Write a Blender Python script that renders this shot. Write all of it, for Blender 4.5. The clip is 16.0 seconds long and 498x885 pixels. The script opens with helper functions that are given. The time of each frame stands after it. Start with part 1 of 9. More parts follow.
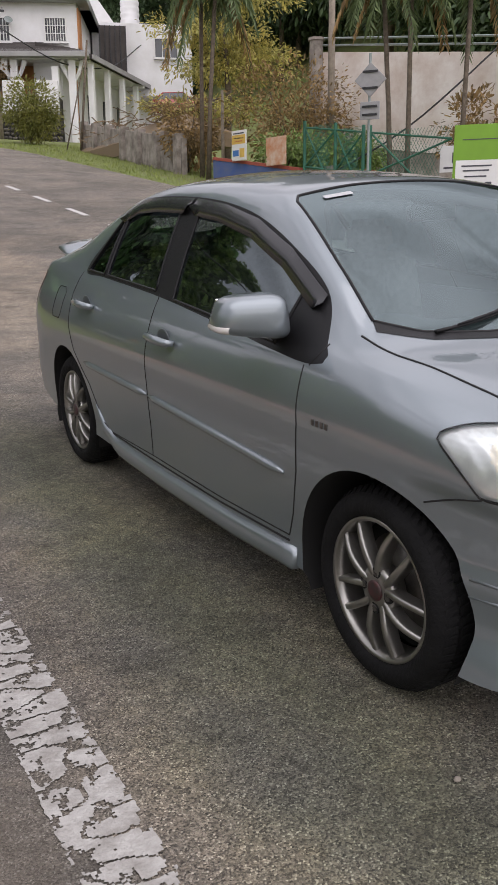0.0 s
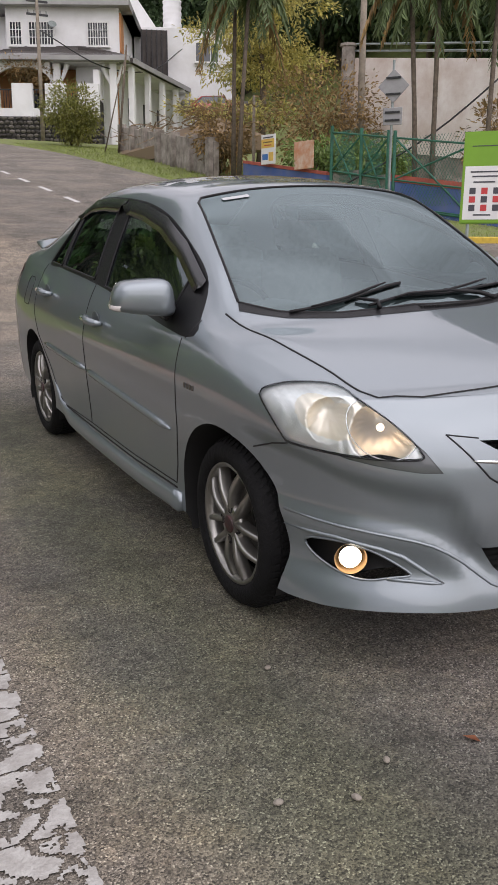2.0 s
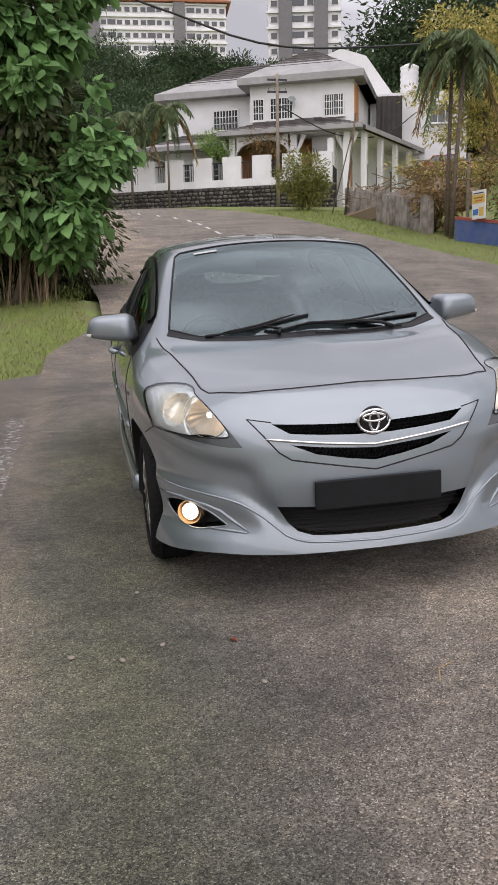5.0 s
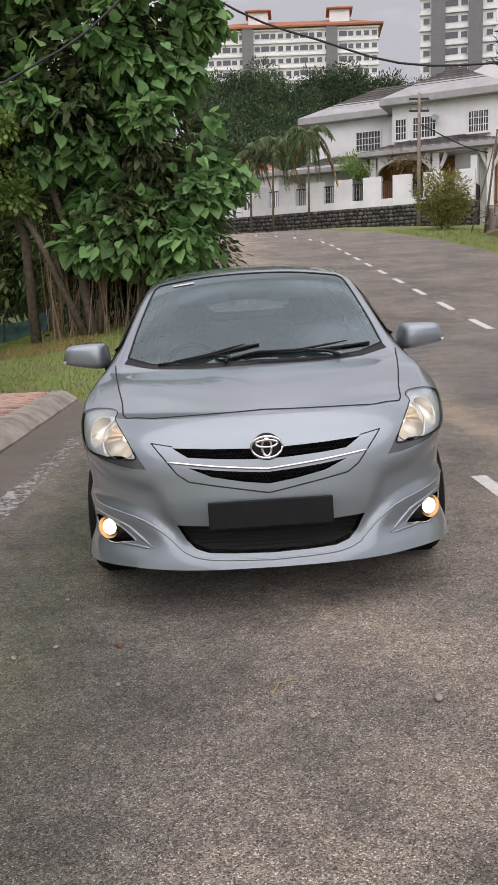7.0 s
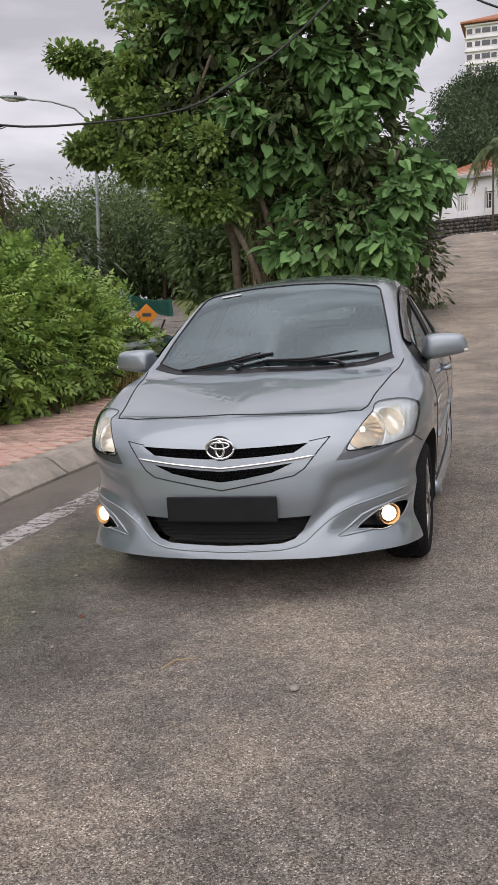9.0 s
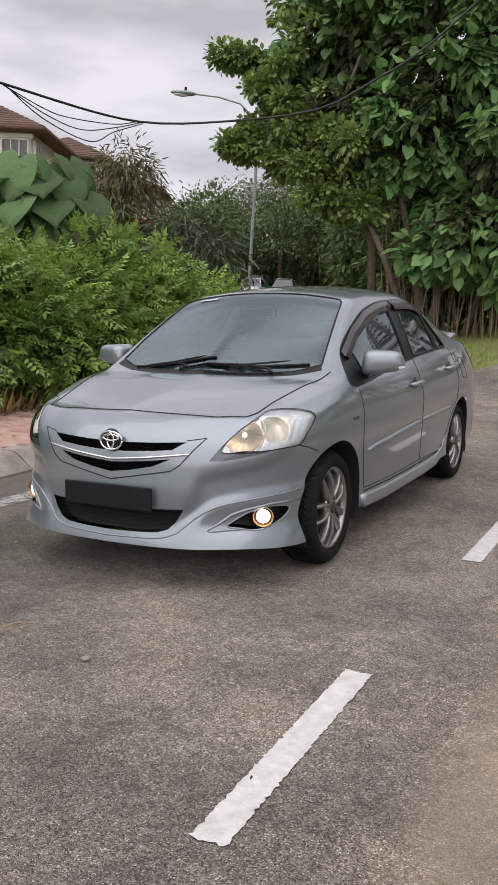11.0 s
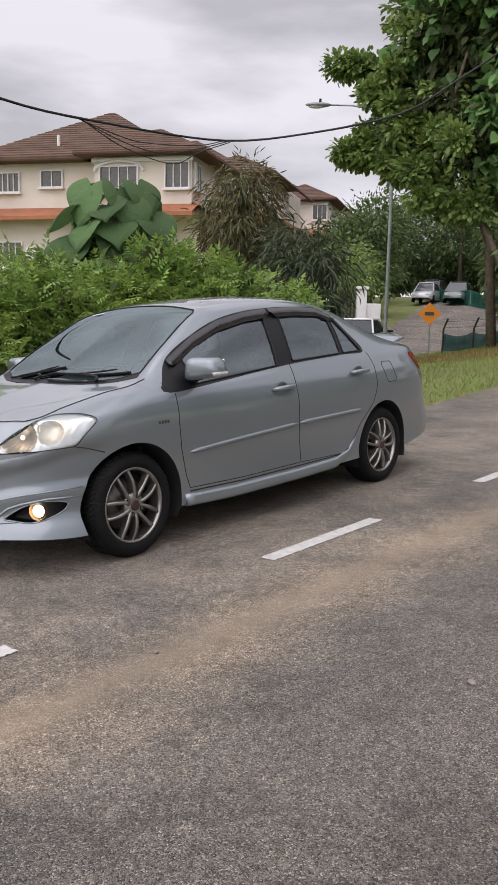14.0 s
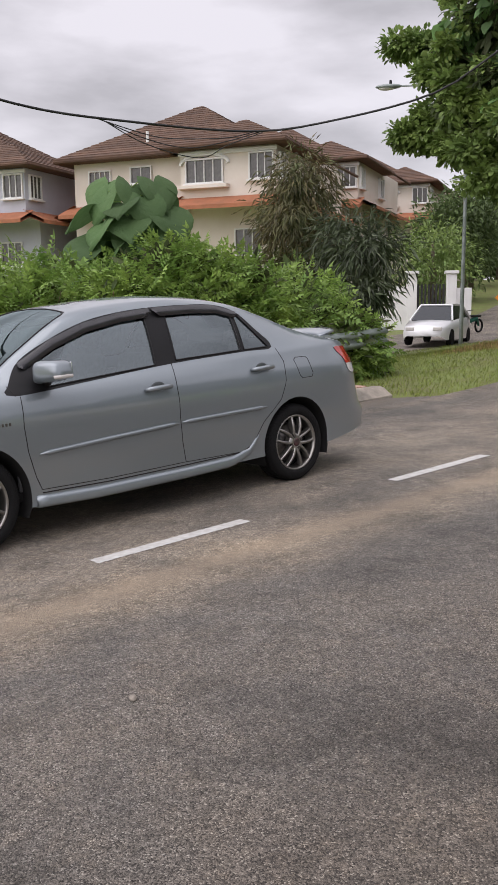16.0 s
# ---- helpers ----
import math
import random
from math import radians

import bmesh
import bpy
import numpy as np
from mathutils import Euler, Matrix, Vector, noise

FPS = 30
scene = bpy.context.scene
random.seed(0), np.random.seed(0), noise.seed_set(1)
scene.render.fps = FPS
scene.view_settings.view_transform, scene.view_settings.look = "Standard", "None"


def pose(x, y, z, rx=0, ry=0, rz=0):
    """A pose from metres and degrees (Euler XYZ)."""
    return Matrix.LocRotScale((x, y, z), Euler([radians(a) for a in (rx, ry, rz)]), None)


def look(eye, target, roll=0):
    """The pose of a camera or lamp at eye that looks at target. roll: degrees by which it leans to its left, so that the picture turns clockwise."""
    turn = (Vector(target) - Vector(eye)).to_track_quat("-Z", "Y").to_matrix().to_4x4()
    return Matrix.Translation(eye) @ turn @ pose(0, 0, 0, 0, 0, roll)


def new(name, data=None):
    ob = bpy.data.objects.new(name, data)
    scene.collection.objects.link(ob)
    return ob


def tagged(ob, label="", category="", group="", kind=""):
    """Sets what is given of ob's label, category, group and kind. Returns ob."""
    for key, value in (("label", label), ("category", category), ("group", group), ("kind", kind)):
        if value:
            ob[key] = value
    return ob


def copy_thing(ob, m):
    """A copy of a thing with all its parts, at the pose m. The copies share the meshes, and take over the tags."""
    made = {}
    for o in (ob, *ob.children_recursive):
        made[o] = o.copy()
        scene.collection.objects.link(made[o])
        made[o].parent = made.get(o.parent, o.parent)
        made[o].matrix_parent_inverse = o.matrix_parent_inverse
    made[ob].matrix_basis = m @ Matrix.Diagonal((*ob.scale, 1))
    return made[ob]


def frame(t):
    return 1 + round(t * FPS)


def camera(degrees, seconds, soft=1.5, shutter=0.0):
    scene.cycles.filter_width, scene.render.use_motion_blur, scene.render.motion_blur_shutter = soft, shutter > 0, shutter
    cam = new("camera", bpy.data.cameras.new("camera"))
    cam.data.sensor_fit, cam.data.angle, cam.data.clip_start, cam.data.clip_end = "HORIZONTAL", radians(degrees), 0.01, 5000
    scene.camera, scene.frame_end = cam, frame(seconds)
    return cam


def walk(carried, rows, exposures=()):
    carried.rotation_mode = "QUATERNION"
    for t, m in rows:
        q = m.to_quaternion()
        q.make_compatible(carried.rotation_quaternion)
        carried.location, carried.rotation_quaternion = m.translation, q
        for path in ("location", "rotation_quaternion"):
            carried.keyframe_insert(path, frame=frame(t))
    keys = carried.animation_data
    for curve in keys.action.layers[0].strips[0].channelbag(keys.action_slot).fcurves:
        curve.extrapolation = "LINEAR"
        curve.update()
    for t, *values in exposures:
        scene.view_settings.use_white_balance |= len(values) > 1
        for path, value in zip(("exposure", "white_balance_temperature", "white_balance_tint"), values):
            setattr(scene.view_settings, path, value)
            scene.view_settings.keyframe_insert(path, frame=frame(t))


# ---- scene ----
cam = camera(32.2, 16.0, 1.5)
# The road climbs gently: SLOPE takes the flat frame of the parked car into the level world.
SLOPE = Vector((0.043, 0.034, 1.0)).rotation_difference(Vector((0, 0, 1))).to_matrix().to_4x4()
PATH = [
    (0, (-2.145, -3.012, 1.351), (-1.214, -1.332, 0.796), -1.8),
    (0.5, (-2.067, -3.14, 1.341), (-1.155, -1.444, 0.801), -1.4),
    (1, (-1.983, -3.264, 1.341), (-1.111, -1.547, 0.803), -1.1),
    (1.4, (-1.99, -3.448, 1.35), (-1.129, -1.728, 0.802), -1.1),
    (1.5, (-1.991, -3.508, 1.352), (-1.139, -1.782, 0.809), -1.1),
    (2, (-1.937, -3.726, 1.336), (-1.081, -2.003, 0.789), -1.2),
    (2.5, (-1.862, -3.928, 1.357), (-1.032, -2.18, 0.849), -1.8),
    (3, (-1.805, -4.172, 1.355), (-1.066, -2.383, 0.852), -2.5),
    (3.5, (-1.656, -4.358, 1.291), (-1.011, -2.53, 0.799), -2.6),
    (4, (-1.385, -4.553, 1.255), (-0.845, -2.679, 0.809), -2.5),
    (4.2, (-1.297, -4.664, 1.252), (-0.803, -2.774, 0.822), -2.9),
    (6.3, (-0.48, -5.259, 1.268), (-0.313, -3.299, 0.907), -2.8),
    (6.5, (-0.37, -5.275, 1.268), (-0.238, -3.309, 0.925), -3.2),
    (7, (-0.094, -5.322, 1.262), (-0.078, -3.351, 0.924), -3.7),
    (7.5, (0.198, -5.422, 1.269), (0.075, -3.455, 0.93), -3.9),
    (8, (0.494, -5.428, 1.255), (0.254, -3.471, 0.922), -4.0),
    (8.5, (0.791, -5.435, 1.244), (0.407, -3.498, 0.926), -3.9),
    (9, (1.096, -5.468, 1.244), (0.559, -3.565, 0.943), -3.8),
    (9.2, (1.217, -5.45, 1.225), (0.637, -3.559, 0.926), -3.7),
    (11.3, (2.57, -5.199, 1.286), (1.611, -3.471, 0.979), -0.4),
    (11.5, (2.71, -5.145, 1.291), (1.709, -3.442, 0.98), -1.0),
    (12, (3.023, -5.028, 1.269), (1.929, -3.383, 0.958), -1.5),
    (12.5, (3.343, -4.901, 1.281), (2.19, -3.292, 0.993), -1.9),
    (13, (3.695, -4.791, 1.271), (2.516, -3.202, 0.977), -2.6),
    (13.5, (3.966, -4.582, 1.261), (2.745, -3.025, 0.967), -3.1),
    (14, (4.251, -4.378, 1.247), (2.971, -2.866, 0.972), -2.0),
    (14.5, (4.545, -4.144, 1.246), (3.19, -2.699, 0.975), -1.9),
    (15, (4.774, -3.846, 1.254), (3.337, -2.48, 0.99), -2.1),
    (15.5, (5.069, -3.588, 1.267), (3.599, -2.26, 0.99), -2.5),
    (16, (5.327, -3.262, 1.238), (3.853, -1.941, 0.95), -3.6),
]
walk(cam, [(t, SLOPE @ look(eye, target, roll)) for t, eye, target, roll in PATH], [(0, 0.57, 6430, 19), (16, 0.57, 6430, 19)])

# ---------------------------------------------------------------- light
world = bpy.data.worlds.new("world")
scene.world = world
world.use_nodes = True
wn, wl = world.node_tree.nodes, world.node_tree.links
wn.clear()
w_out = wn.new("ShaderNodeOutputWorld")
w_bg = wn.new("ShaderNodeBackground")
w_sky = wn.new("ShaderNodeTexSky")
w_sky.sky_type, w_sky.sun_disc = "NISHITA", False
w_sky.sun_elevation, w_sky.sun_rotation = radians(50), radians(178)
w_co = wn.new("ShaderNodeTexCoord")
w_map = wn.new("ShaderNodeMapping")
w_map.inputs["Scale"].default_value = (1.0, 1.0, 3.2)
w_noise = wn.new("ShaderNodeTexNoise")
w_noise.inputs["Scale"].default_value, w_noise.inputs["Detail"].default_value = 3.0, 6.0
w_ramp = wn.new("ShaderNodeValToRGB")
w_ramp.color_ramp.elements[0].position, w_ramp.color_ramp.elements[0].color = 0.40, (4.05, 4.03, 4.0, 1)
w_ramp.color_ramp.elements[1].position, w_ramp.color_ramp.elements[1].color = 0.60, (6.7, 6.7, 6.75, 1)
w_mix = wn.new("ShaderNodeMix")
w_mix.data_type = "RGBA"
w_mix.inputs["Factor"].default_value = 0.9
w_bg.inputs["Strength"].default_value = 0.088
wl.new(w_co.outputs["Generated"], w_map.inputs["Vector"])
wl.new(w_map.outputs["Vector"], w_noise.inputs["Vector"])
wl.new(w_noise.outputs["Fac"], w_ramp.inputs["Fac"])
wl.new(w_sky.outputs["Color"], w_mix.inputs["A"])
wl.new(w_ramp.outputs["Color"], w_mix.inputs["B"])
# an overcast sky is brighter overhead than at the horizon
w_sep, w_up, w_mul = wn.new("ShaderNodeSeparateXYZ"), wn.new("ShaderNodeMapRange"), wn.new("ShaderNodeMix")
w_up.interpolation_type = "SMOOTHSTEP"
w_up.inputs["From Min"].default_value, w_up.inputs["From Max"].default_value = 0.25, 1.0
w_up.inputs["To Min"].default_value, w_up.inputs["To Max"].default_value = 1.0, 1.75
w_mul.data_type, w_mul.blend_type = "RGBA", "MULTIPLY"
w_mul.inputs["Factor"].default_value = 1.0
wl.new(w_co.outputs["Generated"], w_sep.inputs["Vector"])
wl.new(w_sep.outputs["Z"], w_up.inputs["Value"])
wl.new(w_mix.outputs["Result"], w_mul.inputs["A"])
wl.new(w_up.outputs["Result"], w_mul.inputs["B"])
wl.new(w_mul.outputs["Result"], w_bg.inputs["Color"])
wl.new(w_bg.outputs["Background"], w_out.inputs["Surface"])

sun = new("sun", bpy.data.lights.new("sun", "SUN"))
sun.data.energy, sun.data.angle, sun.data.color = 1.5, radians(100), (1.0, 0.975, 0.94)
sun.matrix_basis = look((2, -62, 77), (0, 0, 0))


# ---------------------------------------------------------------- small tools
def sm(a, b, x):
    t = min(1.0, max(0.0, (x - a) / (b - a)))
    return t * t * (3 - 2 * t)


_HS = [0.0]
for _i in range(1, 900):
    _y = -20 + _i * 0.5
    _HS.append(_HS[-1] + 0.5 * 0.115 * sm(4, 14, _y) * (1 - 0.75 * sm(52, 66, _y)))


def hill(y):
    u = min(898.0, max(0.0, (y + 20) * 2))
    k = int(u)
    return _HS[k] + (_HS[min(k + 1, 899)] - _HS[k]) * (u - k)


def ground_z(x, y):
    """The lie of the land: a plane under the car that turns into a hill behind it."""
    near = -0.0015 + 0.043 * min(8.0, max(-12.0, x)) + 0.034 * min(70.0, max(-40.0, y))
    near -= 0.45 * sm(9.5, 12.0, -x) * sm(8, 14, y) * (1 - sm(30, 45, y))
    return near + hill(y) * max(0.04 + 0.30 * sm(34, 70, y), sm(-9.5, -1, x))


def node_mat(name, colour, rough=0.6, metal=0.0, var=0.0, scale=8.0, bump=0.0, bump_scale=60.0, colour2=None, spec=0.5, coat=0.0, random_tint=0.0):
    """A Principled material with two scales of colour variation and fine relief."""
    m = bpy.data.materials.new(name)
    m.use_nodes = True
    nt = m.node_tree
    b = nt.nodes["Principled BSDF"]
    b.inputs["Roughness"].default_value, b.inputs["Metallic"].default_value = rough, metal
    b.inputs["Specular IOR Level"].default_value, b.inputs["Coat Weight"].default_value = spec, coat
    b.inputs["Base Color"].default_value = (*colour, 1)
    co = nt.nodes.new("ShaderNodeTexCoord")
    last = None
    if var > 0 or colour2:
        c2 = colour2 or tuple(min(1.0, c * (1 - var)) for c in colour)
        n1 = nt.nodes.new("ShaderNodeTexNoise")
        n1.inputs["Scale"].default_value, n1.inputs["Detail"].default_value, n1.inputs["Roughness"].default_value = scale, 8.0, 0.65
        nt.links.new(co.outputs["Object"], n1.inputs["Vector"])
        r = nt.nodes.new("ShaderNodeValToRGB")
        r.color_ramp.elements[0].position, r.color_ramp.elements[1].position = 0.35, 0.65
        r.color_ramp.elements[0].color, r.color_ramp.elements[1].color = (*c2, 1), (*colour, 1)
        nt.links.new(n1.outputs["Fac"], r.inputs["Fac"])
        last = r.outputs["Color"]
        nt.links.new(last, b.inputs["Base Color"])
    if random_tint > 0:
        inf = nt.nodes.new("ShaderNodeNewGeometry")
        hs = nt.nodes.new("ShaderNodeHueSaturation")
        mr = nt.nodes.new("ShaderNodeMapRange")
        mr.inputs["To Min"].default_value, mr.inputs["To Max"].default_value = 1 - random_tint, 1 + random_tint
        nt.links.new(inf.outputs["Random Per Island"], mr.inputs["Value"])
        nt.links.new(mr.outputs["Result"], hs.inputs["Value"])
        if last:
            nt.links.new(last, hs.inputs["Color"])
        else:
            hs.inputs["Color"].default_value = (*colour, 1)
        nt.links.new(hs.outputs["Color"], b.inputs["Base Color"])
    if bump > 0:
        n2 = nt.nodes.new("ShaderNodeTexNoise")
        n2.inputs["Scale"].default_value, n2.inputs["Detail"].default_value = bump_scale, 6.0
        nt.links.new(co.outputs["Object"], n2.inputs["Vector"])
        bp = nt.nodes.new("ShaderNodeBump")
        bp.inputs["Strength"].default_value, bp.inputs["Distance"].default_value = bump, 0.02
        nt.links.new(n2.outputs["Fac"], bp.inputs["Height"])
        nt.links.new(bp.outputs["Normal"], b.inputs["Normal"])
    return m


def mesh_of(name, bm, material, smooth=False):
    me = bpy.data.meshes.new(name)
    bm.to_mesh(me)
    bm.free()
    for m in material if isinstance(material, (list, tuple)) else (material,):
        me.materials.append(m)
    if smooth:
        me.shade_smooth()
    return me


def thing(name, m, label, category, group="", kind=""):
    ob = new(name)
    ob.empty_display_size = 0.2
    ob.matrix_basis = m
    return tagged(ob, label, category, group, kind)


def part(name, bm, material, parent, label="", smooth=False, at=None):
    ob = new(name, mesh_of(name, bm, material, smooth))
    ob.parent = parent
    if at is not None:
        ob.matrix_basis = at
    if label:
        tagged(ob, label)
    return ob


def solo(name, bm, material, m, label, category="", group="", kind="", smooth=False):
    ob = new(name, mesh_of(name, bm, material, smooth))
    ob.matrix_basis = m
    return tagged(ob, label, category, group, kind)


def add_box(bm, x0, x1, y0, y1, z0, z1, bevel=0.0, mat=0):
    r = bmesh.ops.create_cube(bm, size=1, matrix=Matrix.Translation(((x0 + x1) / 2, (y0 + y1) / 2, (z0 + z1) / 2)) @ Matrix.Diagonal((x1 - x0, y1 - y0, z1 - z0, 1)))
    if bevel > 0:
        es = list({e for v in r["verts"] for e in v.link_edges})
        bmesh.ops.bevel(bm, geom=es, offset=bevel, segments=2, affect="EDGES", profile=0.5)
    return bm


def box(x0, x1, y0, y1, z0, z1, bevel=0.0):
    return add_box(bmesh.new(), x0, x1, y0, y1, z0, z1, bevel)


def add_tube(bm, pts, radii, sides=8, cap=True):
    """A tube through the points, with a radius at each."""
    pts = [Vector(p) for p in pts]
    if not isinstance(radii, (list, tuple)):
        radii = [radii] * len(pts)
    rings, side = [], None
    for k, p in enumerate(pts):
        d = (pts[min(k + 1, len(pts) - 1)] - pts[max(k - 1, 0)]).normalized()
        if side is None:
            side = d.orthogonal().normalized()
        side = (side - d * side.dot(d)).normalized()
        up = d.cross(side)
        rings.append([bm.verts.new(p + radii[k] * (math.cos(a) * side + math.sin(a) * up)) for a in (2 * math.pi * i / sides for i in range(sides))])
    for a, b in zip(rings, rings[1:]):
        for i in range(sides):
            bm.faces.new((a[i], a[(i + 1) % sides], b[(i + 1) % sides], b[i]))
    if cap:
        bm.faces.new(rings[0][::-1])
        bm.faces.new(rings[-1])
    return bm


def tube(pts, radii, sides=8):
    return add_tube(bmesh.new(), pts, radii, sides)


def sheet(bm, xs, ys, z, keep=None):
    """A grid over the given lines with height z(x, y)."""
    vs = [[bm.verts.new((x, y, z(x, y))) for x in xs] for y in ys]
    for j in range(len(ys) - 1):
        for i in range(len(xs) - 1):
            if keep is None or keep((xs[i] + xs[i + 1]) / 2, (ys[j] + ys[j + 1]) / 2):
                bm.faces.new((vs[j][i], vs[j][i + 1], vs[j + 1][i + 1], vs[j + 1][i]))
    loose = [v for v in bm.verts if not v.link_faces]
    bmesh.ops.delete(bm, geom=loose, context="VERTS")
    return bm


def steps(*runs):
    """Numbers from (start, end, step) runs."""
    out = []
    for a, b, s in runs:
        n = max(1, round((b - a) / s))
        out += [a + (b - a) * i / n for i in range(n)]
    return out + [runs[-1][1]]


I4 = Matrix.Identity(4)

# ---------------------------------------------------------------- materials of the place
def asphalt_mat():
    m = bpy.data.materials.new("worn_asphalt")
    m.use_nodes = True
    nt = m.node_tree
    b = nt.nodes["Principled BSDF"]
    b.inputs["Roughness"].default_value = 0.88
    co = nt.nodes.new("ShaderNodeTexCoord")

    def noise_node(scale, detail=6.0, rough=0.6):
        n = nt.nodes.new("ShaderNodeTexNoise")
        n.inputs["Scale"].default_value, n.inputs["Detail"].default_value, n.inputs["Roughness"].default_value = scale, detail, rough
        nt.links.new(co.outputs["Object"], n.inputs["Vector"])
        return n.outputs["Fac"]

    def ramp(fac, a, ca, bb, cb):
        r = nt.nodes.new("ShaderNodeValToRGB")
        r.color_ramp.elements[0].position, r.color_ramp.elements[1].position = a, bb
        r.color_ramp.elements[0].color, r.color_ramp.elements[1].color = (*ca, 1), (*cb, 1)
        nt.links.new(fac, r.inputs["Fac"])
        return r.outputs["Color"]

    def mix(fac, a, c, mode="MIX"):
        x = nt.nodes.new("ShaderNodeMix")
        x.data_type, x.blend_type = "RGBA", mode
        for s, v in (("Factor", fac), ("A", a), ("B", c)):
            if isinstance(v, (int, float)):
                x.inputs[s].default_value = v
            elif isinstance(v, tuple):
                x.inputs[s].default_value = (*v, 1)
            else:
                nt.links.new(v, x.inputs[s])
        return x.outputs["Result"]

    vor = nt.nodes.new("ShaderNodeTexVoronoi")
    vor.inputs["Scale"].default_value = 225.0
    nt.links.new(co.outputs["Object"], vor.inputs["Vector"])
    stone = nt.nodes.new("ShaderNodeSeparateColor")
    nt.links.new(vor.outputs["Color"], stone.inputs["Color"])
    base = ramp(stone.outputs["Red"], 0.0, (0.046, 0.043, 0.040), 1.0, (0.260, 0.242, 0.219))
    pale = ramp(stone.outputs["Green"], 0.90, (0, 0, 0), 0.97, (1, 1, 1))
    base = mix(pale, base, (0.42, 0.405, 0.375))
    # broad pale and dark patches, wheel polish, small blotches and stains
    base = mix(ramp(noise_node(0.9, 9, 0.72), 0.42, (0, 0, 0), 0.62, (0.8, 0.8, 0.8)), base, mix(1.0, base, (1.30, 1.24, 1.15), "MULTIPLY"))
    base = mix(ramp(noise_node(0.45, 8, 0.7), 0.40, (0.8, 0.8, 0.8), 0.55, (0, 0, 0)), base, mix(1.0, base, (0.66, 0.655, 0.64), "MULTIPLY"))
    base = mix(ramp(noise_node(3.1, 8, 0.75), 0.50, (0, 0, 0), 0.66, (0.75, 0.75, 0.75)), base, mix(1.0, base, (0.58, 0.575, 0.56), "MULTIPLY"))
    base = mix(ramp(noise_node(9.0, 7, 0.75), 0.52, (0, 0, 0), 0.68, (0.6, 0.6, 0.6)), base, mix(1.0, base, (1.35, 1.28, 1.18), "MULTIPLY"))
    base = mix(ramp(noise_node(26.0, 5, 0.7), 0.40, (0.65, 0.65, 0.65), 0.56, (0, 0, 0)), base, mix(1.0, base, (0.62, 0.615, 0.60), "MULTIPLY"))
    # a sandy drift along the lane and moss along the edge line
    sep = nt.nodes.new("ShaderNodeSeparateXYZ")
    nt.links.new(co.outputs["Object"], sep.inputs["Vector"])

    def reach(socket, a, b):
        """Full before a along the road, none past b."""
        mr = nt.nodes.new("ShaderNodeMapRange")
        mr.interpolation_type = "SMOOTHSTEP"
        mr.inputs["From Min"].default_value, mr.inputs["From Max"].default_value = a, b
        mr.inputs["To Min"].default_value, mr.inputs["To Max"].default_value = 1.0, 0.0
        nt.links.new(sep.outputs["Y"], mr.inputs["Value"])
        mu = nt.nodes.new("ShaderNodeMath")
        mu.operation = "MULTIPLY"
        nt.links.new(mr.outputs["Result"], mu.inputs[0])
        if isinstance(socket, float):
            mu.inputs[1].default_value = socket
        else:
            nt.links.new(socket, mu.inputs[1])
        return mu.outputs[0]

    def band(mid, half, strength, sc):
        s = nt.nodes.new("ShaderNodeMath")
        s.operation = "SUBTRACT"
        nt.links.new(sep.outputs["X"], s.inputs[0])
        s.inputs[1].default_value = mid
        ab = nt.nodes.new("ShaderNodeMath")
        ab.operation = "ABSOLUTE"
        nt.links.new(s.outputs[0], ab.inputs[0])
        nz = nt.nodes.new("ShaderNodeMath")
        nz.operation = "MULTIPLY_ADD"
        nt.links.new(noise_node(sc, 8, 0.7), nz.inputs[0])
        nz.inputs[1].default_value = -half * 1.6
        nt.links.new(ab.outputs[0], nz.inputs[2])
        mr = nt.nodes.new("ShaderNodeMapRange")
        mr.interpolation_type = "SMOOTHSTEP"
        mr.inputs["From Min"].default_value, mr.inputs["From Max"].default_value = half * 0.5, -half * 0.9
        mr.inputs["To Max"].default_value = strength
        nt.links.new(nz.outputs[0], mr.inputs["Value"])
        return mr.outputs["Result"]

    base = mix(reach(band(2.05, 0.42, 0.8, 1.5), 5.0, 11.0), base, mix(1.0, base, (1.75, 1.60, 1.38), "MULTIPLY"))
    base = mix(reach(band(1.96, 0.17, 0.6, 2.6), 4.0, 9.0), base, (0.29, 0.235, 0.175))
    base = mix(band(-1.50, 0.22, 0.7, 1.8), base, mix(1.0, base, (1.32, 1.24, 1.12), "MULTIPLY"))
    base = mix(band(-2.1, 0.45, 0.75, 1.4), base, (0.15, 0.125, 0.098))
    base = mix(reach(band(-1.0, 0.5, 0.85, 1.9), 1.0, 4.0), base, mix(1.0, base, (0.60, 0.68, 0.48), "MULTIPLY"))
    base = mix(band(0.6, 1.6, 0.9, 0.9), base, mix(1.0, base, (1.66, 1.555, 1.42), "MULTIPLY"))
    base = mix(reach(band(5.2, 2.6, 0.95, 0.6), 2.0, 7.0), base, mix(1.0, base, (0.72, 0.665, 0.615), "MULTIPLY"))
    base = mix(reach(0.9, 14.0, 3.0), base, mix(1.0, base, (1.16, 1.11, 1.06), "MULTIPLY"))
    # hairline cracks
    crk = nt.nodes.new("ShaderNodeTexVoronoi")
    crk.feature = "DISTANCE_TO_EDGE"
    crk.inputs["Scale"].default_value = 0.55
    wob = nt.nodes.new("ShaderNodeMix")
    wob.data_type = "VECTOR"
    wob.inputs["Factor"].default_value = 0.22
    wn_ = nt.nodes.new("ShaderNodeTexNoise")
    wn_.inputs["Scale"].default_value, wn_.inputs["Detail"].default_value = 2.2, 7.0
    nt.links.new(co.outputs["Object"], wn_.inputs["Vector"])
    nt.links.new(co.outputs["Object"], wob.inputs[4])
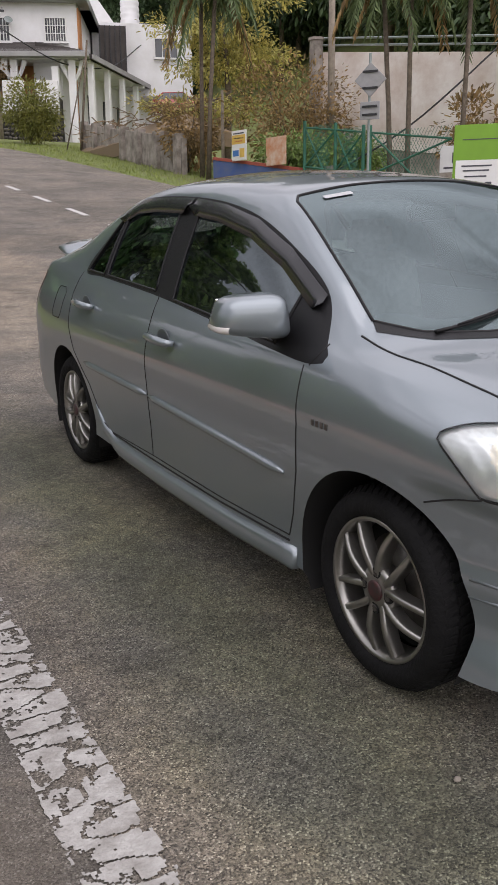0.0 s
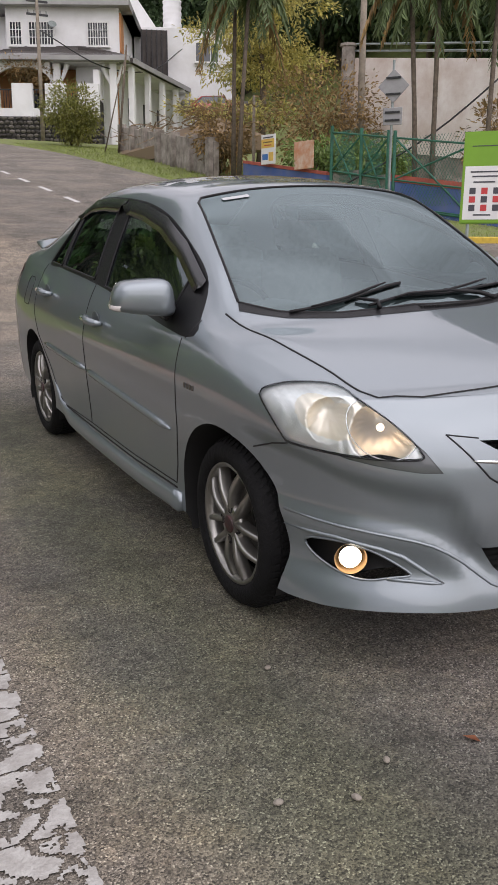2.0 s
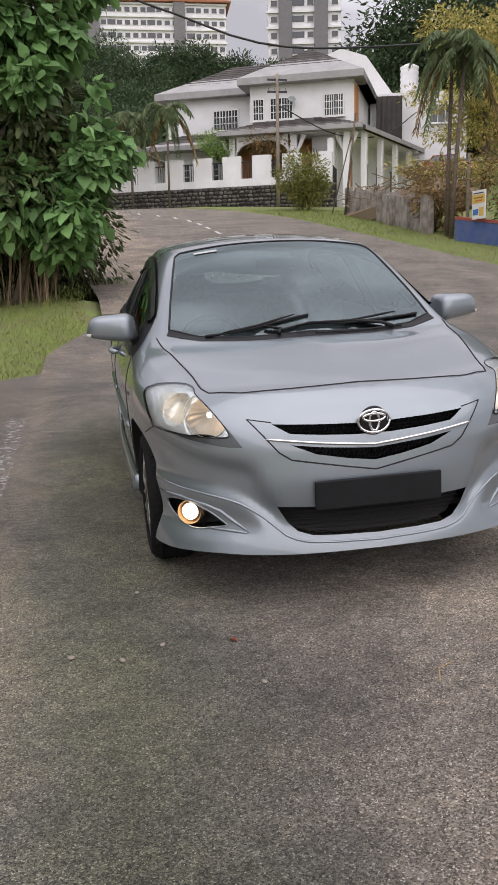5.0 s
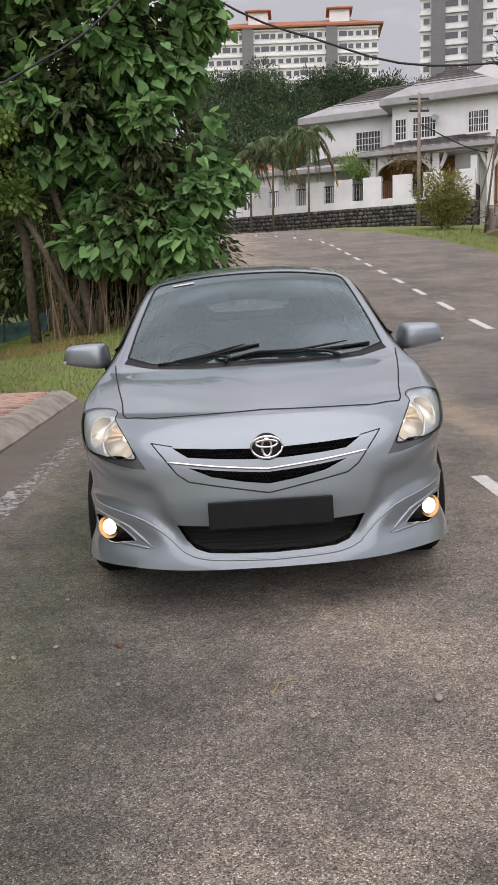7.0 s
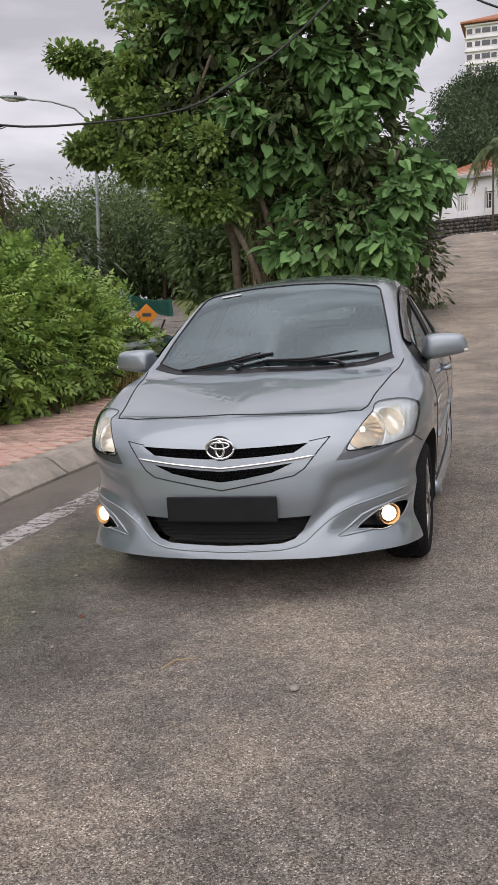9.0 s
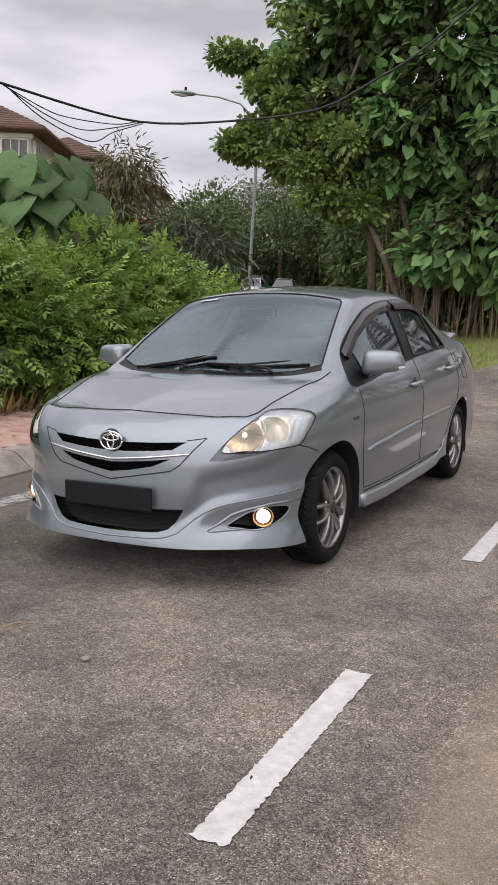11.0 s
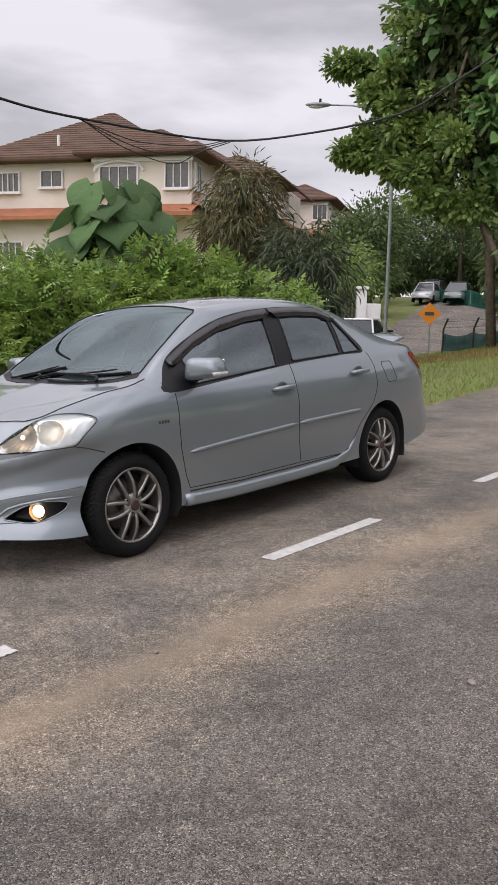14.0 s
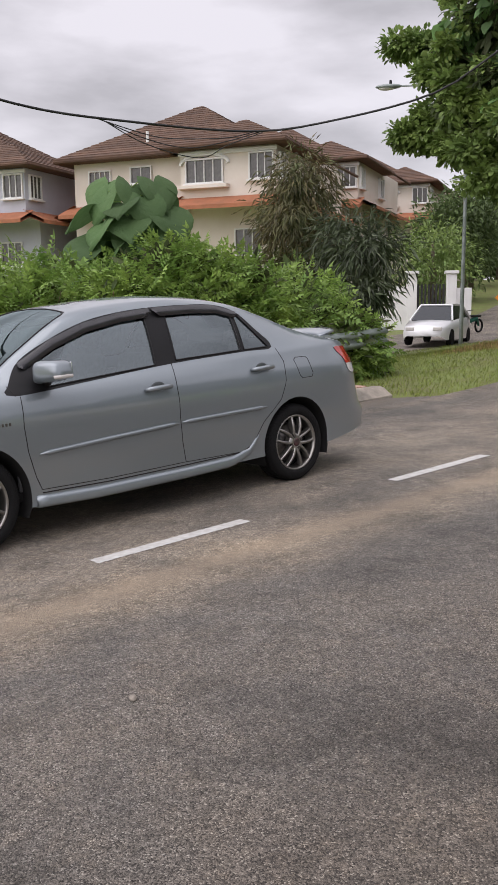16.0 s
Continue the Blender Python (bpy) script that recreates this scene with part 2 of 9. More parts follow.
    nt.links.new(wn_.outputs["Color"], wob.inputs[5])
    nt.links.new(wob.outputs[1], crk.inputs["Vector"])
    base = mix(ramp(crk.outputs["Distance"], 0.0, (0.22, 0.22, 0.22), 0.005, (0, 0, 0)), base, mix(1.0, base, (0.35, 0.34, 0.33), "MULTIPLY"))
    nt.links.new(base, b.inputs["Base Color"])
    bp = nt.nodes.new("ShaderNodeBump")
    bp.inputs["Strength"].default_value, bp.inputs["Distance"].default_value = 1.0, 0.006
    nt.links.new(vor.outputs["Distance"], bp.inputs["Height"])
    bp.invert = True
    nt.links.new(bp.outputs["Normal"], b.inputs["Normal"])
    return m


M_ASPH = asphalt_mat()
M_EARTH = node_mat("grass_and_earth", (0.16, 0.215, 0.05), 0.95, colour2=(0.15, 0.15, 0.06), scale=1.3, bump=0.8, bump_scale=30)
M_BLADE = node_mat("grass_blades", (0.245, 0.305, 0.055), 0.7, random_tint=0.5)
M_STRAW = node_mat("dry_grass", (0.38, 0.27, 0.11), 0.8, random_tint=0.45)
M_LINE = node_mat("worn_road_paint", (0.43, 0.42, 0.40), 0.8, colour2=(0.27, 0.255, 0.235), scale=16, bump=0.4, bump_scale=90)
M_DASHP = node_mat("fresh_road_paint", (0.60, 0.595, 0.575), 0.75, colour2=(0.46, 0.445, 0.42), scale=22, bump=0.3, bump_scale=120)
M_YELL = node_mat("yellow_road_paint", (0.62, 0.43, 0.05), 0.7, var=0.3, scale=9)
M_KERB = node_mat("weathered_concrete", (0.34, 0.30, 0.25), 0.9, colour2=(0.17, 0.155, 0.13), scale=3.5, bump=0.7, bump_scale=40)
M_PAVER = node_mat("red_pavers", (0.36, 0.19, 0.145), 0.9, colour2=(0.40, 0.31, 0.25), scale=5, bump=0.4, bump_scale=60)
_nt = M_PAVER.node_tree
_oi, _hs, _mr = _nt.nodes.new("ShaderNodeObjectInfo"), _nt.nodes.new("ShaderNodeHueSaturation"), _nt.nodes.new("ShaderNodeMapRange")
_mr.inputs["To Min"].default_value, _mr.inputs["To Max"].default_value = 0.65, 1.25
_nt.links.new(_oi.outputs["Random"], _mr.inputs["Value"])
_nt.links.new(_mr.outputs["Result"], _hs.inputs["Value"])
_nt.links.new(_nt.nodes["Principled BSDF"].inputs["Base Color"].links[0].from_socket, _hs.inputs["Color"])
_nt.links.new(_hs.outputs["Color"], _nt.nodes["Principled BSDF"].inputs["Base Color"])
M_GALV = node_mat("galvanised_steel", (0.30, 0.335, 0.33), 0.5, metal=0.35, colour2=(0.20, 0.235, 0.22), scale=4)
M_BARK = node_mat("grey_brown_bark", (0.17, 0.135, 0.10), 0.95, var=0.5, scale=9, bump=0.9, bump_scale=35)
M_STICK = node_mat("dry_sticks", (0.22, 0.16, 0.10), 0.95, random_tint=0.4)


def leaf_mat(name, colour, colour2, rough=0.45, tint=0.35):
    m = node_mat(name, colour, rough, colour2=colour2, scale=1.1, random_tint=tint, spec=0.35)
    nt = m.node_tree
    b, out = nt.nodes["Principled BSDF"], nt.nodes["Material Output"]
    t, x = nt.nodes.new("ShaderNodeBsdfTranslucent"), nt.nodes.new("ShaderNodeMixShader")
    nt.links.new(b.inputs["Base Color"].links[0].from_socket, t.inputs["Color"])
    x.inputs["Fac"].default_value = 0.28
    nt.links.new(b.outputs["BSDF"], x.inputs[1])
    nt.links.new(t.outputs["BSDF"], x.inputs[2])
    nt.links.new(x.outputs["Shader"], out.inputs["Surface"])
    return m


M_HEART = leaf_mat("heart_leaves", (0.185, 0.325, 0.11), (0.125, 0.245, 0.085), 0.6, 0.45)
M_SMALL = leaf_mat("small_tree_leaves", (0.26, 0.35, 0.10), (0.15, 0.235, 0.072))
M_HEDGE = leaf_mat("hedge_leaves", (0.27, 0.385, 0.082), (0.15, 0.265, 0.06))
M_BIG = leaf_mat("giant_leaves", (0.125, 0.215, 0.08), (0.085, 0.165, 0.06), 0.75, 0.2)
_nt = M_BIG.node_tree
_co, _wv, _bp = _nt.nodes.new("ShaderNodeTexCoord"), _nt.nodes.new("ShaderNodeTexNoise"), _nt.nodes.new("ShaderNodeBump")
_wv.inputs["Scale"].default_value, _wv.inputs["Detail"].default_value = 14.0, 5.0
_bp.inputs["Strength"].default_value, _bp.inputs["Distance"].default_value = 0.8, 0.03
_nt.links.new(_co.outputs["Object"], _wv.inputs["Vector"])
_nt.links.new(_wv.outputs["Fac"], _bp.inputs["Height"])
_nt.links.new(_bp.outputs["Normal"], _nt.nodes["Principled BSDF"].inputs["Normal"])
_oi, _hs, _mr = _nt.nodes.new("ShaderNodeObjectInfo"), _nt.nodes.new("ShaderNodeHueSaturation"), _nt.nodes.new("ShaderNodeMapRange")
_mr.inputs["To Min"].default_value, _mr.inputs["To Max"].default_value = 0.6, 1.25
_nt.links.new(_oi.outputs["Random"], _mr.inputs["Value"])
_nt.links.new(_mr.outputs["Result"], _hs.inputs["Value"])
_nt.links.new(_nt.nodes["Principled BSDF"].inputs["Base Color"].links[0].from_socket, _hs.inputs["Color"])
_nt.links.new(_hs.outputs["Color"], _nt.nodes["Principled BSDF"].inputs["Base Color"])
M_WEEP = leaf_mat("weeping_leaves", (0.10, 0.125, 0.05), (0.15, 0.115, 0.055), 0.5, 0.5)
M_SHRUB = leaf_mat("dark_shrub_leaves", (0.06, 0.085, 0.042), (0.09, 0.11, 0.06), 0.4, 0.6)
# darker leaf colour holds the shade inside hedge, crowns and thicket
M_SHADE_LEAF = leaf_mat("shaded_understorey", (0.075, 0.115, 0.042), (0.092, 0.098, 0.043), 0.7, 0.5)
M_FOREST = leaf_mat("forest_leaves", (0.072, 0.108, 0.046), (0.046, 0.08, 0.037), 0.6, 0.5)
M_LANEG = leaf_mat("lane_tree_leaves", (0.13, 0.185, 0.065), (0.085, 0.13, 0.05), 0.6, 0.5)
M_PALM = leaf_mat("palm_fronds", (0.145, 0.195, 0.085), (0.11, 0.15, 0.065), 0.5, 0.35)
M_GOLD = leaf_mat("yellow_foliage", (0.50, 0.42, 0.125), (0.33, 0.33, 0.11), 0.6, 0.4)
M_RUSTB = leaf_mat("russet_creeper", (0.33, 0.215, 0.09), (0.22, 0.16, 0.075), 0.7, 0.5)
M_WALLW = node_mat("white_wall_paint", (0.80, 0.80, 0.805), 0.85, colour2=(0.68, 0.675, 0.665), scale=0.5, bump=0.1, bump_scale=20)
M_CREAM = node_mat("cream_wall_paint", (0.72, 0.66, 0.59), 0.85, colour2=(0.64, 0.575, 0.50), scale=0.4)
M_BLUEW = node_mat("blue_grey_wall_paint", (0.50, 0.52, 0.59), 0.85, var=0.15, scale=0.4)
M_STAIN = node_mat("stained_pale_wall", (0.86, 0.81, 0.76), 0.9, colour2=(0.64, 0.54, 0.47), scale=0.9, bump=0.2, bump_scale=12)
M_OLDW = node_mat("old_grey_wall", (0.40, 0.36, 0.32), 0.95, colour2=(0.15, 0.13, 0.11), scale=1.6, bump=0.4, bump_scale=16)
M_TILE = node_mat("brown_roof_tiles", (0.13, 0.074, 0.048), 0.9, colour2=(0.085, 0.05, 0.036), scale=1.5, random_tint=0.2)
M_ORANGE = node_mat("orange_roof_tiles", (0.40, 0.15, 0.075), 0.85, colour2=(0.27, 0.115, 0.06), scale=1.2, random_tint=0.2)
M_GREYR = node_mat("dark_grey_roof", (0.085, 0.074, 0.068), 1.0, colour2=(0.05, 0.045, 0.042), scale=0.8, random_tint=0.25)
M_FASCIA = node_mat("grey_fascia", (0.20, 0.195, 0.195), 0.8, var=0.2, scale=1)
M_PANE = node_mat("dim_window_pane", (0.03, 0.035, 0.04), 0.08, spec=0.8)
M_CURT = node_mat("curtained_pane", (0.10, 0.095, 0.088), 0.25, spec=0.6, var=0.4, scale=5)
M_FRAME = node_mat("white_window_frame", (0.72, 0.72, 0.70), 0.5)
M_IRON = node_mat("black_iron", (0.02, 0.02, 0.022), 0.5)
M_ORWALL = node_mat("orange_porch_wall", (0.52, 0.24, 0.10), 0.85, var=0.15, scale=1)
M_STONE = node_mat("dark_rubble_stone", (0.105, 0.095, 0.085), 0.9, random_tint=0.6, bump=0.4, bump_scale=20)
M_MORTAR = node_mat("dark_mortar", (0.04, 0.038, 0.035), 0.95, var=0.4, scale=3)
M_BLUE = node_mat("blue_wall_paint", (0.05, 0.10, 0.30), 0.8, colour2=(0.10, 0.13, 0.25), scale=2)
M_REDCAP = node_mat("red_wall_cap", (0.42, 0.10, 0.07), 0.8, var=0.4, scale=3)
M_GREENM = node_mat("green_painted_steel", (0.03, 0.155, 0.10), 0.6, var=0.4, scale=3)
M_NET = node_mat("green_netting", (0.02, 0.16, 0.115), 0.8, var=0.4, scale=3)
M_NETDIM = node_mat("faded_teal_netting", (0.06, 0.13, 0.115), 0.85, var=0.5, scale=4)
M_WOODP = node_mat("weathered_pole", (0.30, 0.255, 0.20), 0.9, var=0.4, scale=4, bump=0.5, bump_scale=30)
M_CABLE = node_mat("black_cable", (0.015, 0.015, 0.016), 0.6)
M_LIME = node_mat("lime_board", (0.17, 0.35, 0.016), 0.5, var=0.12, scale=2)
M_SIGNW = node_mat("white_sign_face", (0.72, 0.72, 0.70), 0.5, var=0.08, scale=3)
M_SIGNY = node_mat("yellow_sign_face", (0.70, 0.46, 0.10), 0.6, var=0.15, scale=3)
M_RUSTS = node_mat("rust_streaked_sign", (0.62, 0.50, 0.40), 0.7, colour2=(0.50, 0.17, 0.05), scale=2.2)
M_SIGNBACK = node_mat("grey_sign_back", (0.36, 0.36, 0.36), 0.5, metal=0.3, var=0.2, scale=4)
M_INK = node_mat("dark_print", (0.06, 0.06, 0.07), 0.7)
M_REDINK = node_mat("red_print", (0.50, 0.05, 0.05), 0.7)
M_BLUEINK = node_mat("blue_print", (0.05, 0.16, 0.42), 0.7)
M_OSIGN = node_mat("orange_warning_face", (0.80, 0.27, 0.02), 0.5, var=0.1, scale=5)

# ---------------------------------------------------------------- leaves
T_HEART = ([(0, 0, 0), (-0.24, -0.13, 0.03), (-0.47, 0.12, 0.05), (-0.43, 0.45, 0.02), (-0.2, 0.78, -0.05), (0, 1.02, -0.14), (0.2, 0.78, -0.05), (0.43, 0.45, 0.02), (0.47, 0.12, 0.05), (0.24, -0.13, 0.03), (0, 0.5, -0.05)], [(0, 1, 2, 10), (2, 3, 4, 10), (4, 5, 10), (5, 6, 10), (6, 7, 8, 10), (8, 9, 0, 10)])
T_OVAL = ([(0, 0, 0), (-0.2, 0.4, 0.05), (-0.13, 0.8, 0.02), (0, 1, -0.06), (0.13, 0.8, 0.02), (0.2, 0.4, 0.05)], [(0, 1, 2, 3), (0, 3, 4, 5)])
T_ROUND = ([(0, 0, 0), (-0.3, 0.4, 0.06), (-0.24, 0.78, 0.02), (0, 1, -0.06), (0.24, 0.78, 0.02), (0.3, 0.4, 0.06)], [(0, 1, 2, 3), (0, 3, 4, 5)])
T_LANCE = ([(0, 0, 0), (-0.09, 0.35, 0.02), (0, 1, -0.2), (0.09, 0.35, 0.02)], [(0, 1, 2), (0, 2, 3)])
_v, _f = [], []
for _k in range(4):
    for _s in (-1, 1):
        _y = 0.12 + 0.2 * _k
        _n = len(_v)
        _l = 0.42 - 0.06 * _k
        _v += [(0, _y, 0), (_s * _l * 0.45, _y + 0.02, 0.03), (_s * _l, _y + 0.16, -0.06), (_s * _l * 0.40, _y + 0.17, 0.02)]
        _f.append((_n, _n + 1, _n + 2, _n + 3))
_n = len(_v)
_v += [(0, 0.75, 0), (-0.09, 0.9, 0.02), (0, 1.15, -0.05), (0.09, 0.9, 0.02)]
_f.append((_n, _n + 1, _n + 2, _n + 3))
T_FROND = (_v, _f)
T_BLADE = ([(-0.03, 0, 0), (0.03, 0, 0), (0.02, 0.55, 0.06), (0, 1, 0.25), (-0.02, 0.55, 0.06)], [(0, 1, 2, 3, 4)])
rng = np.random.default_rng(7)


def unit(a):
    return a / np.maximum(np.linalg.norm(a, axis=1, keepdims=True), 1e-9)


def leaves_mesh(name, template, at, way, size, material, face_up=None):
    """One mesh of many leaves: places, directions of their tips and sizes are arrays."""
    tv, tf = np.array(template[0], float), template[1]
    n, k = len(at), len(tv)
    y = unit(way)
    up = rng.normal(0, 0.45, (n, 3)) + ((0, 0, 1) if face_up is None else face_up)
    x = unit(np.cross(y, up))
    z = np.cross(x, y)
    v = at[:, None, :] + size[:, None, None] * (tv[None, :, 0:1] * x[:, None] + tv[None, :, 1:2] * y[:, None] + tv[None, :, 2:3] * z[:, None])
    loops = np.concatenate([np.array(f) for f in tf])
    lens = np.array([len(f) for f in tf])
    all_loops = (loops[None, :] + (np.arange(n) * k)[:, None]).ravel()
    all_lens = np.tile(lens, n)
    me = bpy.data.meshes.new(name)
    me.vertices.add(n * k)
    me.vertices.foreach_set("co", v.astype(np.float32).ravel())
    me.loops.add(len(all_loops))
    me.loops.foreach_set("vertex_index", all_loops.astype(np.int32))
    me.polygons.add(len(all_lens))
    me.polygons.foreach_set("loop_start", np.concatenate([[0], np.cumsum(all_lens)[:-1]]).astype(np.int32))
    me.update(calc_edges=True)
    me.validate()
    me.materials.append(material)
    return me


def clumps(blobs, per, spread, droop=0.5, inner=0.25):
    """Places and directions of leaves on clumps. blobs: rows of x, y, z, rx, ry, rz; per: clumps for each; spread: (leaves, clump radius)."""
    ps, ws = [], []
    for bx, by, bz, rx, ry, rz in blobs:
        u = unit(rng.normal(0, 1, (per, 3)))
        rad = np.where(rng.random(per) < inner, rng.uniform(0.3, 0.85, per), rng.uniform(0.85, 1.08, per))[:, None]
        cc = np.array([bx, by, bz]) + u * rad * (rx, ry, rz)
        m = spread[0]
        q = rng.normal(0, 1, (per, m, 3))
        q /= np.maximum(np.linalg.norm(q, axis=2, keepdims=True), 1e-9)
        q *= (rng.random((per, m, 1)) ** 0.5) * spread[1] * rng.uniform(0.6, 1.3, (per, 1, 1))
        p = (cc[:, None] + q).reshape(-1, 3)
        w = (np.repeat(u[:, None], m, 1) * 0.6 + q / spread[1] * 0.7).reshape(-1, 3) + rng.normal(0, 0.35, (per * m, 3)) - (0, 0, droop)
        ps.append(p), ws.append(w)
    return np.concatenate(ps), np.concatenate(ws)


def ragged(blobs, n, r, seed):
    """The clumps drawn in a little, with sprigs that stand out of them."""
    pick_ = random.Random(seed)
    out = [(x, y, z, a * 0.86, b * 0.86, c * 0.86) for x, y, z, a, b, c in blobs]
    for x, y, z, a, b, c in blobs:
        for _ in range(n):
            d = Vector((pick_.gauss(0, 1), pick_.gauss(0, 1), pick_.gauss(0, 0.8))).normalized()
            k = pick_.uniform(0.85, 1.12)
            q = pick_.uniform(0.6, 1.2) * r
            out.append((x + d.x * a * k, y + d.y * b * k, z + d.z * c * k, q, q, q * 0.5))
    return out


def leaf_part(name, template, blobs, per, spread, size, material, parent, droop=0.5, inner=0.25, label="", stuff=True):
    p, w = clumps(blobs, per, spread, droop, inner)
    me = leaves_mesh(name, template, p, w, rng.uniform(size[0], size[1], len(p)), material)
    ob = new(name, me)
    ob.parent = parent
    return tagged(ob, label or "many small leaves", kind="stuff" if stuff else "")


# ---------------------------------------------------------------- ground, road, kerb
def road_left(y):
    s = -0.0157 * max(0, y - 38) ** 2
    return (-2.27 if y < 6.3 else -1.62 + 0.95 * sm(8, 12.5, y) - 1.2 * sm(14, 28, y)) + s


def road_right(y):
    s = -0.0157 * max(0, y - 38) ** 2
    return (10.3 if y > 12.6 else 10.3 + 50 * sm(12.6, 10.5, y) if y > 10.5 else 60) + s


def land(x, y):
    """The ground under all else, with the wooded hill far behind."""
    far = 32 * sm(75, 200, y) * sm(-60, 2, x) + 24 * sm(26, 70, x) * sm(22, 60, y) * (1 - sm(75, 120, y))
    return ground_z(x, y) + far


xs = steps((-900, -100, 100), (-100, -20, 8), (-20, 30, 1), (30, 110, 8), (110, 900, 100))
ys = steps((-900, -60, 100), (-60, -10, 6), (-10, 70, 1), (70, 300, 10), (300, 1500, 150))


def under(x, y):
    z = land(x, y)
    if -60 < y < 75 and road_left(y) - 0.3 < x < road_right(y) + 0.5:
        z -= 0.35
    elif -8 < y < 7 and -4.8 < x <= -2:
        z -= 0.2
    return z - 0.03


solo("ground", sheet(bmesh.new(), xs, ys, under), M_EARTH, I4, "patchy green grass over brown earth", "ground", kind="structure")
bm = bmesh.new()
rows = []
for y in steps((-60, -10, 5), (-10, 14, 0.5), (14, 75, 1)):
    l, r = road_left(y), road_right(y)
    rows.append([bm.verts.new((l + (r - l) * (k / 40) ** 1.6, y, ground_z(l + (r - l) * (k / 40) ** 1.6, y))) for k in range(41)])
for a, b in zip(rows, rows[1:]):
    for j in range(40):
        bm.faces.new((a[j], a[j + 1], b[j + 1], b[j]))
solo("road", bm, M_ASPH, I4, "worn grey asphalt road with sandy drifts", "road", kind="structure", smooth=True)
# a wide side lane that runs off behind the lamp post
LANE = [(-17.5, 10), (-15.6, 18), (-15.0, 25), (-16.2, 33), (-20.0, 44), (-25.0, 56), (-33.0, 74), (-46.0, 96)]


def lane_mid(y):
    for (x0, y0), (x1, y1) in zip(LANE, LANE[1:]):
        if y <= y1:
            return x0 + (x1 - x0) * (y - y0) / (y1 - y0)
    return LANE[-1][0]


bm = bmesh.new()
rows = []
for y in steps((10, 96, 1.5)):
    c = (lane_mid(y - 3) + lane_mid(y) + lane_mid(y + 3)) / 3
    rows.append([bm.verts.new((c + o, y, land(c + o, y) + 0.05)) for o in (-4.0, -2.0, 0, 2.0, 4.0)])
for a, b in zip(rows, rows[1:]):
    for j in range(4):
        bm.faces.new((a[j], a[j + 1], b[j + 1], b[j]))
solo("lane", bm, M_ASPH, I4, "grey asphalt side lane past the houses", "road", kind="structure", smooth=True)


def worn_line(x0, x1, y0, y1, cell, gone, lift=0.004, skew=0.0, fade=None):
    bm = bmesh.new()
    nx, ny = max(1, round((x1 - x0) / cell)), max(1, round((y1 - y0) / cell))
    vs = {}

    def v(i, j):
        if (i, j) not in vs:
            x, y = x0 + (x1 - x0) * i / nx, y0 + (y1 - y0) * j / ny
            wx, wy = (0.9 * cell * noise.noise(Vector((x * 61, y * 61, q))) for q in (3, 8))
            vs[i, j] = bm.verts.new((x + wx + skew * (y - (y0 + y1) / 2), y + wy, ground_z(x, y) + lift))
        return vs[i, j]

    for i in range(nx):
        for j in range(ny):
            x, y = x0 + (x1 - x0) * (i + 0.5) / nx, y0 + (y1 - y0) * (j + 0.5) / ny
            edge = min(i, nx - 1 - i) / max(1, nx / 2)
            q = noise.fractal(Vector((x * 17, y * 12, 0)), 0.6, 2.0, 5) + 0.25 * edge
            crack = abs(noise.noise(Vector((x * 6 + 7, y * 13, 5)))) < 0.06
            if q > gone + (fade(y) if fade else 0.0) and not (crack and gone > -0.5):
                bm.faces.new((v(i, j), v(i + 1, j), v(i + 1, j + 1), v(i, j + 1)))
    return bm


solo("edge_line", worn_line(-1.765, -1.575, -3.2, 3.0, 0.0065, -0.22, fade=lambda y: 0.34 * sm(-0.7, 0.0, y) + 0.3 * sm(0.5, 1.4, y)), M_LINE, I4, "worn and flaking white edge line", "road marking", kind="structure")
for y0, y1, cx, skew in ((-3.6, -2.5, 1.395, -0.012), (-0.93, 0.16, 1.428, 0), (1.6, 2.8, 1.43, 0), (5.2, 6.5, 1.43, 0)):
    solo("lane_dash", worn_line(cx - 0.05, cx + 0.05, y0, y1, 0.013, -0.95, skew=skew), M_DASHP, I4, "bright white dash on the road", "road marking", "white dashes beside the car", "structure")
for k in range(16):
    y0 = 11.3 + 2.9 * k
    cx = 4.8 - 0.0157 * max(0, y0 + 0.7 - 38) ** 2
    solo("lane_dash", sheet(bmesh.new(), [cx - 0.075, cx + 0.075], steps((y0, y0 + 1.4, 0.35)), lambda x, y: ground_z(x, y) + 0.006), M_DASHP, I4, "faded white dash on the hill road", "road marking", "white dashes up the hill", "structure")
solo("edge_line", worn_line(7.2, 7.35, -2.5, 3.0, 0.04, -0.5), M_DASHP, I4, "white line across the junction", "road marking", kind="structure")

